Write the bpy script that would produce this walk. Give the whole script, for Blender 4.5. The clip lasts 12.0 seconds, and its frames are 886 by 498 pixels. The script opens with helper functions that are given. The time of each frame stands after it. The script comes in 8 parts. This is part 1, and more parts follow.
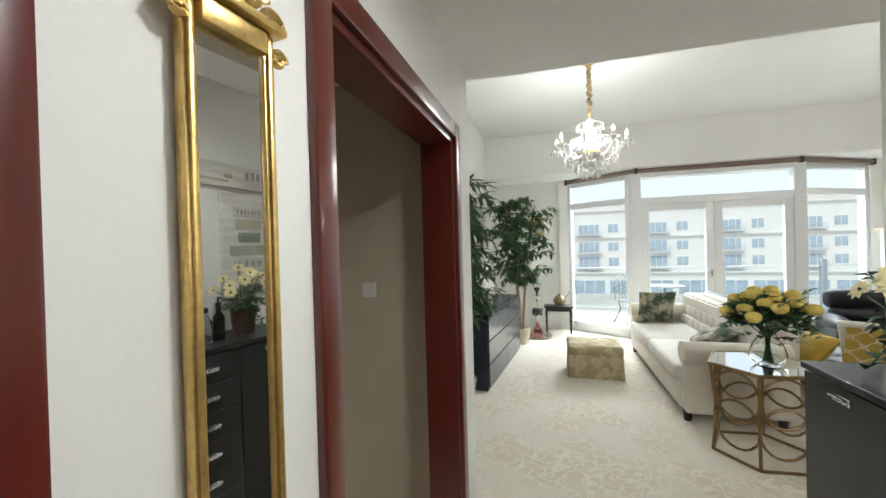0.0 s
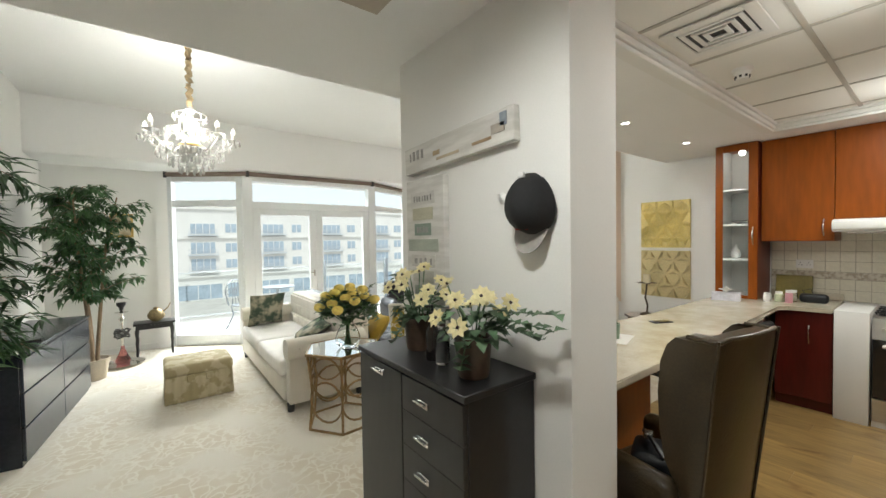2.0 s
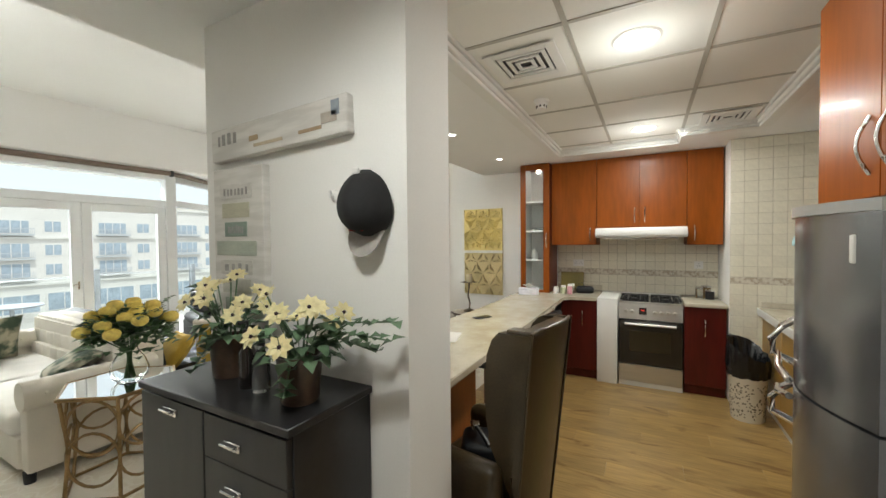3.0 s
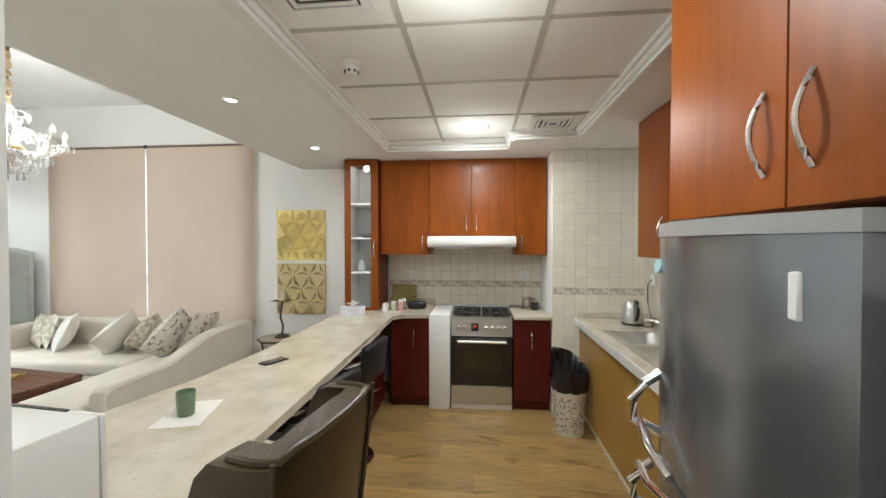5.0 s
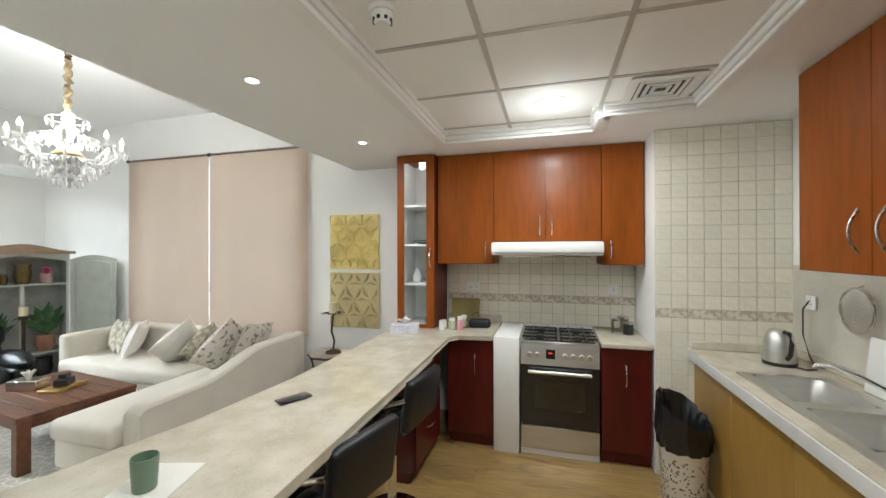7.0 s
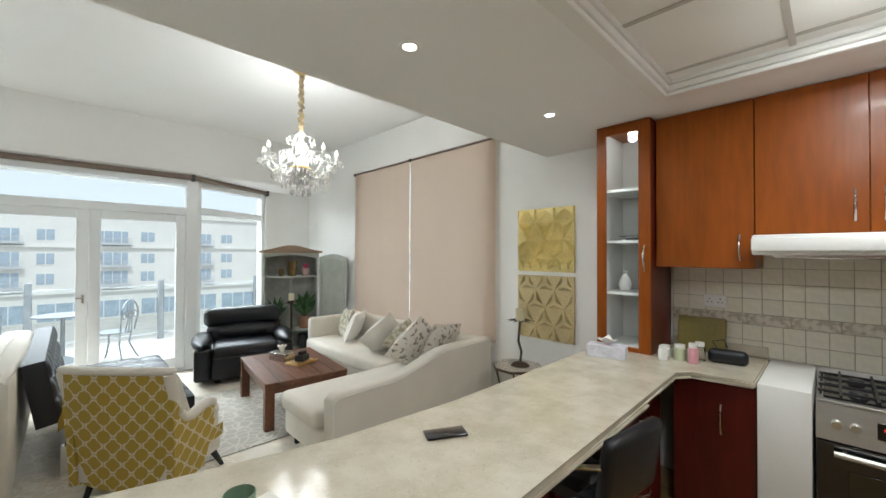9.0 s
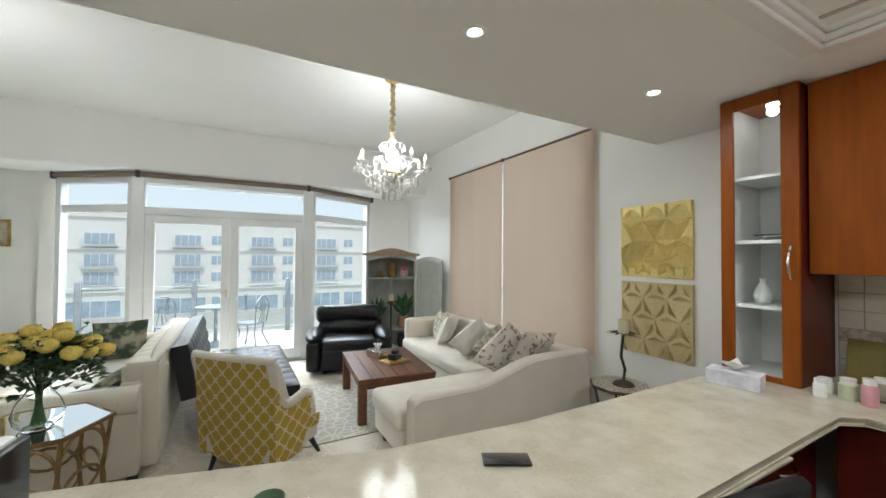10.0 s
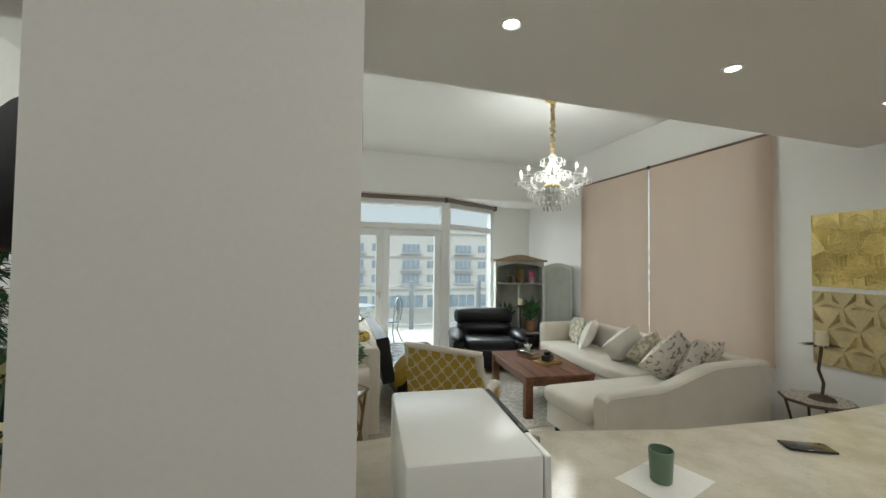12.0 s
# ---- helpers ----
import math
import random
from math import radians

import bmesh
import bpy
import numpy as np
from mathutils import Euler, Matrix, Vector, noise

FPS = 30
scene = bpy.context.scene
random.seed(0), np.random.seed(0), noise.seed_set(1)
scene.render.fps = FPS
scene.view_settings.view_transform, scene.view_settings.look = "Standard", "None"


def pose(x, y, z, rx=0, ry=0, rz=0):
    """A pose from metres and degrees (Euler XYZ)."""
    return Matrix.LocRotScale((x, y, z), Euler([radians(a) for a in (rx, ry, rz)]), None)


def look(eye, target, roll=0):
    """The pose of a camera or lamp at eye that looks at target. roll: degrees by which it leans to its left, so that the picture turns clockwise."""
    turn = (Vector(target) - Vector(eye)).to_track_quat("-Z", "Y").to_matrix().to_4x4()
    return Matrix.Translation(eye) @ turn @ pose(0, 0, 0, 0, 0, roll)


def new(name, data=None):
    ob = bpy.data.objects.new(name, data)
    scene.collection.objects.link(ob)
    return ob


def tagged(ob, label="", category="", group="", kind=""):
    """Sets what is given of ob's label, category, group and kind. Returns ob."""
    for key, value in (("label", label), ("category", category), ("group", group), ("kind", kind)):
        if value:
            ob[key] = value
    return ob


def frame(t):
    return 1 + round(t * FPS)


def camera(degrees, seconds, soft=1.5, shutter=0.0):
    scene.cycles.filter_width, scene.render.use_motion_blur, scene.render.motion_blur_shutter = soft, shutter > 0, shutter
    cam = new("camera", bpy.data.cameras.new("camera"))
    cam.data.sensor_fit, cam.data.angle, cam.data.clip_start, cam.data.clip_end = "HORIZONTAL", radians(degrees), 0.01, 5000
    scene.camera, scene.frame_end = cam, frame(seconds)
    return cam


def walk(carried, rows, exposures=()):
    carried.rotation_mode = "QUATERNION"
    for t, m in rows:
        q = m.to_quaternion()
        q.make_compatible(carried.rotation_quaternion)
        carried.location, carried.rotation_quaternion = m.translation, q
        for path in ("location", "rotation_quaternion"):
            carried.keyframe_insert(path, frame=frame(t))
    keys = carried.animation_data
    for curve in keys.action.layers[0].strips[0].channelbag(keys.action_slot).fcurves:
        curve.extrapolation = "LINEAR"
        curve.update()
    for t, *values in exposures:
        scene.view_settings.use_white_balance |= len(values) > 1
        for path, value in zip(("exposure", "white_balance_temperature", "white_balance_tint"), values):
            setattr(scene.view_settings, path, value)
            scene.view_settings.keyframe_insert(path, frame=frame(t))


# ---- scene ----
cam = camera(98.6, 12.0)
PATH = [
    (0, (1.92, 2.508, 1.54), (1.37, 4.43, 1.527), -1.6),
    (0.5, (1.924, 2.464, 1.555), (1.864, 4.463, 1.53), -1.35),
    (1, (1.949, 2.468, 1.567), (2.315, 4.434, 1.526), -0.95),
    (1.5, (2.0, 2.512, 1.572), (2.802, 4.344, 1.524), -0.8),
    (2, (2.031, 2.539, 1.578), (3.237, 4.134, 1.525), -0.9),
    (2.5, (2.057, 2.571, 1.578), (3.586, 3.86, 1.528), -0.6),
    (3, (2.115, 2.616, 1.574), (3.876, 3.564, 1.528), -0.5),
    (3.5, (2.27, 2.593, 1.582), (4.176, 3.199, 1.539), -0.2),
    (3.7, (2.349, 2.587, 1.594), (4.288, 3.074, 1.562), 0.2),
    (5.3, (3.031, 2.629, 1.633), (5.023, 2.804, 1.609), -0.1),
    (5.5, (3.102, 2.602, 1.638), (5.094, 2.776, 1.624), -0.1),
    (6, (3.254, 2.592, 1.638), (5.243, 2.808, 1.631), -0.0),
    (6.5, (3.368, 2.626, 1.622), (5.337, 2.976, 1.626), -0.0),
    (7, (3.508, 2.664, 1.627), (5.433, 3.205, 1.634), -0.1),
    (7.2, (3.553, 2.676, 1.622), (5.453, 3.3, 1.636), -0.1),
    (8.8, (3.971, 2.809, 1.588), (5.454, 4.151, 1.607), -0.0),
    (9, (4.059, 2.835, 1.588), (5.459, 4.263, 1.612), 0.2),
    (9.5, (4.231, 2.848, 1.583), (5.417, 4.458, 1.614), 0.3),
    (10, (4.272, 2.843, 1.582), (5.232, 4.597, 1.621), 0.4),
    (10.5, (4.136, 2.85, 1.578), (4.879, 4.706, 1.619), 0.6),
    (11, (3.901, 2.872, 1.59), (4.532, 4.77, 1.634), 0.7),
    (11.5, (3.645, 2.883, 1.606), (4.239, 4.792, 1.656), 0.6),
    (12, (3.346, 2.868, 1.6), (3.933, 4.778, 1.659), 0.7),
]
LIGHT = [(0, 0.74, 6150, 5), (0.5, 0.84, 6180, 5), (1.0, 0.85, 6200, 5), (2.5, 0.72, 6450, 5), (3.5, 0.78, 6400, 5), (5.5, 0.9, 6000, 5), (7.0, 0.9, 5950, 5), (9.0, 0.6, 6000, 5), (10.0, 0.5, 6000, 5), (11.0, 0.42, 6050, 4), (12.0, 0.12, 6200, 2)]
walk(cam, [(t, look(eye, target, roll)) for t, eye, target, roll in PATH], LIGHT)

# ---- world, sun and lamps ----
world = bpy.data.worlds.new("world")
scene.world = world
world.use_nodes = True
wn = world.node_tree
sky = wn.nodes.new("ShaderNodeTexSky")
sky.sky_type = "NISHITA"
sky.sun_disc = False
sky.dust_density = 2.0
sky.sun_elevation, sky.sun_rotation = radians(52), radians(200)
# bright haze over the sky's blue
haze = wn.nodes.new("ShaderNodeMix")
haze.data_type = "RGBA"
haze.inputs["Factor"].default_value = 0.75
haze.inputs["B"].default_value = (10.0, 10.3, 10.6, 1)
wn.links.new(sky.outputs[0], haze.inputs["A"])
wn.links.new(haze.outputs["Result"], wn.nodes["Background"].inputs[0])
wn.nodes["Background"].inputs[1].default_value = 0.07


def lamp(name, kind, m, energy, colour=(1, 1, 1), size=0.1, size_y=None, angle=None):
    data = bpy.data.lights.new(name, kind)
    data.energy, data.color = energy, colour
    if kind == "AREA":
        data.size = size
        if size_y:
            data.shape, data.size_y = "RECTANGLE", size_y
    elif kind == "SUN":
        data.angle = angle
    else:
        data.shadow_soft_size = size
    ob = new(name, data)
    ob.matrix_world = m
    return ob


lamp("sun", "SUN", look((0, 0, 50), (6, 22, 20)), 1.0, (1.0, 0.95, 0.88), angle=radians(0.5))
# daylight that enters by the balcony window and by the window behind the blinds
lamp("window_daylight", "AREA", look((4.2, 11.3, 3.75), (4.2, 6.0, 0.6)), 420, (0.97, 0.985, 1.0), 5.0, 2.0)
lamp("side_window_daylight", "AREA", look((7.75, 6.64, 1.75), (5.0, 6.64, 1.6)), 4, (0.97, 0.985, 1.0), 2.5, 2.1)

# ---- materials ----
MATS = {}


def mat(name, colour, rough=0.5, metal=0.0, var=0.08, scale=6.0, fine=60.0, bump=0.0, coat=0.0, sheen=0.0, alpha=None, stretch=(1, 1, 1), random_shift=0.0, spec=0.5):
    """A surface with variation at two scales and fine relief."""
    if name in MATS:
        return MATS[name]
    m = bpy.data.materials.new(name)
    m.use_nodes = True
    nt = m.node_tree
    b = nt.nodes["Principled BSDF"]
    b.inputs["Roughness"].default_value = rough
    b.inputs["Metallic"].default_value = metal
    b.inputs["Coat Weight"].default_value = coat
    b.inputs["Coat Roughness"].default_value = 0.12
    b.inputs["Sheen Weight"].default_value = sheen
    b.inputs["Specular IOR Level"].default_value = spec
    co = nt.nodes.new("ShaderNodeTexCoord")
    mp = nt.nodes.new("ShaderNodeMapping")
    mp.inputs["Scale"].default_value = stretch
    nt.links.new(co.outputs["Object"], mp.inputs["Vector"])
    n1 = nt.nodes.new("ShaderNodeTexNoise")
    n1.inputs["Scale"].default_value, n1.inputs["Detail"].default_value = scale, 4
    n2 = nt.nodes.new("ShaderNodeTexNoise")
    n2.inputs["Scale"].default_value, n2.inputs["Detail"].default_value = fine, 3
    for n in (n1, n2):
        nt.links.new(mp.outputs[0], n.inputs["Vector"])
    add = nt.nodes.new("ShaderNodeMath")
    add.operation = "MULTIPLY_ADD"
    add.inputs[1].default_value = 0.6
    nt.links.new(n1.outputs["Fac"], add.inputs[0])
    mul = nt.nodes.new("ShaderNodeMath")
    mul.operation = "MULTIPLY"
    mul.inputs[1].default_value = 0.4
    nt.links.new(n2.outputs["Fac"], mul.inputs[0])
    nt.links.new(mul.outputs[0], add.inputs[2])
    last = add
    if random_shift:
        info = nt.nodes.new("ShaderNodeObjectInfo")
        sh = nt.nodes.new("ShaderNodeMath")
        sh.operation = "MULTIPLY_ADD"
        sh.inputs[1].default_value = random_shift
        nt.links.new(info.outputs["Random"], sh.inputs[0])
        nt.links.new(add.outputs[0], sh.inputs[2])
        last = sh
    ramp = nt.nodes.new("ShaderNodeValToRGB")
    lo = tuple(max(0, c * (1 - var * 1.6)) for c in colour)
    hi = tuple(min(1, c * (1 + var * 1.2)) for c in colour)
    ramp.color_ramp.elements[0].position, ramp.color_ramp.elements[0].color = 0.3, (*lo, 1)
    ramp.color_ramp.elements[1].position, ramp.color_ramp.elements[1].color = 0.7, (*hi, 1)
    nt.links.new(last.outputs[0], ramp.inputs[0])
    nt.links.new(ramp.outputs[0], b.inputs["Base Color"])
    if bump:
        bp = nt.nodes.new("ShaderNodeBump")
        bp.inputs["Strength"].default_value = bump
        bp.inputs["Distance"].default_value = 0.004
        nt.links.new(n2.outputs["Fac"], bp.inputs["Height"])
        nt.links.new(bp.outputs[0], b.inputs["Normal"])
    MATS[name] = m
    return m


def glass(name, colour=(0.95, 0.98, 0.98), rough=0.0, ior=1.45):
    m = bpy.data.materials.new(name)
    m.use_nodes = True
    b = m.node_tree.nodes["Principled BSDF"]
    b.inputs["Base Color"].default_value = (*colour, 1)
    b.inputs["Transmission Weight"].default_value = 1
    b.inputs["Roughness"].default_value = rough
    b.inputs["IOR"].default_value = ior
    return m


def glow(name, colour, strength):
    m = bpy.data.materials.new(name)
    m.use_nodes = True
    b = m.node_tree.nodes["Principled BSDF"]
    b.inputs["Base Color"].default_value = (*colour, 1)
    b.inputs["Emission Color"].default_value = (*colour, 1)
    b.inputs["Emission Strength"].default_value = strength
    return m


WALL = mat("wall_paint", (0.84, 0.83, 0.80), 0.75, var=0.025, scale=1.3, fine=140, bump=0.03)
CEIL = mat("ceiling_paint", (0.86, 0.855, 0.84), 0.8, var=0.02, scale=1.0, fine=120, bump=0.06)
CEILTILE = mat("ceiling_tile", (0.84, 0.825, 0.78), 0.85, var=0.03, scale=2, fine=220, bump=0.25)
TRIMW = mat("white_trim", (0.80, 0.79, 0.76), 0.4, var=0.02, scale=3, fine=80)
PVC = mat("white_window_frame", (0.82, 0.84, 0.85), 0.35, var=0.02, scale=3, fine=60)
MAHOG = mat("mahogany", (0.115, 0.016, 0.010), 0.28, var=0.28, scale=5, fine=40, stretch=(1, 1, 0.12), coat=0.35)
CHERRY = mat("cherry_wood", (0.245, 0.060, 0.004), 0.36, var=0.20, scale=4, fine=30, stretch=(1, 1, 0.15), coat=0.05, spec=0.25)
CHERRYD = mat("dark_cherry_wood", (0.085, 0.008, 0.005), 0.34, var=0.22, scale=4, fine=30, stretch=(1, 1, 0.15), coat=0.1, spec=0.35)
SINKWOOD = mat("light_oak_front", (0.29, 0.165, 0.035), 0.36, var=0.14, scale=2, fine=40, stretch=(1, 1, 0.12))
STEEL = mat("brushed_steel", (0.64, 0.63, 0.60), 0.40, 1.0, var=0.06, scale=3, fine=90, stretch=(1, 1, 12), bump=0.02)
CHROME = mat("chrome", (0.8, 0.8, 0.8), 0.08, 1.0, var=0.02)
NICKEL = mat("satin_nickel", (0.66, 0.64, 0.60), 0.25, 1.0, var=0.03)
GOLD = mat("gilt", (0.66, 0.47, 0.17), 0.33, 0.85, var=0.22, scale=14, fine=90, bump=0.25)
GOLDP = mat("gold_relief_panel", (0.80, 0.66, 0.27), 0.34, 0.4, var=0.18, scale=3, fine=60, bump=0.1)
BRONZE = mat("antique_bronze", (0.30, 0.20, 0.09), 0.4, 0.8, var=0.25, scale=12, fine=80)
BLACKW = mat("black_brown_veneer", (0.012, 0.012, 0.013), 0.40, var=0.25, scale=5, fine=50, stretch=(1, 6, 1), coat=0.15)
LEATHER = mat("black_leather", (0.008, 0.009, 0.012), 0.42, var=0.3, scale=5, fine=130, bump=0.35)
BROWNL = mat("dark_brown_leather", (0.046, 0.032, 0.015), 0.30, var=0.3, scale=5, fine=120, bump=0.3)
CREAM = mat("cream_linen", (0.73, 0.68, 0.59), 0.85, var=0.06, scale=4, fine=260, bump=0.4, sheen=0.2)
WHITEF = mat("white_cotton", (0.80, 0.77, 0.71), 0.85, var=0.06, scale=6, fine=220, bump=0.3, sheen=0.2)
BLIND = mat("taupe_blind", (0.74, 0.63, 0.53), 0.85, var=0.05, scale=2, fine=180, stretch=(1, 1, 0.3), bump=0.2)
# the blinds' cloth lets some of the daylight behind it through
bnt = BLIND.node_tree
btr, bmix = bnt.nodes.new("ShaderNodeBsdfTranslucent"), bnt.nodes.new("ShaderNodeMixShader")
btr.inputs["Color"].default_value = (0.82, 0.69, 0.57, 1)
bmix.inputs[0].default_value = 0.45
bnt.links.new(bnt.nodes["Principled BSDF"].outputs[0], bmix.inputs[1])
bnt.links.new(btr.outputs[0], bmix.inputs[2])
bnt.links.new(bmix.outputs[0], bnt.nodes["Material Output"].inputs[0])
TEAK = mat("worn_teak", (0.15, 0.058, 0.026), 0.38, var=0.4, scale=5, fine=40, stretch=(1, 0.15, 1), bump=0.12)
GREYP = mat("grey_green_painted_wood", (0.47, 0.49, 0.44), 0.55, var=0.1, scale=6, fine=60)
ARMTOP = mat("limed_oak", (0.32, 0.22, 0.14), 0.5, var=0.25, scale=5, fine=50, stretch=(0.2, 1, 1))
DARKSHELF = mat("dark_shelf_back", (0.44, 0.45, 0.41), 0.6, var=0.2)
BLACKM = mat("black_plastic", (0.015, 0.015, 0.016), 0.35, var=0.15)
DARKGLASS = mat("black_glass", (0.008, 0.008, 0.009), 0.06, var=0.1, coat=0.5)
WHITEP = mat("white_enamel", (0.80, 0.79, 0.76), 0.25, var=0.02, scale=3)
LEAF = mat("ficus_leaf", (0.065, 0.15, 0.05), 0.42, var=0.5, scale=9, fine=30, random_shift=0.0)
LEAF2 = mat("dark_leaf", (0.055, 0.125, 0.045), 0.42, var=0.5, scale=9, fine=30)
LEAFG = mat("eucalyptus_leaf", (0.10, 0.17, 0.09), 0.55, var=0.3, scale=14, fine=40)
BARK = mat("pale_bark", (0.30, 0.21, 0.13), 0.8, var=0.3, scale=10, fine=60, bump=0.4)
YELLOWROSE = mat("yellow_petal", (0.92, 0.67, 0.17), 0.6, var=0.18, scale=20, fine=80)
CREAMPET = mat("cream_petal", (0.74, 0.66, 0.36), 0.6, var=0.12, scale=20, fine=80)
TERRA = mat("brown_glazed_pot", (0.085, 0.052, 0.032), 0.35, var=0.3, scale=7, fine=50, coat=0.2)
MIRROR = mat("mirror_silver", (0.86, 0.87, 0.86), 0.02, 1.0, var=0.0)
WINGLASS = glass("window_glass")
WINGLASS.node_tree.nodes["Principled BSDF"].inputs["IOR"].default_value = 1.02
CLEAR = glass("clear_glass")
CRYSTAL = glass("crystal", (0.98, 0.97, 0.94), 0.03, 1.5)
CRYSTAL.node_tree.nodes["Principled BSDF"].inputs["Transmission Weight"].default_value = 0.55
LED = glow("led_disc", (1.0, 0.98, 0.94), 8.0)
BULB = glow("candle_bulb", (1.0, 0.93, 0.80), 1.6)
STONE_FACADE = mat("facade_render", (0.76, 0.75, 0.72), 0.85, var=0.05, scale=0.3, fine=3)
FACADE_GLASS = mat("facade_window_glass", (0.40, 0.48, 0.56), 0.25, var=0.2, scale=0.6, fine=2)
PAVE = mat("pale_paving", (0.58, 0.56, 0.52), 0.85, var=0.12, scale=0.5, fine=8)


def carpet_material():
    """Cream carpet with a scrolled, tone on tone pattern."""
    m = bpy.data.materials.new("cream_pattern_carpet")
    m.use_nodes = True
    nt = m.node_tree
    b = nt.nodes["Principled BSDF"]
    b.inputs["Roughness"].default_value = 0.95
    b.inputs["Sheen Weight"].default_value = 0.25
    co = nt.nodes.new("ShaderNodeTexCoord")
    warp = nt.nodes.new("ShaderNodeTexNoise")
    warp.inputs["Scale"].default_value = 5.0
    mixv = nt.nodes.new("ShaderNodeMix")
    mixv.data_type = "VECTOR"
    mixv.inputs["Factor"].default_value = 0.30
    nt.links.new(co.outputs["Object"], warp.inputs["Vector"])
    nt.links.new(co.outputs["Object"], mixv.inputs["A"])
    nt.links.new(warp.outputs["Color"], mixv.inputs["B"])
    vo = nt.nodes.new("ShaderNodeTexVoronoi")
    vo.feature, vo.distance = "DISTANCE_TO_EDGE", "EUCLIDEAN"
    vo.inputs["Scale"].default_value = 12.0
    nt.links.new(mixv.outputs["Result"], vo.inputs["Vector"])
    big = nt.nodes.new("ShaderNodeTexNoise")
    big.inputs["Scale"].default_value, big.inputs["Detail"].default_value = 2.2, 3
    nt.links.new(co.outputs["Object"], big.inputs["Vector"])
    ramp = nt.nodes.new("ShaderNodeValToRGB")
    ramp.color_ramp.elements[0].position, ramp.color_ramp.elements[0].color = 0.02, (0.78, 0.735, 0.63, 1)
    ramp.color_ramp.elements[1].position, ramp.color_ramp.elements[1].color = 0.12, (0.65, 0.575, 0.45, 1)
    nt.links.new(vo.outputs["Distance"], ramp.inputs[0])
    mix = nt.nodes.new("ShaderNodeMix")
    mix.data_type = "RGBA"
    mix.inputs["B"].default_value = (0.72, 0.67, 0.57, 1)
    r2 = nt.nodes.new("ShaderNodeValToRGB")
    r2.color_ramp.elements[0].position, r2.color_ramp.elements[1].position = 0.42, 0.62
    nt.links.new(big.outputs["Fac"], r2.inputs[0])
    nt.links.new(r2.outputs[0], mix.inputs["Factor"])
    nt.links.new(ramp.outputs[0], mix.inputs["A"])
    nt.links.new(mix.outputs["Result"], b.inputs["Base Color"])
    pile = nt.nodes.new("ShaderNodeTexNoise")
    pile.inputs["Scale"].default_value = 160
    nt.links.new(co.outputs["Object"], pile.inputs["Vector"])
    bp = nt.nodes.new("ShaderNodeBump")
    bp.inputs["Strength"].default_value, bp.inputs["Distance"].default_value = 0.5, 0.006
    nt.links.new(pile.outputs["Fac"], bp.inputs["Height"])
    nt.links.new(bp.outputs[0], b.inputs["Normal"])
    return m


def two_tone(name, kind, scale, a, bcol, lo, hi, rough=0.8, stretch=(1, 1, 1), bump=0.0):
    """A printed or veined surface: a texture of the given kind between two colours."""
    m = bpy.data.materials.new(name)
    m.use_nodes = True
    nt = m.node_tree
    b = nt.nodes["Principled BSDF"]
    b.inputs["Roughness"].default_value = rough
    co = nt.nodes.new("ShaderNodeTexCoord")
    mp = nt.nodes.new("ShaderNodeMapping")
    mp.inputs["Scale"].default_value = stretch
    nt.links.new(co.outputs["Object"], mp.inputs["Vector"])
    if kind == "noise":
        t = nt.nodes.new("ShaderNodeTexNoise")
        t.inputs["Detail"].default_value = 6
        out = t.outputs["Fac"]
    elif kind == "edge":
        t = nt.nodes.new("ShaderNodeTexVoronoi")
        t.feature = "DISTANCE_TO_EDGE"
        out = t.outputs["Distance"]
    else:
        t = nt.nodes.new("ShaderNodeTexVoronoi")
        out = t.outputs["Distance"]
    t.inputs["Scale"].default_value = scale
    nt.links.new(mp.outputs[0], t.inputs["Vector"])
    ramp = nt.nodes.new("ShaderNodeValToRGB")
    ramp.color_ramp.elements[0].position, ramp.color_ramp.elements[0].color = lo, (*a, 1)
    ramp.color_ramp.elements[1].position, ramp.color_ramp.elements[1].color = hi, (*bcol, 1)
    nt.links.new(out, ramp.inputs[0])
    nt.links.new(ramp.outputs[0], b.inputs["Base Color"])
    if bump:
        bp = nt.nodes.new("ShaderNodeBump")
        bp.inputs["Strength"].default_value, bp.inputs["Distance"].default_value = bump, 0.004
        nt.links.new(out, bp.inputs["Height"])
        nt.links.new(bp.outputs[0], b.inputs["Normal"])
    return m


def granite_material():
    """Polished cream stone: soft clouds, tan flecks and fine pale grain."""
    m = two_tone("cream_granite", "noise", 7, (0.50, 0.445, 0.34), (0.63, 0.58, 0.475), 0.34, 0.66, 0.10)
    nt = m.node_tree
    b = nt.nodes["Principled BSDF"]
    co, ramp = nt.nodes["Texture Coordinate"], nt.nodes["Color Ramp"]
    last = ramp.outputs[0]
    for scale, lo, hi, colour, amount in ((55, 0.60, 0.68, (0.40, 0.33, 0.22, 1), 0.28), (140, 0.58, 0.66, (0.70, 0.65, 0.55, 1), 0.3)):
        n = nt.nodes.new("ShaderNodeTexNoise")
        n.inputs["Scale"].default_value, n.inputs["Detail"].default_value = scale, 3
        nt.links.new(co.outputs["Object"], n.inputs["Vector"])
        r = nt.nodes.new("ShaderNodeMapRange")
        r.inputs["From Min"].default_value, r.inputs["From Max"].default_value, r.inputs["To Max"].default_value = lo, hi, amount
        nt.links.new(n.outputs["Fac"], r.inputs["Value"])
        mx = nt.nodes.new("ShaderNodeMix")
        mx.data_type = "RGBA"
        mx.inputs["B"].default_value = colour
        nt.links.new(r.outputs[0], mx.inputs["Factor"])
        nt.links.new(last, mx.inputs["A"])
        last = mx.outputs["Result"]
    nt.links.new(last, b.inputs["Base Color"])
    return m


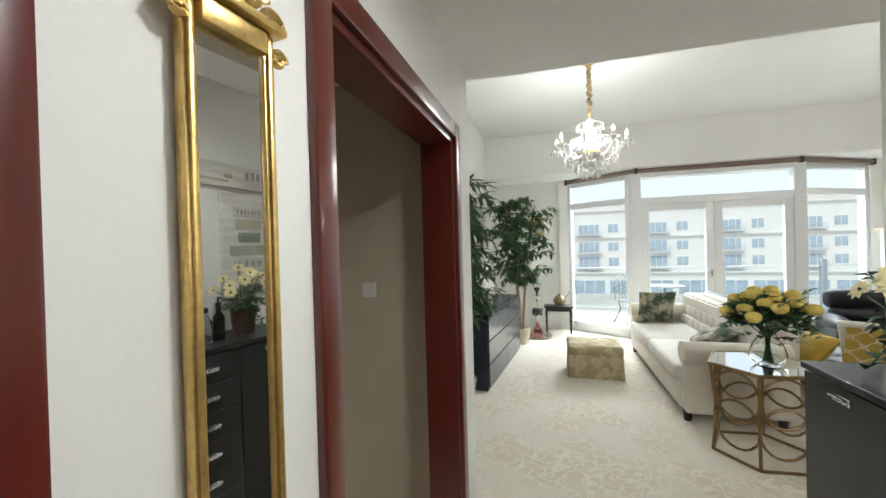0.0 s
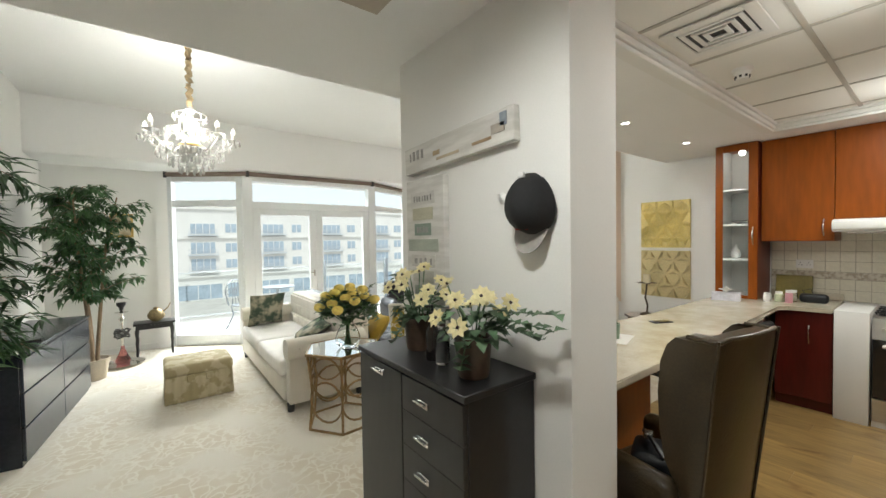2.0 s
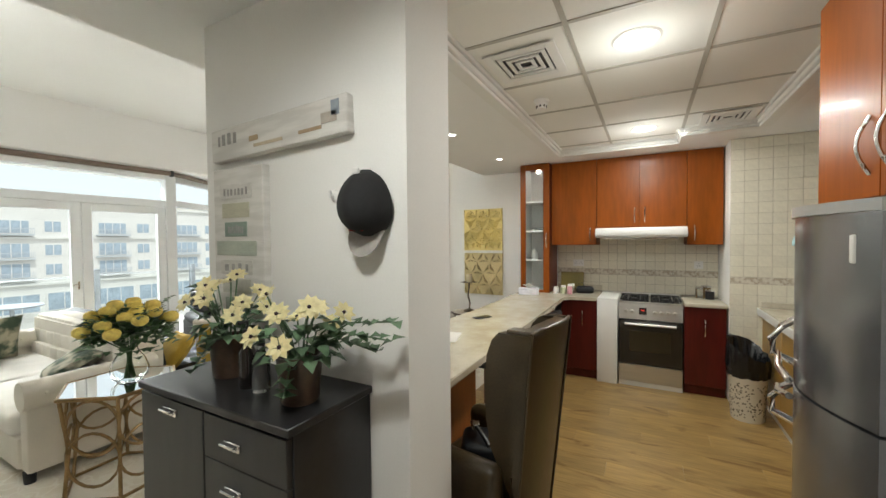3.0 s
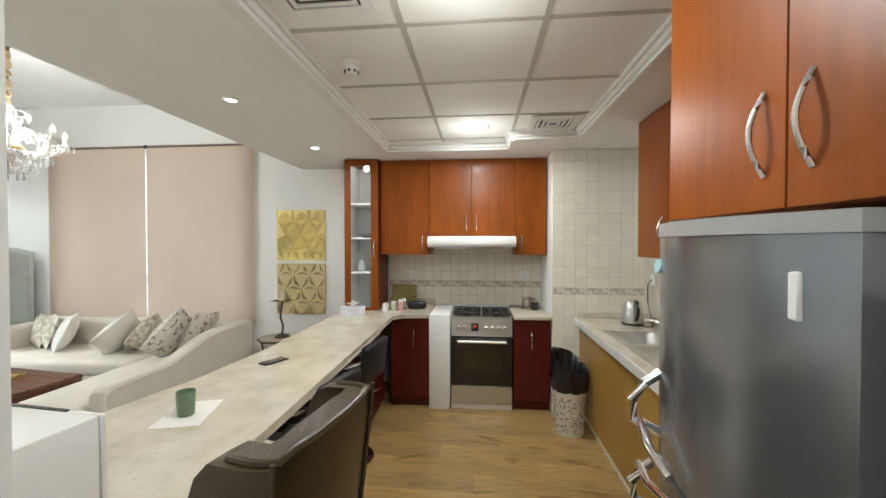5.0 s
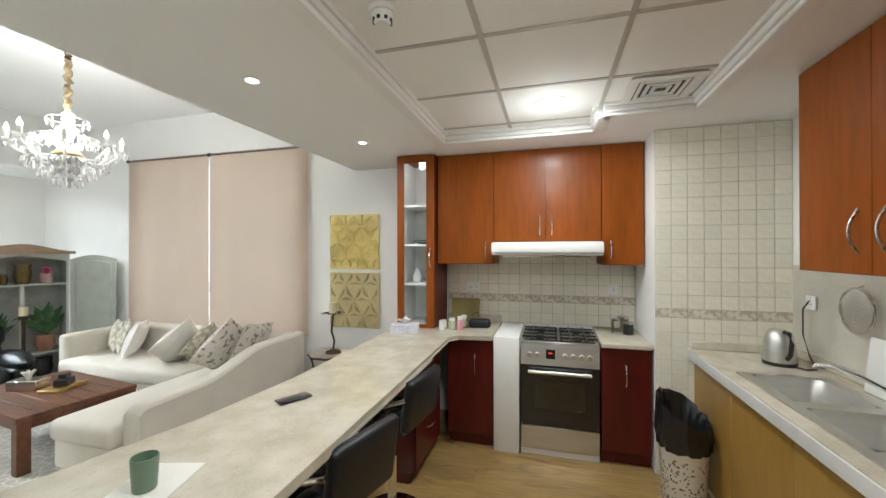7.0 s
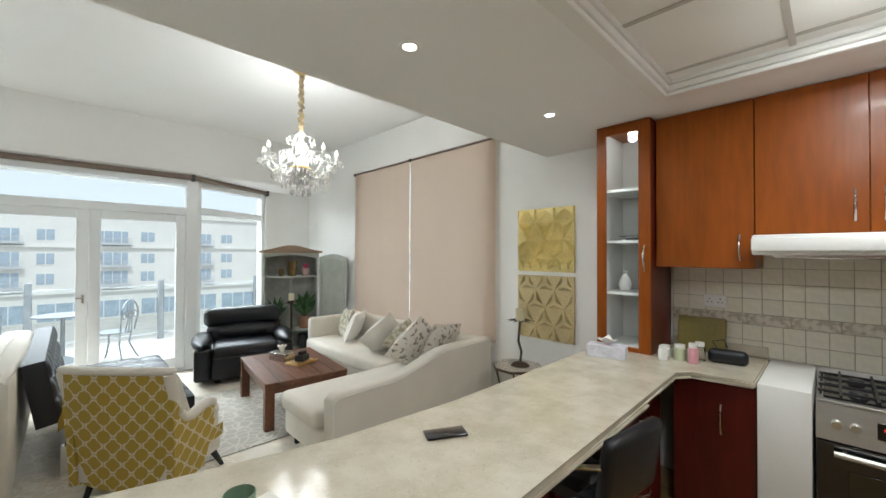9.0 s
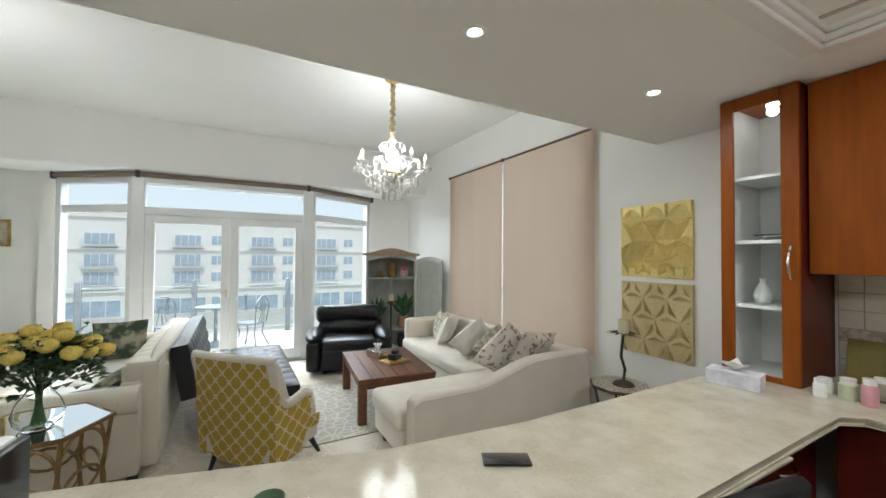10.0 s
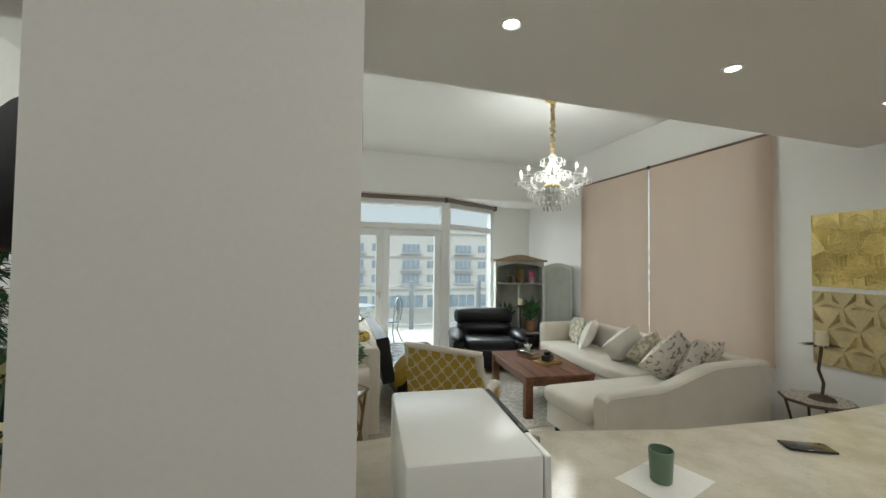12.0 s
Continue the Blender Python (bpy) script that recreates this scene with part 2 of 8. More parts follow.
def oak_material():
    """Golden oak laminate: grain along y, darker knots, each plank in its own tone."""
    m = mat("oak_laminate", (0.36, 0.235, 0.085), 0.33, var=0.32, scale=2.6, fine=26, stretch=(2.6, 0.22, 1), random_shift=0.10, coat=0.1)
    nt = m.node_tree
    b = nt.nodes["Principled BSDF"]
    co = nt.nodes["Texture Coordinate"]
    mp = nt.nodes.new("ShaderNodeMapping")
    mp.inputs["Scale"].default_value = (7.0, 2.0, 1)
    info = nt.nodes.new("ShaderNodeObjectInfo")
    add = nt.nodes.new("ShaderNodeVectorMath")
    add.operation = "ADD"
    nt.links.new(co.outputs["Object"], add.inputs[0])
    nt.links.new(info.outputs["Location"], add.inputs[1])
    nt.links.new(add.outputs[0], mp.inputs["Vector"])
    n = nt.nodes.new("ShaderNodeTexNoise")
    n.inputs["Scale"].default_value, n.inputs["Detail"].default_value, n.inputs["Distortion"].default_value = 1.0, 5, 1.2
    nt.links.new(mp.outputs[0], n.inputs["Vector"])
    r = nt.nodes.new("ShaderNodeMapRange")
    r.inputs["From Min"].default_value, r.inputs["From Max"].default_value, r.inputs["To Max"].default_value = 0.55, 0.68, 0.85
    nt.links.new(n.outputs["Fac"], r.inputs["Value"])
    mx = nt.nodes.new("ShaderNodeMix")
    mx.data_type = "RGBA"
    mx.inputs["B"].default_value = (0.17, 0.085, 0.022, 1)
    nt.links.new(r.outputs[0], mx.inputs["Factor"])
    nt.links.new(nt.nodes["Color Ramp"].outputs[0], mx.inputs["A"])
    nt.links.new(mx.outputs["Result"], b.inputs["Base Color"])
    return m


CARPET = carpet_material()
GRANITE = granite_material()
RUG = two_tone("grey_pattern_rug", "edge", 11, (0.62, 0.585, 0.51), (0.44, 0.42, 0.37), 0.02, 0.10, 0.95)
FLORAL = two_tone("floral_print", "noise", 24, (0.30, 0.24, 0.21), (0.74, 0.70, 0.63), 0.40, 0.44)
GREENPRINT = two_tone("dark_botanical_print", "noise", 9, (0.05, 0.08, 0.05), (0.42, 0.38, 0.28), 0.42, 0.60)
SAGEPRINT = two_tone("sage_print", "noise", 20, (0.46, 0.42, 0.30), (0.72, 0.68, 0.57), 0.44, 0.52)
OTTO = two_tone("gold_damask", "noise", 8, (0.42, 0.35, 0.20), (0.57, 0.50, 0.33), 0.46, 0.54)
BINPRINT = two_tone("cream_bin", "noise", 4, (0.70, 0.66, 0.57), (0.76, 0.72, 0.63), 0.3, 0.7, 0.4)
OAK = oak_material()
TILE = mat("cream_wall_tile", (0.78, 0.74, 0.62), 0.22, var=0.06, scale=5, fine=40, random_shift=0.16)
GROUT = mat("grout", (0.62, 0.57, 0.48), 0.9, var=0.08)
BORDERT = two_tone("border_tile", "noise", 30, (0.47, 0.40, 0.31), (0.70, 0.65, 0.55), 0.40, 0.56, 0.25)

# ---- mesh helpers ----


def box(bm, x0, y0, z0, x1, y1, z1, bevel=0.0, seg=2):
    r = bmesh.ops.create_cube(bm, size=1, matrix=Matrix.LocRotScale(((x0 + x1) / 2, (y0 + y1) / 2, (z0 + z1) / 2), None, (abs(x1 - x0), abs(y1 - y0), abs(z1 - z0))))
    if bevel:
        edges = list({e for v in r["verts"] for e in v.link_edges})
        bmesh.ops.bevel(bm, geom=edges, offset=bevel, segments=seg, affect="EDGES", profile=0.5)
    return bm


def cyl(bm, x, y, z0, z1, r, r2=None, n=20):
    r2 = r if r2 is None else r2
    bmesh.ops.create_cone(bm, cap_ends=True, segments=n, radius1=r, radius2=r2, depth=z1 - z0, matrix=Matrix.Translation((x, y, (z0 + z1) / 2)))
    return bm


def ball(bm, x, y, z, rx, ry=None, rz=None, n=12):
    ry, rz = ry or rx, rz or rx
    bmesh.ops.create_uvsphere(bm, u_segments=n, v_segments=max(6, n * 2 // 3), radius=1, matrix=Matrix.LocRotScale((x, y, z), None, (rx, ry, rz)))
    return bm


def lathe(bm, prof, n=24, x=0.0, y=0.0):
    rings = []
    for r, z in prof:
        rings.append([bm.verts.new((x + r * math.cos(2 * math.pi * i / n), y + r * math.sin(2 * math.pi * i / n), z)) for i in range(n)] if r > 1e-5 else [bm.verts.new((x, y, z))])
    for a, b in zip(rings, rings[1:]):
        for i in range(n):
            j = (i + 1) % n
            q = [a[i % len(a)], a[j % len(a)], b[j % len(b)], b[i % len(b)]]
            q = list(dict.fromkeys(q))
            if len(q) > 2:
                bm.faces.new(q)
    return bm


def tube(bm, pts, r, n=8, taper=1.0, closed=False):
    pts = [Vector(p) for p in pts]
    rings = []
    for i, p in enumerate(pts):
        d = (pts[(i + 1) % len(pts)] - pts[i - 1]) if closed else (pts[min(i + 1, len(pts) - 1)] - pts[max(i - 1, 0)])
        d.normalize()
        a = d.cross(Vector((0, 0, 1))) if abs(d.z) < 0.9 else d.cross(Vector((1, 0, 0)))
        a.normalize()
        c = d.cross(a)
        rr = r * (1 + (taper - 1) * i / max(1, len(pts) - 1))
        rings.append([bm.verts.new(p + a * (rr * math.cos(2 * math.pi * k / n)) + c * (rr * math.sin(2 * math.pi * k / n))) for k in range(n)])
    pairs = list(zip(rings, rings[1:])) + ([(rings[-1], rings[0])] if closed else [])
    for a, b in pairs:
        for k in range(n):
            bm.faces.new((a[k], a[(k + 1) % n], b[(k + 1) % n], b[k]))
    if not closed:
        bm.faces.new(rings[0][::-1])
        bm.faces.new(rings[-1])
    return bm


def prism(bm, poly, z0, z1):
    lo = [bm.verts.new((x, y, z0)) for x, y in poly]
    hi = [bm.verts.new((x, y, z1)) for x, y in poly]
    n = len(poly)
    bm.faces.new(lo[::-1])
    bm.faces.new(hi)
    for i in range(n):
        bm.faces.new((lo[i], lo[(i + 1) % n], hi[(i + 1) % n], hi[i]))
    return bm


def profile_x(bm, poly, x0, x1):
    """A prism along x from a polygon in y and z."""
    a = [bm.verts.new((x0, y, z)) for y, z in poly]
    b = [bm.verts.new((x1, y, z)) for y, z in poly]
    n = len(poly)
    bm.faces.new(a)
    bm.faces.new(b[::-1])
    for i in range(n):
        bm.faces.new((a[i], b[i], b[(i + 1) % n], a[(i + 1) % n]))
    return bm


def moved(bm, m):
    bmesh.ops.transform(bm, matrix=m, verts=bm.verts)
    return bm


def B():
    return bmesh.new()


def arc(cx, cy, r, a0, a1, n):
    return [(cx + r * math.cos(radians(a0 + (a1 - a0) * i / n)), cy + r * math.sin(radians(a0 + (a1 - a0) * i / n))) for i in range(n + 1)]


def mesh_of(name, bm, material, smooth=40):
    bmesh.ops.recalc_face_normals(bm, faces=bm.faces)
    me = bpy.data.meshes.new(name)
    if smooth:
        for f in bm.faces:
            f.smooth = True
        for e in bm.edges:
            if len(e.link_faces) == 2 and e.calc_face_angle(0) > radians(smooth):
                e.smooth = False
    bm.to_mesh(me)
    bm.free()
    me.materials.append(material)
    return me


def part(name, bm, material, parent, label=""):
    ob = new(name, mesh_of(name, bm, material))
    ob.parent = parent
    return tagged(ob, label)


def thing(name, m, label, category, group=""):
    ob = new(name)
    ob.matrix_world = m
    ob.empty_display_size = 0.1
    return tagged(ob, label, category, group)


def solid(name, bm, material, label, category, group="", kind="", m=None):
    ob = new(name, mesh_of(name, bm, material))
    if m is not None:
        ob.matrix_world = m
    return tagged(ob, label, category, group, kind)


def structure(name, bm, material, label):
    return solid(name, bm, material, label, name.split("_")[0], kind="structure")


# ---- structure ----
Z2, Z3 = 2.50, 3.33          # lowered ceiling, living room ceiling
LW, RW, FW = 0.85, 7.26, 9.72  # living room side walls and far wall
HX = 1.47                    # hall wall
PX0, PX1 = 3.10, 3.38        # wall between hall and kitchen
KY = 1.10                    # kitchen's sink wall
SE = 4.71                    # edge of the lowered ceiling

bm = B()
box(bm, -0.6, -1.0, -0.12, 3.1, 4.2, 0)
box(bm, LW - 0.2, 4.2, -0.12, RW + 0.2, FW + 0.3, 0)
FLOOR = structure("floor", bm, CARPET, "cream patterned wall-to-wall carpet in hall and living room")
bm = B()
box(bm, 3.1, KY - 0.2, -0.12, RW + 0.2, 4.2, -0.012)
KFLOOR = structure("floor_kitchen", bm, mat("plank_joint", (0.14, 0.09, 0.04), 0.8, var=0.1), "oak laminate plank floor of the kitchen")

bm = B()
box(bm, HX - 0.15, -1.0, 0, HX, 1.75, Z2)
box(bm, HX - 0.15, 2.66, 0, HX, 3.22, Z2)
box(bm, HX - 0.15, 1.75, 2.06, HX, 2.66, Z2)
box(bm, HX - 0.15, 3.22, 2.06, HX, 4.28, Z2)
box(bm, HX - 0.15, 4.28, 0, HX, 4.66, Z2)
structure("wall_hall", bm, WALL, "white painted hall wall with two door openings")
bm = B()
prism(bm, [(PX0, 3.27), (PX1, 3.27), (PX1, 4.47), (PX0, 4.31)], 0, Z2)
structure("wall_pillar", bm, WALL, "short white wall between hall and kitchen")
bm = B()
box(bm, PX0, -1.0, 0, PX1, 2.12, Z2)
structure("wall_entrance", bm, WALL, "white wall beside the kitchen entrance")
bm = B()
box(bm, -0.6, -1.15, 0, 3.4, -1.0, Z2)
structure("wall_hall_end", bm, WALL, "white wall closing the hall")
bm = B()
box(bm, 0.2, 2.9, 0, 0.35, 4.66, Z2)
box(bm, 0.35, 2.75, 0, HX - 0.15, 2.9, Z2)
box(bm, 0.35, 4.51, 0, HX - 0.15, 4.66, Z2)
# white walls; the room's warm dimness is painted in as beige
structure("wall_side_room", bm, mat("dim_white_paint", (0.58, 0.51, 0.40), 0.75, var=0.03), "white walls of the dim room beyond the open doorway, coloured beige for the dimness")
bm = B()
box(bm, LW - 0.2, 4.66, 0, LW, FW, Z3)
structure("wall_west", bm, WALL, "white living room wall behind the dresser")
bm = B()
box(bm, RW, KY - 0.2, 0, RW + 0.2, 5.33, Z3)
box(bm, RW, 5.33, 0, RW + 0.2, 7.95, 0.62)
box(bm, RW, 5.33, 2.82, RW + 0.2, 7.95, Z3)
box(bm, RW, 7.95, 0, RW + 0.2, FW, Z3)
structure("wall_east", bm, WALL, "white wall with the blind-covered window and gold panels")
bm = B()
box(bm, PX1, KY - 0.2, 0, RW, KY, Z2 + 0.2)
structure("wall_sink", bm, WALL, "kitchen wall behind sink and refrigerator")
bm = B()
box(bm, 6.6, KY, 0, RW, 1.93, Z2 + 0.2)
structure("wall_shaft", bm, WALL, "boxed-out white wall beside the cooker")
bm = B()
box(bm, LW, FW - 0.02, 0, 2.05, FW + 0.2, Z3)
box(bm, 6.58, FW - 0.02, 0, RW, FW + 0.2, Z3)
box(bm, 2.05, FW + 0.08, 2.60, 6.58, FW + 0.2, Z3)
structure("wall_far", bm, WALL, "white wall on both sides of the balcony window")
bm = B()
poly = [(8.93, Z3), (8.93, 2.67), (8.95, 2.65), (FW + 0.1, 2.65), (FW + 0.1, Z3)]
profile_x(bm, poly, LW, RW)
structure("bulkhead", bm, CEIL, "white plastered bulkhead above the balcony window")

bm = B()
box(bm, LW - 0.2, SE, Z3, RW + 0.2, FW + 0.2, Z3 + 0.15)
structure("ceiling", bm, CEIL, "white living room ceiling")
# lowered ceiling with a recessed tray over the kitchen
TX0, TX1, TX2, TY0, TYM, TY1 = 3.46, 6.17, 6.51, 1.78, 2.33, 3.515
bm = B()
box(bm, -0.6, -1.0, Z2, PX0 + 0.1, SE, Z2 + 0.98)
box(bm, PX0 + 0.1, TY1, Z2, RW, SE, Z2 + 0.98)
box(bm, PX0 + 0.1, KY - 0.1, Z2, TX0, TY1, Z2 + 0.3)
box(bm, TX0, KY - 0.1, Z2, RW, TY0, Z2 + 0.3)
box(bm, TX1, TY0, Z2, RW, TYM, Z2 + 0.3)
box(bm, TX2, TYM, Z2, RW, TY1, Z2 + 0.3)
structure("ceiling_lowered", bm, CEIL, "lowered plaster ceiling of hall and kitchen")
bm = B()
ZT = 2.565
box(bm, TX0, TY0, ZT + 0.012, TX2, TY1, ZT + 0.05)
xs = [TX0, 3.94, 4.545, 5.155, 5.745, 6.35, TX2]
ys = [TY0, 2.345, 2.955, TY1]
for xa, xb in zip(xs, xs[1:]):
    for ya, yb in zip(ys, ys[1:]):
        if xb - xa > 0.05 and yb - ya > 0.05:
            box(bm, xa + 0.012, ya + 0.012, ZT + 0.001, xb - 0.012, yb - 0.012, ZT + 0.02)
structure("ceiling_tiles", bm, CEILTILE, "suspended mineral tile ceiling in the kitchen tray")
bm = B()
for xa in xs[1:-1]:
    box(bm, xa - 0.012, TY0, ZT - 0.004, xa + 0.012, TY1, ZT + 0.011)
for ya in ys[1:-1]:
    box(bm, TX0, ya - 0.012, ZT - 0.005, TX2, ya + 0.012, ZT + 0.011)
structure("ceiling_grid", bm, mat("grid_metal", (0.48, 0.46, 0.41), 0.5, var=0.03), "white metal grid of the suspended ceiling")
bm = B()
path = [(TX0, TY0), (TX1, TY0), (TX1, TYM), (TX2, TYM), (TX2, TY1), (TX0, TY1)]


def cornice(bm, a, b, inner):
    """A stepped moulding along a straight edge; inner: the side to which it steps."""
    for d0, d1, z0, z1 in ((-0.055, 0.03, Z2 - 0.012, Z2 + 0.012), (0.0, 0.045, Z2 + 0.012, Z2 + 0.045), (0.0, 0.06, Z2 + 0.045, ZT + 0.01)):
        if inner[0]:
            xx = sorted((a[0] + inner[0] * d0, a[0] + inner[0] * d1))
            yy = sorted((a[1], b[1]))
        else:
            xx = sorted((a[0], b[0]))
            yy = sorted((a[1] + inner[1] * d0, a[1] + inner[1] * d1))
        box(bm, xx[0], yy[0], z0, xx[1], yy[1], z1, 0.006, 1)


cornice(bm, path[0], path[1], (0, 1))
cornice(bm, path[1], path[2], (-1, 0))
cornice(bm, path[2], path[3], (0, 1))
cornice(bm, path[3], path[4], (-1, 0))
cornice(bm, path[5], path[4], (0, -1))
cornice(bm, path[0], path[5], (1, 0))
structure("cornice", bm, TRIMW, "white stepped plaster moulding round the ceiling tray")

bm = B()
box(bm, LW, 4.7, 0, LW + 0.015, FW, 0.09, 0.004, 1)
box(bm, LW, FW - 0.036, 0, 2.05, FW - 0.021, 0.09, 0.004, 1)
box(bm, RW - 0.015, 4.05, 0, RW, FW, 0.09, 0.004, 1)
box(bm, HX, 4.36, 0, HX + 0.012, 4.66, 0.09, 0.004, 1)
structure("baseboard", bm, TRIMW, "white painted skirting along the walls")


# mahogany door linings in the hall
def door_lining(name, y0, y1, top, label):
    t = tagged(thing(name, pose(0, 0, 0), label, "door"), kind="structure")
    for a, b in ((y0 - 0.07, y0), (y1, y1 + 0.075)):
        part("architrave", box(B(), HX - 0.002, a, 0, HX + 0.022, b, top + 0.075, 0.006), MAHOG, t)
    part("architrave", box(B(), HX - 0.002, y0, top, HX + 0.021, y1, top + 0.075, 0.006), MAHOG, t)
    for a, b in ((y0, y0 + 0.028), (y1 - 0.028, y1)):
        part("jamb", box(B(), HX - 0.152, a, 0, HX + 0.004, b, top, 0.003, 1), MAHOG, t)
    part("jamb", box(B(), HX - 0.152, y0 + 0.028, top - 0.028, HX + 0.003, y1 - 0.028, top, 0.003, 1), MAHOG, t)
    return t


d1 = door_lining("door_1", 3.22, 4.285, 2.06, "open doorway with polished mahogany lining")
d2 = door_lining("door_2", 1.75, 2.66, 2.06, "closed mahogany door with matching lining")
part("door_leaf", box(B(), HX - 0.075, 1.778, 0.01, HX - 0.035, 2.632, 2.03, 0.003, 1), MAHOG, d2)

# ---- balcony window: french doors in the middle, side lights set back at an angle ----
WY = 9.02
WIN = tagged(thing("window_1", pose(0, 0, 0), "white framed french window with top lights and angled side lights", "window"), kind="structure")
ZTOP, ZTR = 2.60, 2.20
XL, XR = 3.20, 5.24
for xa, xb in ((XL - 0.09, XL + 0.05), (XR - 0.05, XR + 0.09)):
    part("post", box(B(), xa, WY - 0.05, 0, xb, WY + 0.1, ZTOP, 0.006, 1), PVC, WIN)
part("head", box(B(), XL + 0.05, WY - 0.04, ZTOP - 0.09, XR - 0.05, WY + 0.09, ZTOP, 0.006, 1), PVC, WIN)
part("transom", box(B(), XL + 0.05, WY - 0.04, ZTR - 0.1, XR - 0.05, WY + 0.09, ZTR, 0.006, 1), PVC, WIN)
part("sill", box(B(), XL + 0.05, WY - 0.04, 0.0, XR - 0.05, WY + 0.09, 0.03, 0.004, 1), PVC, WIN)
g = part("pane", box(B(), XL + 0.05, WY + 0.02, ZTR, XR - 0.05, WY + 0.026, ZTOP - 0.09), WINGLASS, WIN)
g.visible_shadow = False
xm = (XL + XR) / 2
for xa, xb in ((XL + 0.055, xm - 0.003), (xm + 0.003, XR - 0.055)):
    leaf = B()
    box(leaf, xa, WY - 0.03, 0.035, xa + 0.105, WY + 0.04, ZTR - 0.105, 0.006, 1)
    box(leaf, xb - 0.105, WY - 0.03, 0.035, xb, WY + 0.04, ZTR - 0.105, 0.006, 1)
    box(leaf, xa + 0.105, WY - 0.03, ZTR - 0.205, xb - 0.105, WY + 0.04, ZTR - 0.105, 0.006, 1)
    box(leaf, xa + 0.105, WY - 0.03, 0.035, xb - 0.105, WY + 0.04, 0.19, 0.006, 1)
    lf = part("door_leaf", leaf, PVC, WIN)
    g = part("pane", box(B(), xa + 0.1, WY + 0.0, 0.18, xb - 0.1, WY + 0.006, ZTR - 0.2), WINGLASS, lf)
    g.visible_shadow = False
hd = B()
box(hd, xm - 0.055, WY - 0.038, 0.99, xm - 0.032, WY - 0.03, 1.09, 0.003, 1)
box(hd, xm - 0.05, WY - 0.06, 1.045, xm - 0.037, WY - 0.036, 1.058, 0.003, 1)
box(hd, xm - 0.11, WY - 0.068, 1.045, xm - 0.037, WY - 0.055, 1.058, 0.003, 1)
part("handle", hd, NICKEL, WIN)


def side_light(x0, y0, x1, y1, low):
    """A fixed side light from one post to the other, on a slanted line."""
    a = math.atan2(y1 - y0, x1 - x0)
    L = math.hypot(x1 - x0, y1 - y0)
    t = new("side_light")
    t.parent = WIN
    t.matrix_basis = Matrix.Translation((x0, y0, 0)) @ Matrix.Rotation(a, 4, "Z")
    t.empty_display_size = 0.1
    fr = B()
    box(fr, 0, -0.04, 0, 0.09, 0.06, ZTOP, 0.006, 1)
    box(fr, L - 0.09, -0.04, 0, L, 0.06, ZTOP, 0.006, 1)
    for z0, z1 in ((0.0, low), (ZTR - 0.07, ZTR + 0.03), (ZTOP - 0.09, ZTOP)):
        box(fr, 0.09, -0.035, z0, L - 0.09, 0.055, z1, 0.006, 1)
    part("frame", fr, PVC, t)
    for z0, z1 in ((low, ZTR - 0.07), (ZTR + 0.03, ZTOP - 0.09)):
        g = part("pane", box(B(), 0.085, 0.0, z0, L - 0.085, 0.006, z1), WINGLASS, t)
        g.visible_shadow = False


side_light(2.20, 9.74, XL - 0.06, WY + 0.08, 0.16)
side_light(XR + 0.06, WY + 0.08, 6.46, 9.74, 0.16)
bm = B()
box(bm, 2.05, 9.66, 0, 2.20, 9.86, 2.65)
box(bm, 6.46, 9.66, 0, 6.58, 9.86, 2.65)
structure("window_reveal", bm, WALL, "white plastered reveals of the balcony window")
# roller blind cassette along the top of the window
bt = thing("roller_blind", pose(0, 0, 0), "brown rolled-up roller blind over the window", "blind")
RAIL = mat("blind_rail", (0.20, 0.145, 0.115), 0.6, var=0.1)
pts = [(2.18, 9.64), (XL - 0.02, WY - 0.07), (XR + 0.02, WY - 0.07), (6.48, 9.64)]
for (xa, ya), (xb, yb) in zip(pts, pts[1:]):
    part("roll", tube(B(), [(xa, ya, 2.61), (xb, yb, 2.61)], 0.034, 12), RAIL, bt)
for xa, ya in pts:
    part("bracket", box(B(), xa - 0.022, ya - 0.04, 2.565, xa + 0.022, ya + 0.04, 2.65, 0.005, 1), BLACKM, bt)

# ---- outside: balcony, street and the building opposite ----
bm = B()
box(bm, -3, 9.86, -0.2, 12, 11.9, -0.03)
structure("balcony_floor", bm, PAVE, "pale tiled balcony floor")
bm = B()
box(bm, -400, 11.9, -9.2, 400, 900, -9.0)
structure("ground", bm, PAVE, "pale street and paving far below")
rail = thing("balcony_railing", pose(0, 11.7, -0.03), "glass balcony railing with dark square posts", "railing")
IRON = mat("dark_iron", (0.26, 0.28, 0.30), 0.5, 0.2, var=0.15)
for x in (0.2, 1.9, 3.6, 5.3, 7.0, 8.7):
    part("post", box(B(), x - 0.045, -0.045, 0, x + 0.045, 0.045, 1.12, 0.006, 1), IRON, rail)
part("top_rail", box(B(), -1, -0.012, 0.99, 10, 0.012, 1.01), mat("pale_railing_paint", (0.55, 0.57, 0.58), 0.5, var=0.08), rail)
part("bottom_rail", box(B(), -1, -0.02, 0.1, 10, 0.02, 0.13), mat("pale_railing_paint", (0.55, 0.57, 0.58)), rail)
for x in (0.2, 1.9, 3.6, 5.3, 7.0):
    part("pane", box(B(), x + 0.05, -0.004, 0.131, x + 1.65, 0.004, 0.989), WINGLASS, rail).visible_shadow = False


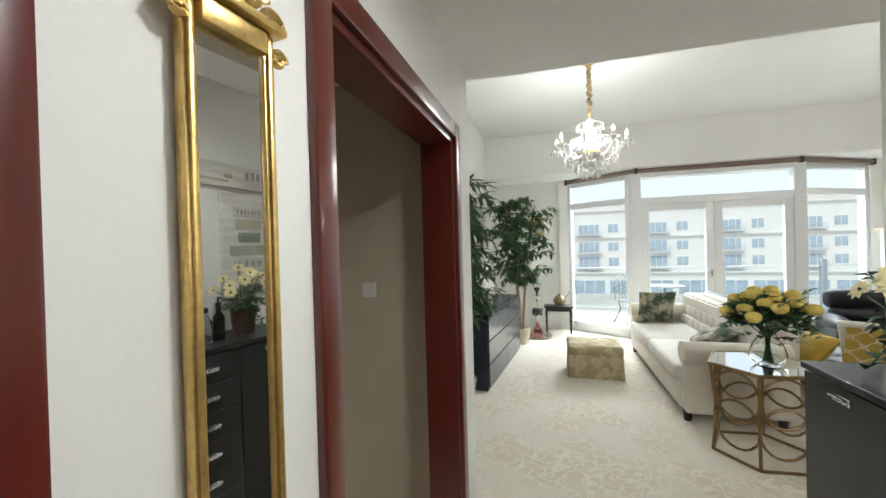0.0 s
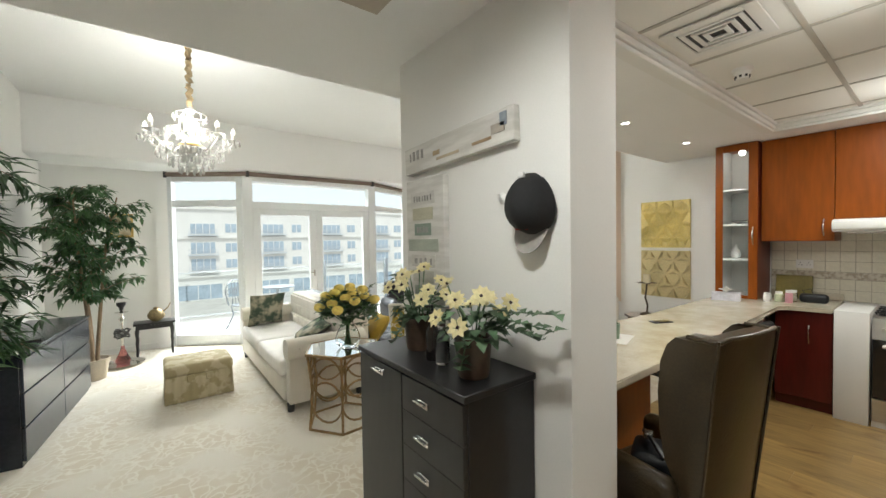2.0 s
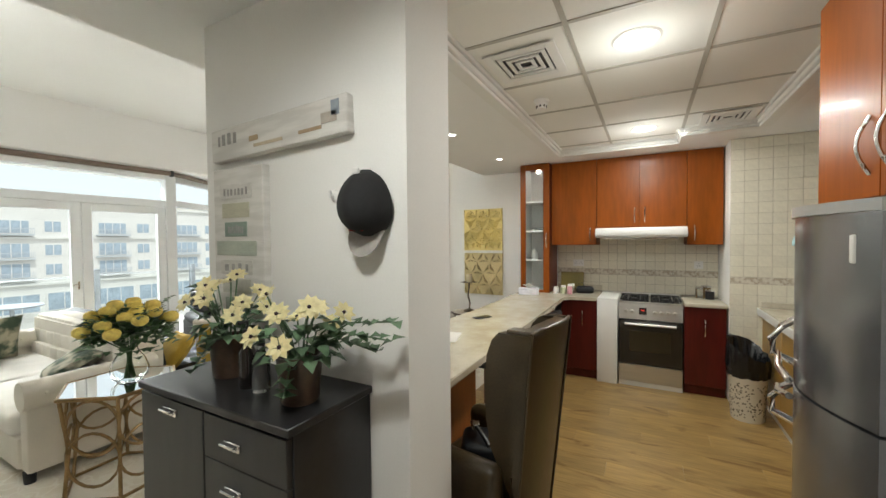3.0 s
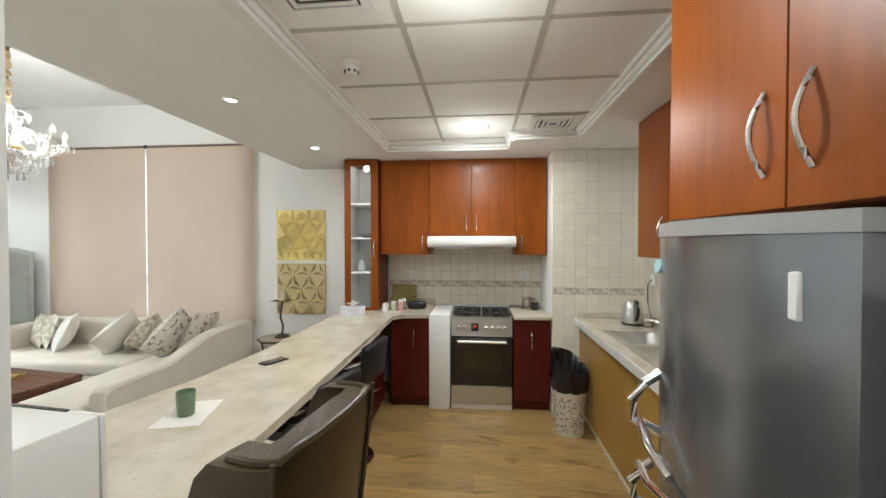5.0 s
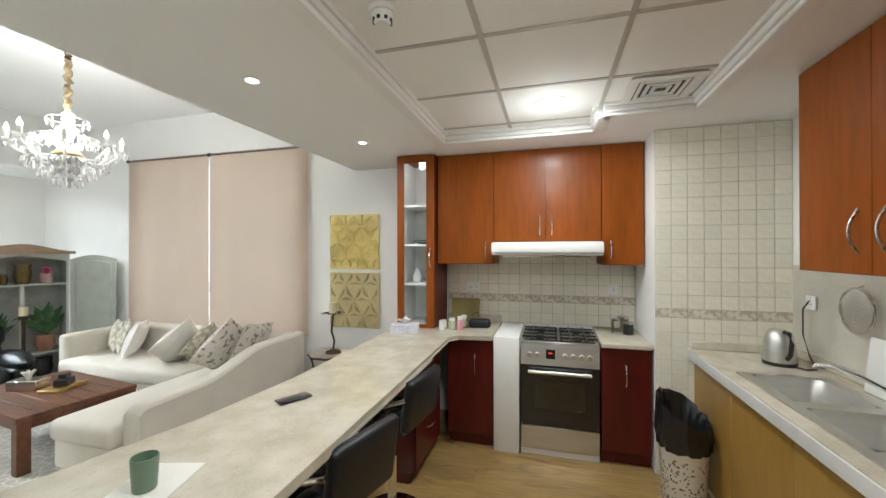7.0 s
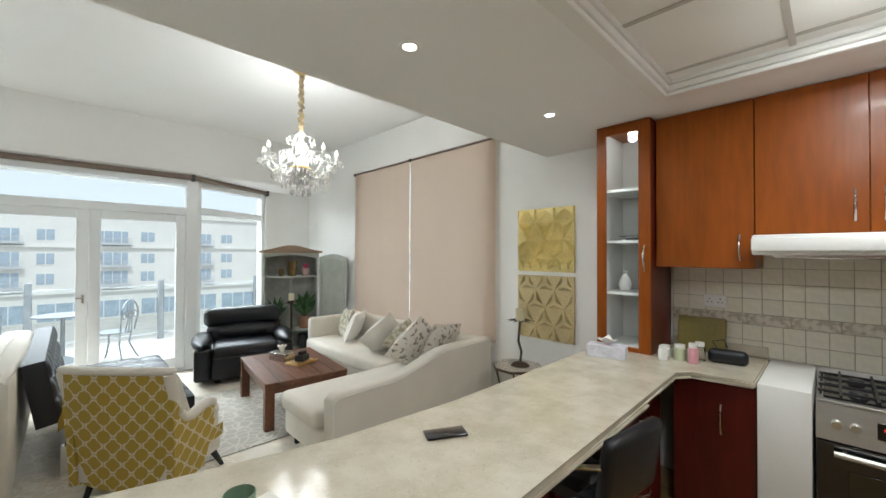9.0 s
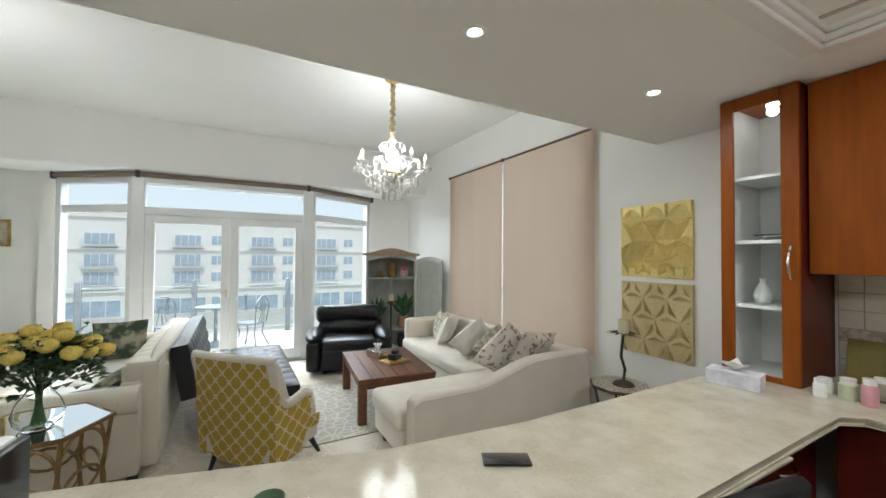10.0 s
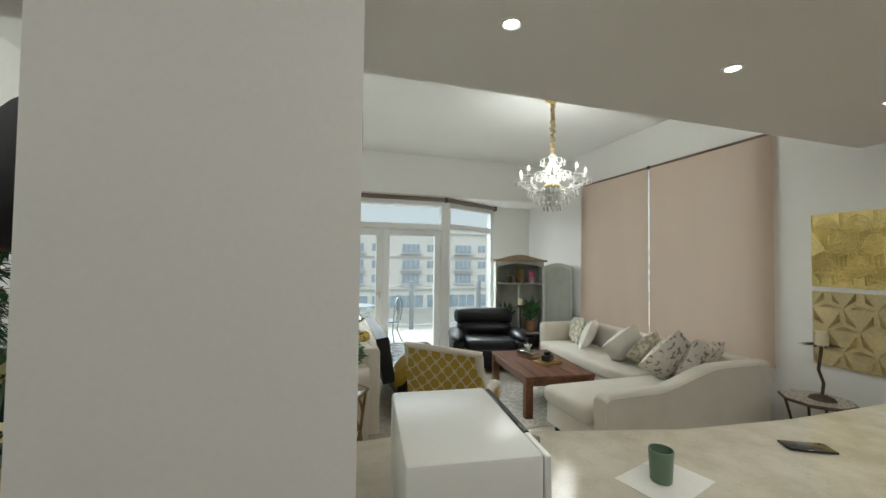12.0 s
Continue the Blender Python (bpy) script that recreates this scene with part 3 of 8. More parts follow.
def facade():
    """Opposite apartment house: bays of wide and slim windows, the top row arched, shop windows below."""
    t = thing("apartment_building", pose(4, 84.0, -9.0), "pale stone apartment building with rows of white windows", "building")
    part("wall", box(B(), -92, 0, 0, 92, 14, 16.9), STONE_FACADE, t)
    part("roof", box(B(), -92, 1.2, 16.9, 92, 14, 18.0), mat("attic_render", (0.66, 0.63, 0.58), 0.85, var=0.08, scale=0.3), t)
    for z in (4.3, 11.3, 16.6):
        part("cornice", box(B(), -92.3, -0.45, z, 92.3, 0.0, z + 0.3), STONE_FACADE, t)

    def pane_row(widths, z0, z1, x0, gap=0.12):
        b_ = B()
        for w in widths:
            box(b_, x0, -0.09, z0, x0 + w, 0.05, z1)
            x0 += w + gap
        return mesh_of("pane", b_, FACADE_GLASS)

    def arch(w, h, rise):
        b_ = B()
        pts_ = [(-w / 2, 0), (w / 2, 0)] + [(w / 2 - w * i / 10, h + rise * math.sin(math.pi * i / 10)) for i in range(11)]
        va_, vb_ = [b_.verts.new((x, -0.06, z)) for x, z in pts_], [b_.verts.new((x, 0.05, z)) for x, z in pts_]
        b_.faces.new(va_), b_.faces.new(vb_[::-1])
        for i in range(len(pts_)):
            b_.faces.new((va_[i], vb_[i], vb_[(i + 1) % len(pts_)], va_[(i + 1) % len(pts_)]))
        return mesh_of("window", b_, WHITEP)

    wide_f, arch_f, slim_f, shop_f = arch(4.0, 2.2, 0.02), arch(4.0, 1.9, 0.75), arch(2.1, 1.9, 0.02), arch(6.2, 2.9, 0.02)
    wide_p = pane_row((0.75, 0.95, 0.95, 0.75), 0.1, 2.1, -1.88)
    top_p = pane_row((0.75, 0.95, 0.95, 0.75), 0.1, 1.9, -1.88)
    slim_p = pane_row((0.85, 0.85), 0.15, 1.75, -0.91)
    shop_p = pane_row((1.8, 1.8, 1.8), 0.1, 2.7, -2.85)
    rl = B()
    box(rl, -2.3, -0.9, -0.3, 2.3, 0.0, -0.1)
    for k in range(24):
        box(rl, -2.28 + k * 0.197, -0.88, -0.1, -2.24 + k * 0.197, -0.84, 0.7)
    box(rl, -2.3, -0.9, 0.7, 2.3, -0.82, 0.78)
    rm = mesh_of("balcony", rl, mat("grey_balcony_metal", (0.56, 0.59, 0.62), 0.6, var=0.06))

    def put(name, me, parent, x, z):
        o = new(name, me)
        o.parent = parent
        o.location = (x, 0, z)
        return o

    for i in range(-7, 8):
        x = 5.05 + 12.0 * i
        put("pane", shop_p, put("window", shop_f, t, x, 0.2), 0, 0)
        put("pane", shop_p, put("window", shop_f, t, x + 6.6, 0.2), 0, 0)
        for z, f_, p_ in ((5.5, wide_f, wide_p), (8.5, wide_f, wide_p), (12.1, arch_f, top_p)):
            put("pane", p_, put("window", f_, t, x, z), 0, 0)
            put("balcony", rm, t, x, z)
            put("pane", slim_p, put("window", slim_f, t, x + 4.5, z + 0.15), 0, 0)


facade()
HEDGE = mat("hedge", (0.06, 0.10, 0.045), 0.8, var=0.5, scale=1.5, fine=9)
for x, y in ((-9, 38), (2.5, 40), (16, 39), (27, 41)):
    bm = B()
    rnd = random.Random(int(x * 7 + 3))
    for _ in range(60):
        bmesh.ops.create_icosphere(bm, subdivisions=1, radius=rnd.uniform(0.3, 0.7), matrix=Matrix.Translation((rnd.uniform(-3, 3), rnd.uniform(-0.6, 0.6), rnd.uniform(0.2, 1.3))))
    solid("hedge", bm, HEDGE, "clipped green hedge along the street", "hedge", "hedges", m=pose(x, y, -9.0))
CARS = [mat("car_paint_%s" % c, v, 0.25, 0.2, var=0.05) for c, v in (("red", (0.35, 0.03, 0.03)), ("white", (0.7, 0.7, 0.7)), ("grey", (0.2, 0.21, 0.22)))]
for i, x in enumerate((-7, -1, 5.5, 12, 19)):
    car = thing("parked_car", pose(x, 33, -9.0, 0, 0, 90 if i % 2 else -90), "parked %s car on the street" % ("red", "white", "grey")[i % 3], "car", "cars on the street")
    bd = B()
    profile_x(bd, [(-2.1, 0.35), (-2.1, 0.8), (-1.2, 0.95), (-0.6, 1.42), (0.8, 1.45), (1.5, 0.95), (2.1, 0.85), (2.1, 0.35)], -0.85, 0.85)
    part("body", bd, CARS[i % 3], car)
    for wx in (-0.8, 0.62):
        for wy in (-1.3, 1.3):
            part("wheel", moved(cyl(B(), 0, 0, -0.1, 0.1, 0.32, n=16), Matrix.Translation((wx + 0.09, wy, 0.32)) @ Matrix.Rotation(math.pi / 2, 4, "Y")), BLACKM, car)

# wrought iron garden chairs on the balcony
def garden_chair(m):
    t = thing("garden_chair", m, "grey cast-iron garden chair on the balcony", "chair", "balcony chairs")
    part("seat", cyl(B(), 0, 0, 0.42, 0.44, 0.21, n=20), IRON, t)
    for sx in (-1, 1):
        for sy in (-1, 1):
            part("leg", tube(B(), [(sx * 0.15, sy * 0.15, 0.42), (sx * 0.13, sy * 0.13, 0.25), (sx * 0.19, sy * 0.19, 0.06), (sx * 0.22, sy * 0.22, 0.0)], 0.013, 6), IRON, t)
    bk = B()
    tube(bk, [(-0.19, -0.17, 0.43)] + [(-0.23 * math.cos(radians(a)), -0.2, 0.68 + 0.22 * math.sin(radians(a))) for a in range(0, 181, 20)] + [(0.19, -0.17, 0.43)], 0.013, 6)
    for k in range(5):
        tube(bk, [(0.05 * math.cos(radians(a)) + (k - 2) * 0.075, -0.2, 0.68 + 0.05 * math.sin(radians(a)) + 0.03 * (k % 2)) for a in range(0, 360, 40)], 0.008, 5, closed=True)
    for k in (-1, 0, 1):
        tube(bk, [(k * 0.09, -0.18, 0.44), (k * 0.05, -0.2, 0.6), (k * 0.08, -0.2, 0.85)], 0.008, 5)
    part("backrest", bk, IRON, t)
    return t


garden_chair(pose(4.55, 10.35, -0.03, 0, 0, 60))
garden_chair(pose(3.35, 10.55, -0.03, 0, 0, -140))
gt = thing("garden_table", pose(4.0, 10.75, -0.03), "round cast-iron balcony table", "table")
part("tabletop", cyl(B(), 0, 0, 0.68, 0.70, 0.33, n=28), IRON, gt)
part("base", lathe(B(), [(0.2, 0), (0.16, 0.03), (0.03, 0.1), (0.025, 0.66), (0.08, 0.68)], 16), IRON, gt)

# ---- kitchen: base units, worktops, cooker ----


def bow(bm, x, y, z0, z1, out, d=(0, 1)):
    """A bowed bar handle that stands out along out."""
    pts_ = [(x + out[0] * 0.032 * math.sin(math.pi * i / 10), y + out[1] * 0.032 * math.sin(math.pi * i / 10), z0 + (z1 - z0) * i / 10) for i in range(11)]
    return tube(bm, pts_, 0.006, 8)


def unit_x(name, y0, y1, z0, z1, xf, xb, doors, wood, label, group, hz=None, hy=None, side_wood=None):
    """A cabinet whose doors face towards the hall (front plane at xf)."""
    t = thing(name, pose(xf, (y0 + y1) / 2, z0), label, "cabinet", group)
    w, h, d = y1 - y0, z1 - z0, xb - xf
    part("body", box(B(), 0.02, -w / 2, 0, d, w / 2, h, 0.002, 1), side_wood or wood, t)
    for i in range(doors):
        a, b = -w / 2 + w * i / doors, -w / 2 + w * (i + 1) / doors
        dr = part("door", box(B(), 0, a + 0.0015, 0.0015, 0.0185, b - 0.0015, h - 0.0015, 0.002, 1), wood, t)
        k = hy[i] if hy else (b - 0.05 if i % 2 == 0 else a + 0.05)
        q = hz or (0.06, 0.19)
        part("handle", bow(B(), 0.001, k, q[0], q[1], (-1, 0)), NICKEL, dr, "brushed nickel bow handle")
    return t


XF, XU = 6.63, 6.87
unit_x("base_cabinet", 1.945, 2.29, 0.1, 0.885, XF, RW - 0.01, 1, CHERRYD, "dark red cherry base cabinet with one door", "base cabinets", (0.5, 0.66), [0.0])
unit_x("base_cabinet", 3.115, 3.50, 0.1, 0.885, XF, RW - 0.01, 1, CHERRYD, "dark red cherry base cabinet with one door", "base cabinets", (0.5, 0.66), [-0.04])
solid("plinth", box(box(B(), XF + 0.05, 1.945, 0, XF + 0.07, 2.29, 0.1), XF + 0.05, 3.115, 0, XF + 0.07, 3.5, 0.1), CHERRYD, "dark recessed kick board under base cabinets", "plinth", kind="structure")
solid("tiled_post", box(B(), XF - 0.03, 2.905, 0, RW - 0.01, 3.11, 0.925, 0.006), TRIMW, "white plastered partition beside the cooker", "partition")

ck = thing("cooker", pose(XF - 0.01, 2.598, 0), "freestanding stainless steel cooker with black oven door", "cooker")
part("body", box(B(), 0.03, -0.295, 0.05, 0.6, 0.295, 0.885, 0.004, 1), STEEL, ck)
part("drawer", box(B(), 0.0, -0.295, 0.055, 0.03, 0.295, 0.235, 0.005, 1), STEEL, ck)
dr = part("oven_door", box(B(), -0.005, -0.295, 0.24, 0.03, 0.295, 0.715, 0.005, 1), DARKGLASS, ck)
part("window", box(B(), -0.008, -0.19, 0.38, -0.004, 0.19, 0.60, 0.003, 1), mat("oven_glass", (0.03, 0.026, 0.016), 0.05, var=0.1), dr)
hb = B()
tube(hb, [(-0.045, -0.235, 0.675), (-0.045, 0.235, 0.675)], 0.014, 10)
for s in (-0.2, 0.2):
    tube(hb, [(-0.045, s, 0.675), (0.0, s, 0.675)], 0.008, 8)
part("handle", hb, STEEL, dr)
cp = B()
a = [(-0.006, 0.72), (0.05, 0.72), (0.05, 0.885), (0.012, 0.885)]
lo_ = [cp.verts.new((x, -0.295, z)) for x, z in a]
hi_ = [cp.verts.new((x, 0.295, z)) for x, z in a]
cp.faces.new(lo_), cp.faces.new(hi_[::-1])
for i in range(4):
    cp.faces.new((lo_[i], hi_[i], hi_[(i + 1) % 4], lo_[(i + 1) % 4]))
cpo = part("control_panel", cp, STEEL, ck)
for y in (-0.225, -0.165, -0.105, -0.045, 0.165, 0.225):
    part("knob", moved(cyl(B(), 0, 0, -0.006, 0.024, 0.021, 0.018, 16), Matrix.Translation((0.006, y, 0.80)) @ Matrix.Rotation(radians(-96), 4, "Y")), STEEL, cpo)
part("display", box(B(), -0.004, 0.03, 0.772, 0.012, 0.10, 0.845), DARKGLASS, cpo)
part("digits", box(B(), -0.0055, 0.05, 0.812, -0.0035, 0.08, 0.824), glow("red_digits", (0.8, 0.05, 0.03), 0.35), cpo)
part("hob", box(B(), 0.012, -0.295, 0.886, 0.6, 0.295, 0.90, 0.003, 1), STEEL, ck)
part("hob_glass", box(B(), 0.05, -0.27, 0.9005, 0.57, 0.27, 0.904, 0.002, 1), DARKGLASS, ck)
for x in (0.17, 0.44):
    for y in (-0.15, 0.15):
        bn = part("burner", lathe(B(), [(0.0, 0.925), (0.028, 0.925), (0.035, 0.915), (0.045, 0.905), (0.05, 0.901)], 16, x, y), BLACKM, ck)
        gr = B()
        for k in range(2):
            box(gr, x - 0.13, y - 0.005 + (k - 0.5) * 0.12, 0.914, x + 0.13, y + 0.005 + (k - 0.5) * 0.12, 0.926)
            box(gr, x - 0.005 + (k - 0.5) * 0.12, y - 0.14, 0.914, x + 0.005 + (k - 0.5) * 0.12, y + 0.14, 0.926)
        for sx in (-0.06, 0.06):
            for sy in (-0.13, 0.13):
                box(gr, x + sx - 0.005, y + sy - 0.005, 0.9, x + sx + 0.005, y + sy + 0.005, 0.914)
        part("pan_support", gr, BLACKM, ck)
part("plinth", box(B(), 0.02, -0.295, 0, 0.6, 0.295, 0.05), WHITEP, ck)

# worktops
ZC0, ZC1 = 0.888, 0.925
solid("worktop", box(B(), XF - 0.03, 1.935, ZC0, RW - 0.003, 2.293, ZC1, 0.008), GRANITE, "short cream granite worktop beside the cooker", "worktop")
poly = [(XF - 0.03, 3.115), (RW - 0.003, 3.115), (RW - 0.003, 4.03), (6.3, 4.03), (5.3, 4.03), (4.75, 4.07), (4.3, 4.19), (3.95, 4.28), (3.7, 4.325), (PX1 + 0.003, 4.34), (PX1 + 0.003, 3.42), (4.2, 3.42), (6.5, 3.46), (6.585, 3.40)]
bm = B()
prism(bm, poly, ZC0, ZC1)
bmesh.ops.bevel(bm, geom=[e for e in bm.edges if abs(e.verts[0].co.z - e.verts[1].co.z) < 1e-4], offset=0.009, segments=2, affect="EDGES")
bb = thing("breakfast_bar", pose(0, 0, 0), "long cream granite breakfast bar worktop", "worktop")
part("slab", bm, GRANITE, bb)
part("edge_strip", box(B(), PX1 + 0.004, 3.432, ZC0 - 0.014, 6.0, 3.462, ZC0 - 0.0005, 0.005), GRANITE, bb)
part("edge_strip", box(B(), 5.3, 3.99, ZC0 - 0.014, RW - 0.02, 4.022, ZC0 - 0.0005, 0.005), GRANITE, bb)
# support under the bar
for x_ in (4.45, 5.25):
    pt_ = thing("bar_post", pose(x_, 3.86, 0), "square wooden post under the breakfast bar", "post", "bar posts")
    part("post", box(B(), -0.03, -0.03, 0.01, 0.03, 0.03, ZC0 - 0.012, 0.004, 1), TEAK, pt_)
    part("foot", box(B(), -0.04, -0.04, 0, 0.04, 0.04, 0.01), NICKEL, pt_)
    part("head_plate", box(B(), -0.05, -0.05, ZC0 - 0.012, 0.05, 0.05, ZC0 - 0.001), NICKEL, pt_)
cb = thing("bar_cabinet", pose(PX1 + 0.01, 3.605, 0), "red cherry cabinet under the end of the bar", "cabinet")
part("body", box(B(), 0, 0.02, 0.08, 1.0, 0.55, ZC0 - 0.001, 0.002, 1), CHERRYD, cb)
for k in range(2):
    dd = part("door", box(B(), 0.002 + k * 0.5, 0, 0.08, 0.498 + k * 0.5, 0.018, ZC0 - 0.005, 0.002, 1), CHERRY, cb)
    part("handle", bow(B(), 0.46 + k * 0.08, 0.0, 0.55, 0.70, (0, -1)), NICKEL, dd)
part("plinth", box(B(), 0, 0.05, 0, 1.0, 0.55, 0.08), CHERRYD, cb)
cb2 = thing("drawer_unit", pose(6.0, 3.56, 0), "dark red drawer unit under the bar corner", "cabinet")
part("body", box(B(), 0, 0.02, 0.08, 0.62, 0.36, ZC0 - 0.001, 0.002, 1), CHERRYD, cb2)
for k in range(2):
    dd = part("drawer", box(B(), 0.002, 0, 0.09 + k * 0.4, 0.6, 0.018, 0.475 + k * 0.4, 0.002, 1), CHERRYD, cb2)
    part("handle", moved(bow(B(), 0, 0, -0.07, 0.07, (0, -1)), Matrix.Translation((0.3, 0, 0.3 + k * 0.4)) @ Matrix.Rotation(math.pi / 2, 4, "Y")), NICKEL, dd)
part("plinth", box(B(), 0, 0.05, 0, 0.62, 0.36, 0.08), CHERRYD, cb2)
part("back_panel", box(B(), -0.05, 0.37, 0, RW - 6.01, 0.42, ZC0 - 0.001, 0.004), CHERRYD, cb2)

# wall units
UZ0, UZ1 = 1.505, 2.495
unit_x("wall_cabinet", 1.942, 2.255, UZ0, UZ1, XU, RW - 0.01, 1, CHERRY, "cherry wall cabinet beside the extractor", "wall cabinets", (0.05, 0.2), [0.09])
unit_x("wall_cabinet", 2.257, 3.143, 1.70, UZ1, XU, RW - 0.01, 2, CHERRY, "cherry wall cabinet above the extractor hood", "wall cabinets", (0.06, 0.22))
unit_x("wall_cabinet", 3.145, 3.66, UZ0, UZ1, XU, RW - 0.01, 1, CHERRY, "cherry wall cabinet beside the glass cabinet", "wall cabinets", (0.05, 0.2), [-0.19])
hd = thing("extractor_hood", pose(6.72, 2.70, 1.555), "white slimline extractor hood", "hood")
hb = B()
box(hb, -0.02, -0.44, 0.03, RW - 6.735, 0.44, 0.14, 0.012)
part("body", hb, WHITEP, hd)
part("visor", box(B(), -0.05, -0.44, 0.05, -0.018, 0.44, 0.125, 0.012), WHITEP, hd)
part("filter", box(B(), 0.06, -0.36, 0.012, 0.42, 0.36, 0.032, 0.004, 1), NICKEL, hd)

gc = thing("glass_cabinet", pose(6.78, 3.845, ZC1 + 0.001), "tall cherry cabinet with a glass door on the worktop", "cabinet")
w2, gh = 0.178, 1.568
part("side", box(B(), 0.02, w2 - 0.02, 0, 0.45, w2, gh), CHERRY, gc)
# this side takes the darker cherry, the opposite one the plain cherry
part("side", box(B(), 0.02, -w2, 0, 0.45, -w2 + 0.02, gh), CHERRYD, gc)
part("top", box(B(), 0.02, -w2 + 0.0205, gh - 0.02, 0.45, w2 - 0.0205, gh), CHERRY, gc)
part("lining", box(box(B(), 0.03, w2 - 0.024, 0.021, 0.429, w2 - 0.0202, gh - 0.021), 0.03, -w2 + 0.0202, 0.021, 0.429, -w2 + 0.024, gh - 0.021), WHITEP, gc)
part("back", box(B(), 0.43, -w2 + 0.0205, 0, 0.449, w2 - 0.0205, gh - 0.021), WHITEP, gc)
part("bottom", box(B(), 0.02, -w2 + 0.0205, 0, 0.43, w2 - 0.0205, 0.02), WHITEP, gc)
for z in (0.38, 0.74, 1.10):
    part("shelf", box(B(), 0.03, -w2 + 0.0245, z, 0.429, w2 - 0.0245, z + 0.018), WHITEP, gc)
fr = B()
box(fr, 0, -w2, 0, 0.02, -w2 + 0.075, gh, 0.003, 1)
box(fr, 0, w2 - 0.065, 0, 0.02, w2, gh, 0.003, 1)
box(fr, 0, -w2 + 0.075, gh - 0.07, 0.02, w2 - 0.065, gh, 0.003, 1)
box(fr, 0, -w2 + 0.075, 0, 0.02, w2 - 0.065, 0.03, 0.003, 1)
fd = part("door", fr, CHERRY, gc)
gp = part("pane", box(B(), 0.009, -w2 + 0.07, 0.03, 0.013, w2 - 0.06, gh - 0.065), WINGLASS, fd)
gp.visible_shadow = False
part("handle", bow(B(), 0.0, -w2 + 0.035, 0.55, 0.72, (-1, 0)), NICKEL, fd)
part("downlight", cyl(B(), 0.2, 0, gh - 0.03, gh - 0.0205, 0.03, n=16), LED, gc)
lamp("cabinet_light", "POINT", pose(6.98, 3.845, ZC1 + gh - 0.06), 0.12, (1.0, 0.97, 0.92), 0.03)

# sink run
sk = thing("sink_cabinet", pose(0, 0, 0), "light oak fronted sink base cabinet", "cabinet")
bm = B()
box(bm, 4.30, KY + 0.002, 0.09, 5.14, 1.665, ZC0 - 0.002)
box(bm, 5.14, KY + 0.002, 0.09, 6.06, 1.665, 0.70)
box(bm, 5.14, 1.63, 0.70, 6.06, 1.665, ZC0 - 0.002)
box(bm, 6.06, KY + 0.002, 0.09, 6.595, 1.665, ZC0 - 0.002)
part("body", bm, SINKWOOD, sk)
for i in range(4):
    xa = 4.30 + i * 0.573
    part("door", box(B(), xa + 0.002, 1.666, 0.09, xa + 0.571, 1.684, ZC0 - 0.004, 0.002, 1), SINKWOOD, sk)
part("plinth", box(B(), 4.30, 1.60, 0, 6.595, 1.65, 0.09), TRIMW, sk)
SX0, SX1, SX2, SX3, SY0, SY1 = 5.16, 5.57, 5.62, 6.04, 1.25, 1.60
bm = B()
box(bm, 4.27, KY + 0.002, ZC0, SX0, 1.715, ZC1)
box(bm, SX3, KY + 0.002, ZC0, 6.597, 1.715, ZC1)
box(bm, SX0, KY + 0.002, ZC0, SX3, SY0, ZC1)
box(bm, SX0, SY1, ZC0, SX3, 1.715, ZC1)
solid("sink_worktop", bm, GRANITE, "cream granite worktop round the sink", "worktop")
solid("worktop_edge", box(box(B(), 4.27, 1.716, ZC0 - 0.012, 6.597, 1.726, ZC1 - 0.002, 0.003, 1), 4.27, 1.717, ZC0 - 0.03, 6.597, 1.722, ZC0 - 0.013), mat("matt_aluminium", (0.62, 0.61, 0.58), 0.55, 0.2, var=0.05), "aluminium edge strip of the sink worktop", "trim", kind="structure")
solid("upstand", box(B(), 4.27, KY + 0.003, ZC1 + 0.001, 6.575, KY + 0.02, ZC1 + 0.055, 0.004, 1), GRANITE, "granite upstand along the sink wall", "trim", kind="structure")
solid("upstand_end", box(B(), 6.578, KY + 0.022, ZC1 + 0.001, 6.596, 1.70, ZC1 + 0.055, 0.004, 1), GRANITE, "granite upstand at the end of the worktop", "trim", kind="structure")
solid("upstand_left", box(B(), RW - 0.025, 3.12, ZC1 + 0.001, RW - 0.012, 3.66, ZC1 + 0.07, 0.004, 1), GRANITE, "granite upstand behind the worktop", "trim", kind="structure")
sn = thing("kitchen_sink", pose(0, 0, 0), "stainless steel double bowl sink with drainer", "sink")
rim = B()
RZ = ZC1 + 0.004
box(rim, 4.70, 1.19, ZC1 + 0.0005, SX0 + 0.02, 1.64, RZ + 0.002, 0.002, 1)
for xa, xb, ya, yb in ((SX0 + 0.02, SX3 + 0.03, 1.19, SY0 + 0.015), (SX0 + 0.02, SX3 + 0.03, SY1 - 0.015, 1.64), (SX1 - 0.015, SX2 + 0.015, SY0 + 0.015, SY1 - 0.015), (SX3 - 0.015, SX3 + 0.03, SY0 + 0.015, SY1 - 0.015)):
    box(rim, xa, ya, ZC1 + 0.0005, xb, yb, RZ + 0.002)
part("rim", rim, STEEL, sn)
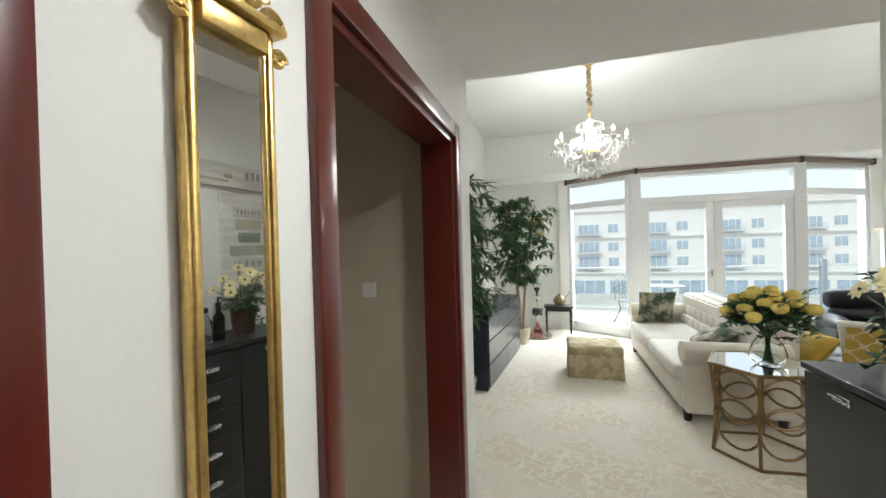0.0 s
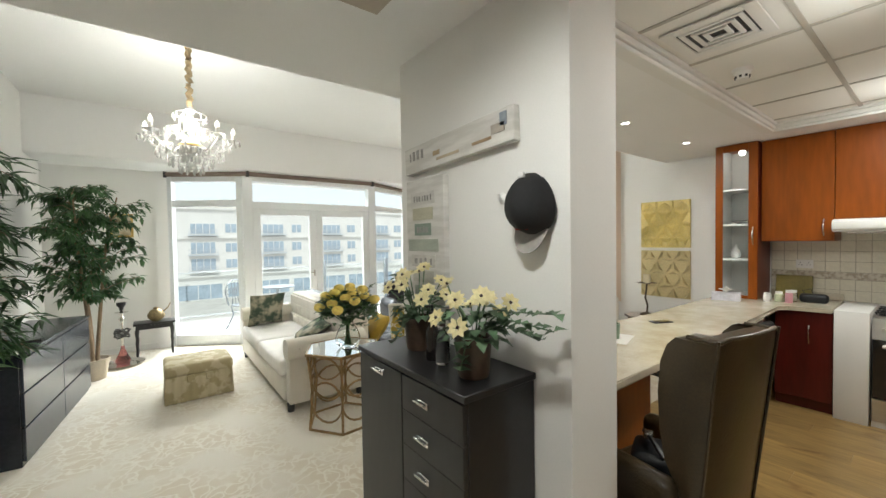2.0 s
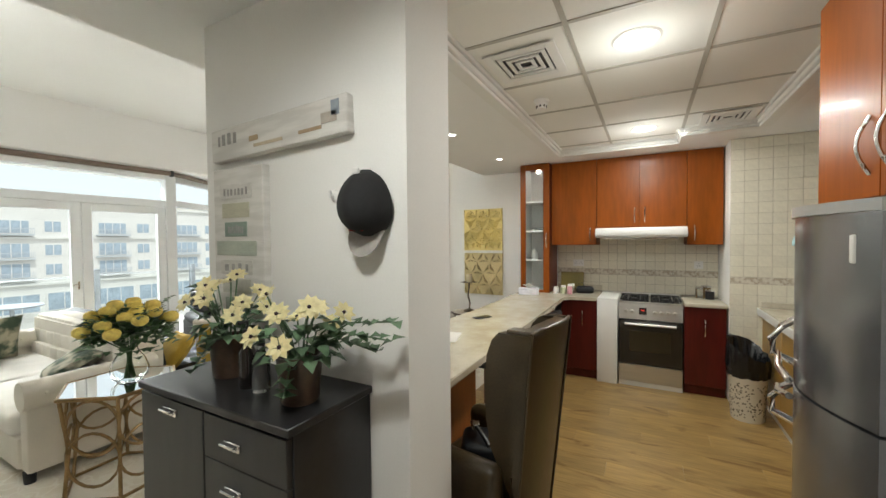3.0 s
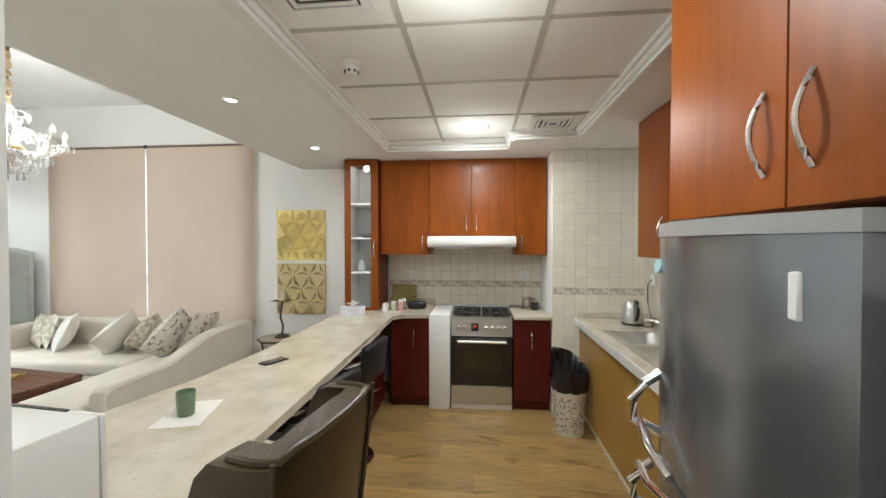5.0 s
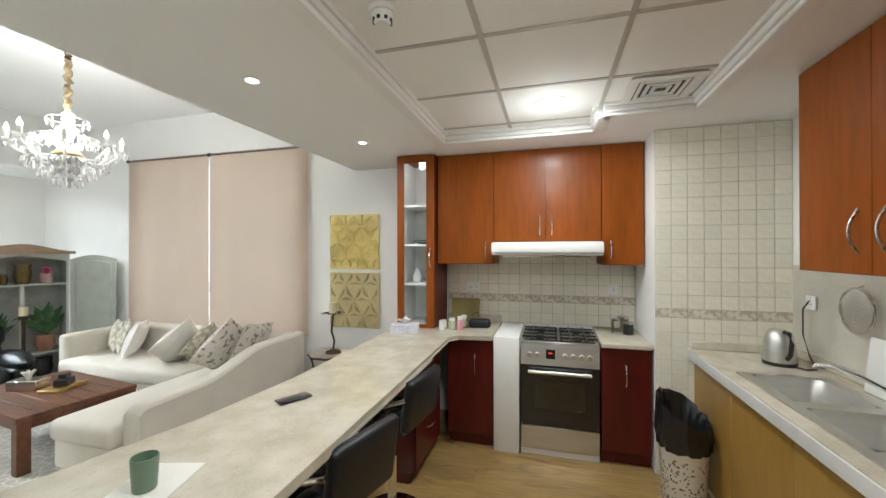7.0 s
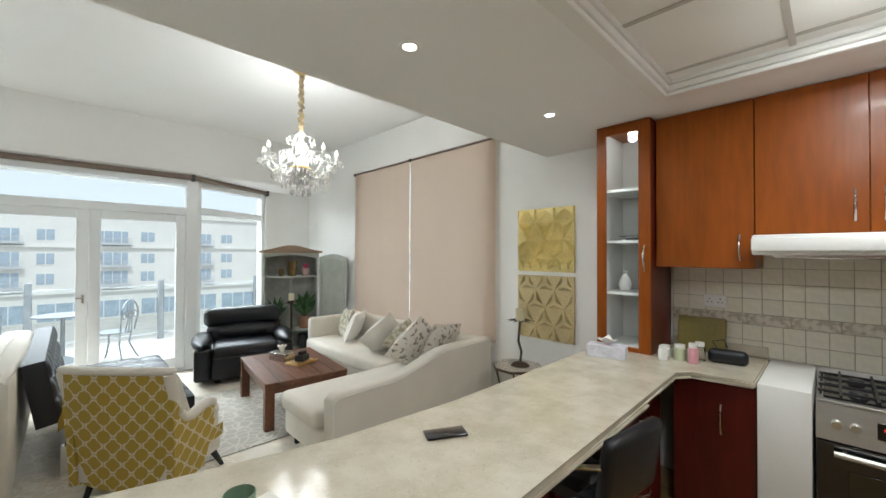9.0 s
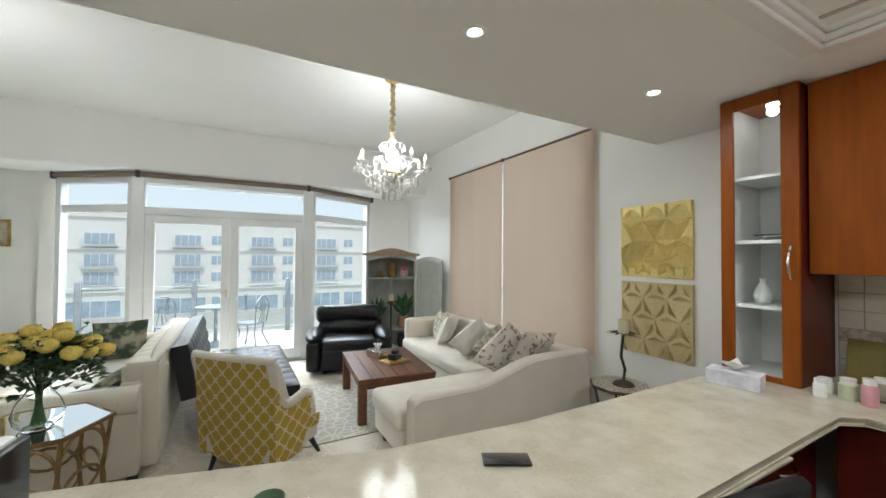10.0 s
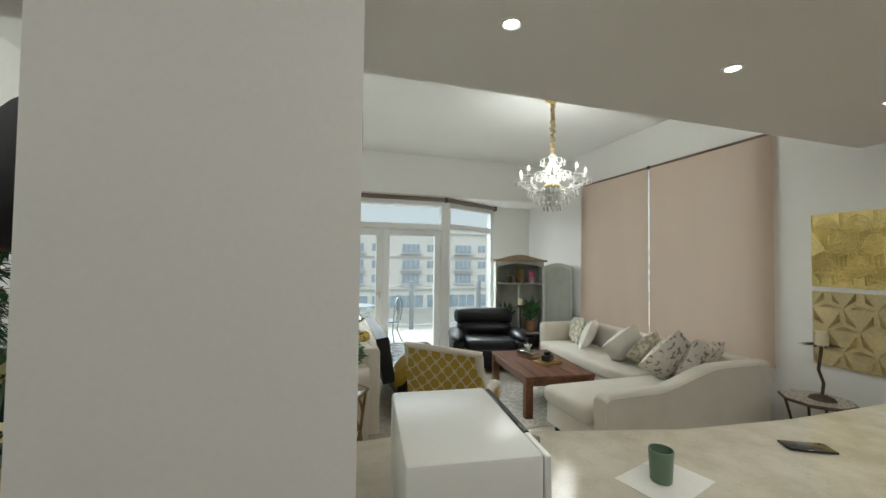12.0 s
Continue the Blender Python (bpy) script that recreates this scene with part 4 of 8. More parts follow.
for xa, xb in ((SX0 + 0.02, SX1 - 0.015), (SX2 + 0.015, SX3 - 0.015)):
    bw = B()
    xm_, ym_ = (xa + xb) / 2, (SY0 + SY1) / 2
    hx, hy = (xb - xa) / 2, (SY1 - SY0) / 2 - 0.015
    rings = []
    for f, z in ((1.0, RZ), (0.97, RZ - 0.03), (0.93, RZ - 0.13), (0.8, RZ - 0.155)):
        ring = []
        for i in range(32):
            a = 2 * math.pi * i / 32
            c, s = math.cos(a), math.sin(a)
            e = 0.45 if f < 1 else 0.25
            ring.append(bw.verts.new((xm_ + hx * f * math.copysign(abs(c) ** e, c), ym_ + hy * f * math.copysign(abs(s) ** e, s), z)))
        rings.append(ring)
    for p, q in zip(rings, rings[1:]):
        for i in range(32):
            bw.faces.new((p[i], p[(i + 1) % 32], q[(i + 1) % 32], q[i]))
    bw.faces.new(rings[-1])
    bo = part("bowl", bw, STEEL, sn)
    part("drain", cyl(B(), xm_, ym_, RZ - 0.154, RZ - 0.15, 0.035, n=20), CHROME, bo)
for i in range(7):
    part("drainer_ridge", box(B(), 4.74, 1.27 + i * 0.05, RZ + 0.002, 5.10, 1.285 + i * 0.05, RZ + 0.007, 0.002, 1), STEEL, sn)
tp = thing("mixer_tap", pose(5.62, 1.215, RZ + 0.002), "chrome mixer tap with a long spout", "tap")
part("body", lathe(B(), [(0.03, 0), (0.03, 0.01), (0.024, 0.02), (0.024, 0.09), (0.02, 0.11), (0.0, 0.115)], 20), CHROME, tp)
part("spout", tube(B(), [(0, 0.0, 0.06), (0.06, 0.08, 0.11), (0.12, 0.17, 0.145), (0.15, 0.21, 0.14), (0.155, 0.22, 0.125)], 0.011, 10), CHROME, tp)
part("lever", tube(B(), [(0, 0, 0.11), (-0.02, -0.01, 0.13), (-0.07, 0.02, 0.14)], 0.009, 8, 0.8), CHROME, tp)

# sink wall units
def unit_y(name, x0, x1, z0, z1, yf, yb, splits, hs, wood, label, group):
    """A cabinet whose doors face the breakfast bar (front plane at yf)."""
    t = thing(name, pose(x0, yf, z0), label, "cabinet", group)
    w, h, d = x1 - x0, z1 - z0, yf - yb
    part("body", box(B(), 0, -d, 0, w, -0.02, h, 0.002, 1), wood, t)
    for i, (a, b) in enumerate(splits):
        dr = part("door", box(B(), a - x0 + 0.0015, -0.0185, 0.0015, b - x0 - 0.0015, 0, h - 0.0015, 0.002, 1), wood, t)
        part("handle", bow(B(), hs[i][0] - x0, 0, hs[i][1] - z0, hs[i][2] - z0, (0, 1)), NICKEL, dr, "brushed nickel bow handle")
    return t


unit_y("wall_cabinet", 4.245, 5.805, 1.525, UZ1, 1.475, KY + 0.002, [(4.245, 4.58), (4.58, 4.97), (4.97, 5.36), (5.36, 5.805)], [(4.51, 1.61, 1.79), (4.65, 1.61, 1.79), (5.29, 1.61, 1.79), (5.43, 1.61, 1.79)], CHERRY, "cherry wall cabinet above the sink", "wall cabinets")
unit_y("fridge_cabinet", 3.40, 4.235, 1.695, UZ1, 2.0, KY + 0.002, [(3.40, 3.757), (3.757, 4.235)], [(3.695, 1.77, 1.955), (3.82, 1.77, 1.955)], CHERRY, "deep cherry cabinet above the refrigerator", "wall cabinets")

fg = thing("refrigerator", pose(3.80, 1.565, 0), "tall silver fridge freezer with bowed doors", "refrigerator")
FRIDGE = mat("silver_grey_enamel", (0.27, 0.275, 0.285), 0.22, 0.75, var=0.04, scale=2, fine=60)


def bowed(w, y0, bulge, z0, z1, n=12):
    b = B()
    prism(b, [(-w / 2, y0 - 0.03), *[(-w / 2 + w * i / n, y0 + bulge * math.sin(math.pi * (0.08 + 0.84 * i / n))) for i in range(n + 1)], (w / 2, y0 - 0.03)][::-1], z0, z1)
    return b


part("body", box(B(), -0.30, -0.37, 0.02, 0.30, 0.46, 1.64, 0.006, 1), mat("grey_fridge_side", (0.16, 0.165, 0.17), 0.4, 0.3, var=0.05), fg)
top_d = part("door", bowed(0.60, 0.50, 0.10, 1.06, 1.64), FRIDGE, fg)
low_d = part("door", bowed(0.60, 0.50, 0.10, 0.06, 1.05), FRIDGE, fg)
part("cap", bowed(0.604, 0.50, 0.112, 1.641, 1.675), mat("fridge_cap", (0.42, 0.42, 0.41), 0.35, 0.3, var=0.04), fg)
for dpart, zz in ((top_d, (1.09, 1.26)), (low_d, (0.86, 1.02))):
    hh = B()
    tube(hh, [(0.235, 0.55, zz[0]), (0.25, 0.615, zz[0] + 0.03), (0.25, 0.62, (zz[0] + zz[1]) / 2), (0.24, 0.59, zz[1] - 0.03), (0.235, 0.55, zz[1])], 0.014, 10)
    tube(hh, [(0.25, 0.60, zz[0] + 0.03), (0.12, 0.628, zz[0] + 0.01), (0.03, 0.62, zz[0] - 0.01)], 0.012, 10) if zz[0] > 1 else tube(hh, [(0.25, 0.60, zz[1] - 0.03), (0.12, 0.628, zz[1] - 0.01), (0.03, 0.62, zz[1] + 0.005)], 0.012, 10)
    part("handle", hh, CHROME, dpart)
part("badge", box(B(), -0.235, 0.54, 1.50, -0.195, 0.558, 1.58, 0.003, 1), WHITEP, top_d, "white label with blue disc")
part("magnet", moved(cyl(B(), 0, 0, 0, 0.006, 0.02, n=16), Matrix.Translation((0.24, 0.552, 1.56)) @ Matrix.Rotation(radians(-80), 4, "X")), mat("turquoise_enamel", (0.34, 0.55, 0.57), 0.3), top_d, "turquoise round magnet")
for sx in (-0.26, 0.26):
    part("foot", cyl(B(), sx, 0.3, 0, 0.021, 0.02, n=10), BLACKM, fg)

# ---- living room furniture ----


def pillow(bm, w, h, t, m, n=8):
    """A stuffed cushion, thick in the middle with pinched corners."""
    grid = {}
    for s in (1, -1):
        for i in range(n + 1):
            for j in range(n + 1):
                u, v = -1 + 2 * i / n, -1 + 2 * j / n
                edge = (1 - u * u) * (1 - v * v)
                if s < 0 and edge < 1e-9:
                    grid[s, i, j] = grid[1, i, j]
                    continue
                pin = 1 - 0.07 * (1 - abs(u * v))
                grid[s, i, j] = bm.verts.new(m @ Vector((u * w / 2 * (pin if abs(v) > 0.99 or abs(u) > 0.99 else 1), s * t / 2 * edge ** 0.35, v * h / 2 * (pin if abs(u) > 0.99 or abs(v) > 0.99 else 1))))
        for i in range(n):
            for j in range(n):
                q = (grid[s, i, j], grid[s, i + 1, j], grid[s, i + 1, j + 1], grid[s, i, j + 1])
                bm.faces.new(q if s > 0 else q[::-1])
    return bm


def cushion(material, label, m, w=0.45, h=0.45, t=0.15, name="cushion", group="sofa cushions"):
    return solid(name, pillow(B(), w, h, t, Matrix.Identity(4)), material, label, "cushion", group, m=m)


# corner sofa along the east wall, its chaise towards the room
cs = thing("corner_sofa", pose(0, 0, 0), "cream linen corner sofa with a swept chaise arm", "sofa")
part("base", box(box(B(), 6.36, 5.40, 0.10, 7.02, 7.84, 0.30, 0.02), 5.36, 5.42, 0.10, 6.36, 6.05, 0.30, 0.02), CREAM, cs)
part("seat_cushion", box(B(), 6.33, 6.06, 0.295, 6.98, 7.78, 0.45, 0.045, 3), CREAM, cs)
part("seat_cushion", box(B(), 5.32, 5.44, 0.295, 6.98, 6.05, 0.45, 0.05, 3), CREAM, cs)
part("backrest", box(B(), 6.96, 5.40, 0.10, 7.16, 7.93, 0.735, 0.05, 3), CREAM, cs)
part("armrest", box(B(), 6.42, 7.79, 0.10, 6.97, 7.93, 0.70, 0.045, 3), CREAM, cs)
# the swept side: full height at the wall, falling in an S to the chaise's end, with a rounded top
def sweep_z(x):
    f = max(0.0, min(1.0, (x - 5.86) / 0.74))
    f = f * f * (3 - 2 * f)
    end = max(0.0, min(1.0, (x - 5.39) / 0.06))
    return 0.585 + 0.15 * f - 0.04 * (1 - end) ** 2


def loft(bm, rings):
    """Closed cross-sections joined one to the next, capped at both ends."""
    vs = [[bm.verts.new(p) for p in r] for r in rings]
    n = len(vs[0])
    for p, q in zip(vs, vs[1:]):
        for i in range(n):
            bm.faces.new((p[i], p[(i + 1) % n], q[(i + 1) % n], q[i]))
    bm.faces.new(vs[0]), bm.faces.new(vs[-1][::-1])
    return bm


xs_s = [5.39, 5.40, 5.42, 5.45] + [5.50 + 0.05 * i for i in range(34)]
side = [[(x, 5.28, 0.10), (x, 5.28, z - 0.035), (x, 5.285, z - 0.018), (x, 5.30, z - 0.004), (x, 5.32, z), (x, 5.38, z), (x, 5.40, z - 0.004), (x, 5.415, z - 0.018), (x, 5.42, z - 0.035), (x, 5.42, 0.10)] for x, z in ((x, sweep_z(x)) for x in xs_s)]
sp = part("side_panel", loft(B(), side), CREAM, cs)
part("piping", tube(B(), [(5.392, 5.283, 0.12)] + [(x, 5.283, sweep_z(x) - 0.024) for x in xs_s], 0.005, 6), WHITEF, sp)
for x, y in ((5.44, 5.98), (5.46, 5.36), (6.95, 5.36), (6.95, 7.8), (6.42, 7.8)):
    part("leg", cyl(B(), x, y, 0, 0.10, 0.022, 0.03, 12), BLACKW, cs)
cushion(SAGEPRINT, "small patterned cream cushion on the sofa", pose(6.84, 7.66, 0.62, 14, 0, 62), 0.40, 0.36, 0.12)
cushion(SAGEPRINT, "second patterned cream cushion on the sofa", pose(6.82, 7.50, 0.625, 16, 0, 54), 0.40, 0.36, 0.12)
cushion(WHITEF, "plain white cushion on the sofa", pose(6.75, 7.22, 0.635, 22, 0, 42), 0.46, 0.38, 0.16)
cushion(WHITEF, "white tufted cushion set on its corner", pose(6.66, 6.48, 0.645, 40, 34, 28), 0.50, 0.46, 0.16)
cushion(SAGEPRINT, "sage patterned cushion on the sofa", pose(6.80, 6.30, 0.63, 38, 26, 30), 0.46, 0.42, 0.15)
cushion(FLORAL, "white cushion with a brown floral print", pose(6.56, 5.78, 0.68, 34, 28, 18), 0.54, 0.50, 0.17)
cushion(FLORAL, "floral printed cushion in the sofa corner", pose(6.80, 5.66, 0.68, 24, 8, 12), 0.52, 0.42, 0.17)

# coffee table
ct = thing("coffee_table", pose(5.74, 6.83, 0, 0, 0, -6.5), "worn teak coffee table with square legs", "table")
cw, cl = 0.385, 0.56
for i in range(6):
    xa = -cw + i * cw / 3
    part("plank", box(B(), xa + 0.0008, -cl, 0.395, xa + cw / 3 - 0.0008, cl, 0.432, 0.004, 1), TEAK, ct)
for s in (-1, 1):
    part("apron", box(B(), s * cw - s * 0.045, -cl + 0.07, 0.33, s * cw - s * 0.02, cl - 0.07, 0.394), TEAK, ct)
    part("apron", box(B(), -cw + 0.07, s * cl - s * 0.045, 0.33, cw - 0.07, s * cl - s * 0.02, 0.394), TEAK, ct)
    for r in (-1, 1):
        part("leg", box(B(), s * cw - s * 0.085, r * cl - r * 0.085, 0, s * cw - s * 0.005, r * cl - r * 0.005, 0.394, 0.005, 1), TEAK, ct)
solid("tissue_box", box(B(), -0.07, -0.12, 0, 0.07, 0.12, 0.085, 0.005, 1), NICKEL, "silver tissue box on the coffee table", "box", m=pose(5.72, 7.02, 0.4325, 0, 0, 20))
ti = B()
for k in range(5):
    a = k * 1.25
    tube(ti, [(0, 0, 0), (0.02 * math.cos(a), 0.02 * math.sin(a), 0.04), (0.045 * math.cos(a), 0.035 * math.sin(a), 0.07)], 0.012, 6)
solid("tissue", ti, WHITEF, "white tissue pulled from the silver box", "tissue", m=pose(5.72, 7.02, 0.517))
solid("table_tray", box(box(B(), -0.13, -0.10, 0, 0.13, 0.10, 0.02, 0.004, 1), -0.13, -0.1, 0.02, 0.13, -0.09, 0.03), GOLD, "brass tray on the coffee table", "tray", m=pose(5.82, 6.76, 0.4325, 0, 0, 15))
solid("trinket_box", box(box(B(), -0.06, -0.05, 0, 0.06, 0.05, 0.06, 0.005, 1), -0.03, -0.03, 0.06, 0.04, 0.03, 0.10, 0.005, 1), BLACKW, "dark lidded box on the brass tray", "box", m=pose(5.83, 6.77, 0.4535, 0, 0, 35))

# rug under the coffee table
solid("rug", box(B(), 4.75, 6.15, 0.001, 6.34, 7.72, 0.012, 0.003, 1), RUG, "grey and cream patterned rug under the coffee table", "rug")

# black leather recliner
rc = thing("recliner", pose(5.74, 8.33, 0, 0, 0, -14) @ Matrix.Diagonal((1.1, 1.0, 1.0, 1)), "black leather recliner armchair by the window", "armchair")
part("base", box(B(), -0.34, -0.36, 0.05, 0.34, 0.34, 0.30, 0.03), LEATHER, rc)
part("footrest", box(B(), -0.33, -0.45, 0.06, 0.33, -0.365, 0.34, 0.035, 3), LEATHER, rc)
part("seat", box(B(), -0.33, -0.45, 0.31, 0.33, 0.2, 0.46, 0.05, 3), LEATHER, rc)
for s in (-1, 1):
    am = B()
    box(am, s * 0.34, -0.42, 0.05, s * 0.50, 0.36, 0.44, 0.04, 3)
    ball(am, s * 0.43, -0.06, 0.48, 0.11, 0.42, 0.085, 14)
    part("armrest", am, LEATHER, rc)
bk = B()
box(bk, -0.40, 0.14, 0.36, 0.40, 0.36, 0.62, 0.08, 3)
box(bk, -0.43, 0.18, 0.58, 0.43, 0.42, 0.84, 0.09, 3)
ball(bk, 0, 0.22, 0.52, 0.34, 0.14, 0.13, 16)
part("backrest", bk, LEATHER, rc)
for s in (-1, 1):
    for q in (-0.3, 0.3):
        part("foot", cyl(B(), s * 0.28, q, 0, 0.051, 0.03, n=10), BLACKM, rc)

# armoire in the corner with one door standing open
ar = thing("armoire", pose(6.535, 8.74, 0, 0, 0, -20), "grey-green painted armoire with an arched top and open door", "cabinet")
aw, ad, ah = 0.41, 0.36, 1.59
part("side", box(B(), -aw, 0, 0, -aw + 0.03, ad, ah), GREYP, ar)
part("side", box(B(), aw - 0.03, 0, 0, aw, ad, ah), GREYP, ar)
part("back", box(B(), -aw + 0.031, ad - 0.02, 0, aw - 0.031, ad, ah), DARKSHELF, ar)
part("post", box(B(), -0.02, 0.03, 0.384, 0.02, 0.06, 1.199), GREYP, ar)
for z in (0.04, 0.36, 1.20):
    part("shelf", box(B(), -aw + 0.031, 0.02, z, aw - 0.031, ad - 0.021, z + 0.022), GREYP, ar)
archp = [(-aw - 0.05, ah)] + [(-aw - 0.05 + (2 * aw + 0.1) * i / 16, ah + 0.035 + 0.085 * math.sin(math.pi * i / 16) ** 2) for i in range(17)] + [(aw + 0.05, ah)]
for d0, d1, name, mt in ((-0.03, ad + 0.01, "cornice", ARMTOP),):
    cr = B()
    va = [cr.verts.new((x, d0, z)) for x, z in archp]
    vb = [cr.verts.new((x, d1, z)) for x, z in archp]
    cr.faces.new(va), cr.faces.new(vb[::-1])
    for i in range(len(archp)):
        cr.faces.new((va[i], vb[i], vb[(i + 1) % len(archp)], va[(i + 1) % len(archp)]))
    part(name, cr, mt, ar)
rl = B()
prof = [(-aw + 0.03, ah - 0.001), (aw - 0.03, ah - 0.001)] + [(aw - 0.03 - (2 * aw - 0.06) * i / 16, ah - 0.09 + 0.06 * math.sin(math.pi * i / 16)) for i in range(17)]
va, vb = [rl.verts.new((x, 0.0, z)) for x, z in prof], [rl.verts.new((x, 0.02, z)) for x, z in prof]
rl.faces.new(va), rl.faces.new(vb[::-1])
for i in range(len(prof)):
    rl.faces.new((va[i], vb[i], vb[(i + 1) % len(prof)], va[(i + 1) % len(prof)]))
part("rail", rl, GREYP, ar)


def arched_door(name, m, w, h, label):
    d = B()
    poly_ = [(0, 0), (w, 0)] + [(w - w * i / 12, h + 0.055 * math.sin(math.pi * i / 12)) for i in range(13)]
    va_ = [d.verts.new((x, 0, z)) for x, z in poly_]
    vb_ = [d.verts.new((x, 0.025, z)) for x, z in poly_]
    d.faces.new(va_), d.faces.new(vb_[::-1])
    for i in range(len(poly_)):
        d.faces.new((va_[i], vb_[i], vb_[(i + 1) % len(poly_)], va_[(i + 1) % len(poly_)]))
    o = part(name, d, GREYP, ar, label)
    o.matrix_basis = m
    pn = B()
    tube(pn, [(0.05, -0.004, 0.08), (w - 0.05, -0.004, 0.08), (w - 0.05, -0.004, h - 0.06), *[(w - 0.05 - (w - 0.1) * i / 8, -0.004, h - 0.06 + 0.04 * math.sin(math.pi * i / 8)) for i in range(1, 8)], (0.05, -0.004, h - 0.06)], 0.007, 6, closed=True)
    part("moulding", pn, GREYP, o)
    return o


arched_door("door", Matrix.Translation((aw + 0.005, 0.0, 0.05)) @ Matrix.Rotation(radians(-42), 4, "Z"), 0.50, 1.47, "open arched door")

# yellow trellis armchair


def trellis(name):
    """Mustard cloth with a pale quatrefoil trellis, drawn by waves over the cloth's own axes."""
    m = bpy.data.materials.new(name)
    m.use_nodes = True
    nt = m.node_tree
    b = nt.nodes["Principled BSDF"]
    b.inputs["Roughness"].default_value = 0.85
    co = nt.nodes.new("ShaderNodeTexCoord")
    sp_ = nt.nodes.new("ShaderNodeSeparateXYZ")
    nt.links.new(co.outputs["Object"], sp_.inputs[0])

    def op(kind, a_, b_=None):
        n = nt.nodes.new("ShaderNodeMath")
        n.operation = kind
        for i, v in enumerate((a_, b_)):
            if v is None:
                continue
            if isinstance(v, (int, float)):
                n.inputs[i].default_value = v
            else:
                nt.links.new(v, n.inputs[i])
        return n.outputs[0]

    h_ = op("ADD", sp_.outputs["X"], op("MULTIPLY", sp_.outputs["Y"], 0.9))
    k = 2 * math.pi / 0.12
    u = op("MULTIPLY", h_, k)
    v = op("MULTIPLY", sp_.outputs["Z"], k)
    s = op("ADD", op("COSINE", u), op("COSINE", v))
    s2 = op("ADD", s, op("MULTIPLY", op("MULTIPLY", op("COSINE", op("MULTIPLY", u, 2.0)), op("COSINE", op("MULTIPLY", v, 2.0))), 0.28))
    ab = op("ABSOLUTE", s2)
    ramp = nt.nodes.new("ShaderNodeValToRGB")
    ramp.color_ramp.elements[0].position, ramp.color_ramp.elements[0].color = 0.20, (0.68, 0.60, 0.44, 1)
    ramp.color_ramp.elements[1].position, ramp.color_ramp.elements[1].color = 0.34, (0.43, 0.30, 0.045, 1)
    nt.links.new(ab, ramp.inputs[0])
    nt.links.new(ramp.outputs[0], b.inputs["Base Color"])
    return m


TRELLIS = trellis("mustard_trellis_cloth")
yc = thing("trellis_armchair", pose(4.21, 5.83, 0, 0, 0, -47), "mustard trellis-patterned armchair with cream inside", "armchair")
# local: faces +y; the back's top edge at y = 0
bk = B()
n_b = 14


def back_row(f, inset, push):
    """A level of the curved back: f from foot to top, bowed in plan, leaning away."""
    hw = 0.315 + 0.045 * f - inset
    return [(u * hw, 0.11 * (1 - f) ** 1.2 + 0.075 * u * u + push, 0.12 + 0.735 * f + (0.018 * (1 - u * u) if f > 0.99 else 0)) for u in [-1 + 2 * i / n_b for i in range(n_b + 1)]]


outer = [[bk.verts.new(p) for p in back_row(j / 8, 0, 0)] for j in range(9)]
inner = [[bk.verts.new(p) for p in back_row(j / 8, 0.012, 0.04)] for j in range(9)]
for g_, flip in ((outer, False), (inner, True)):
    for j in range(8):
        for i in range(n_b):
            q = (g_[j][i], g_[j][i + 1], g_[j + 1][i + 1], g_[j + 1][i])
            bk.faces.new(q[::-1] if flip else q)
for i in range(n_b):
    bk.faces.new((outer[8][i], outer[8][i + 1], inner[8][i + 1], inner[8][i]))
    bk.faces.new((inner[0][i], inner[0][i + 1], outer[0][i + 1], outer[0][i]))
for j in range(8):
    bk.faces.new((outer[j][n_b], inner[j][n_b], inner[j + 1][n_b], outer[j + 1][n_b]))
    bk.faces.new((inner[j][0], outer[j][0], outer[j + 1][0], inner[j + 1][0]))
part("back_cover", bk, TRELLIS, yc)
ib = B()
loft(ib, [[(u, 0.05 + 0.075 * (u / 0.36) ** 2 + 0.10 * (1 - f) ** 1.2 + (0.11 - 0.05 * f) * k, 0.40 + 0.445 * f) for f, k in ((0, 0), (0, 1), (0.3, 1.1), (0.6, 1.05), (0.9, 0.9), (1.0, 0.5), (1.0, 0))] for u in [-0.33 + 0.66 * i / 12 for i in range(13)]])
part("backrest", ib, CREAM, yc, "cream inner back")
part("piping", tube(B(), [(p[0], p[1] + 0.02, p[2] + 0.008) for p in back_row(1.0, 0.0, 0)], 0.027, 10), CREAM, yc)
part("seat", box(B(), -0.29, 0.12, 0.27, 0.29, 0.66, 0.42, 0.05, 3), CREAM, yc)
part("seat_frame", box(B(), -0.31, 0.14, 0.14, 0.31, 0.63, 0.28, 0.02), CREAM, yc)
arm_top = [(0.085, 0.85), (0.10, 0.78), (0.125, 0.68), (0.16, 0.59), (0.21, 0.535), (0.28, 0.515), (0.36, 0.53), (0.43, 0.545), (0.49, 0.525), (0.515, 0.47), (0.50, 0.41)]
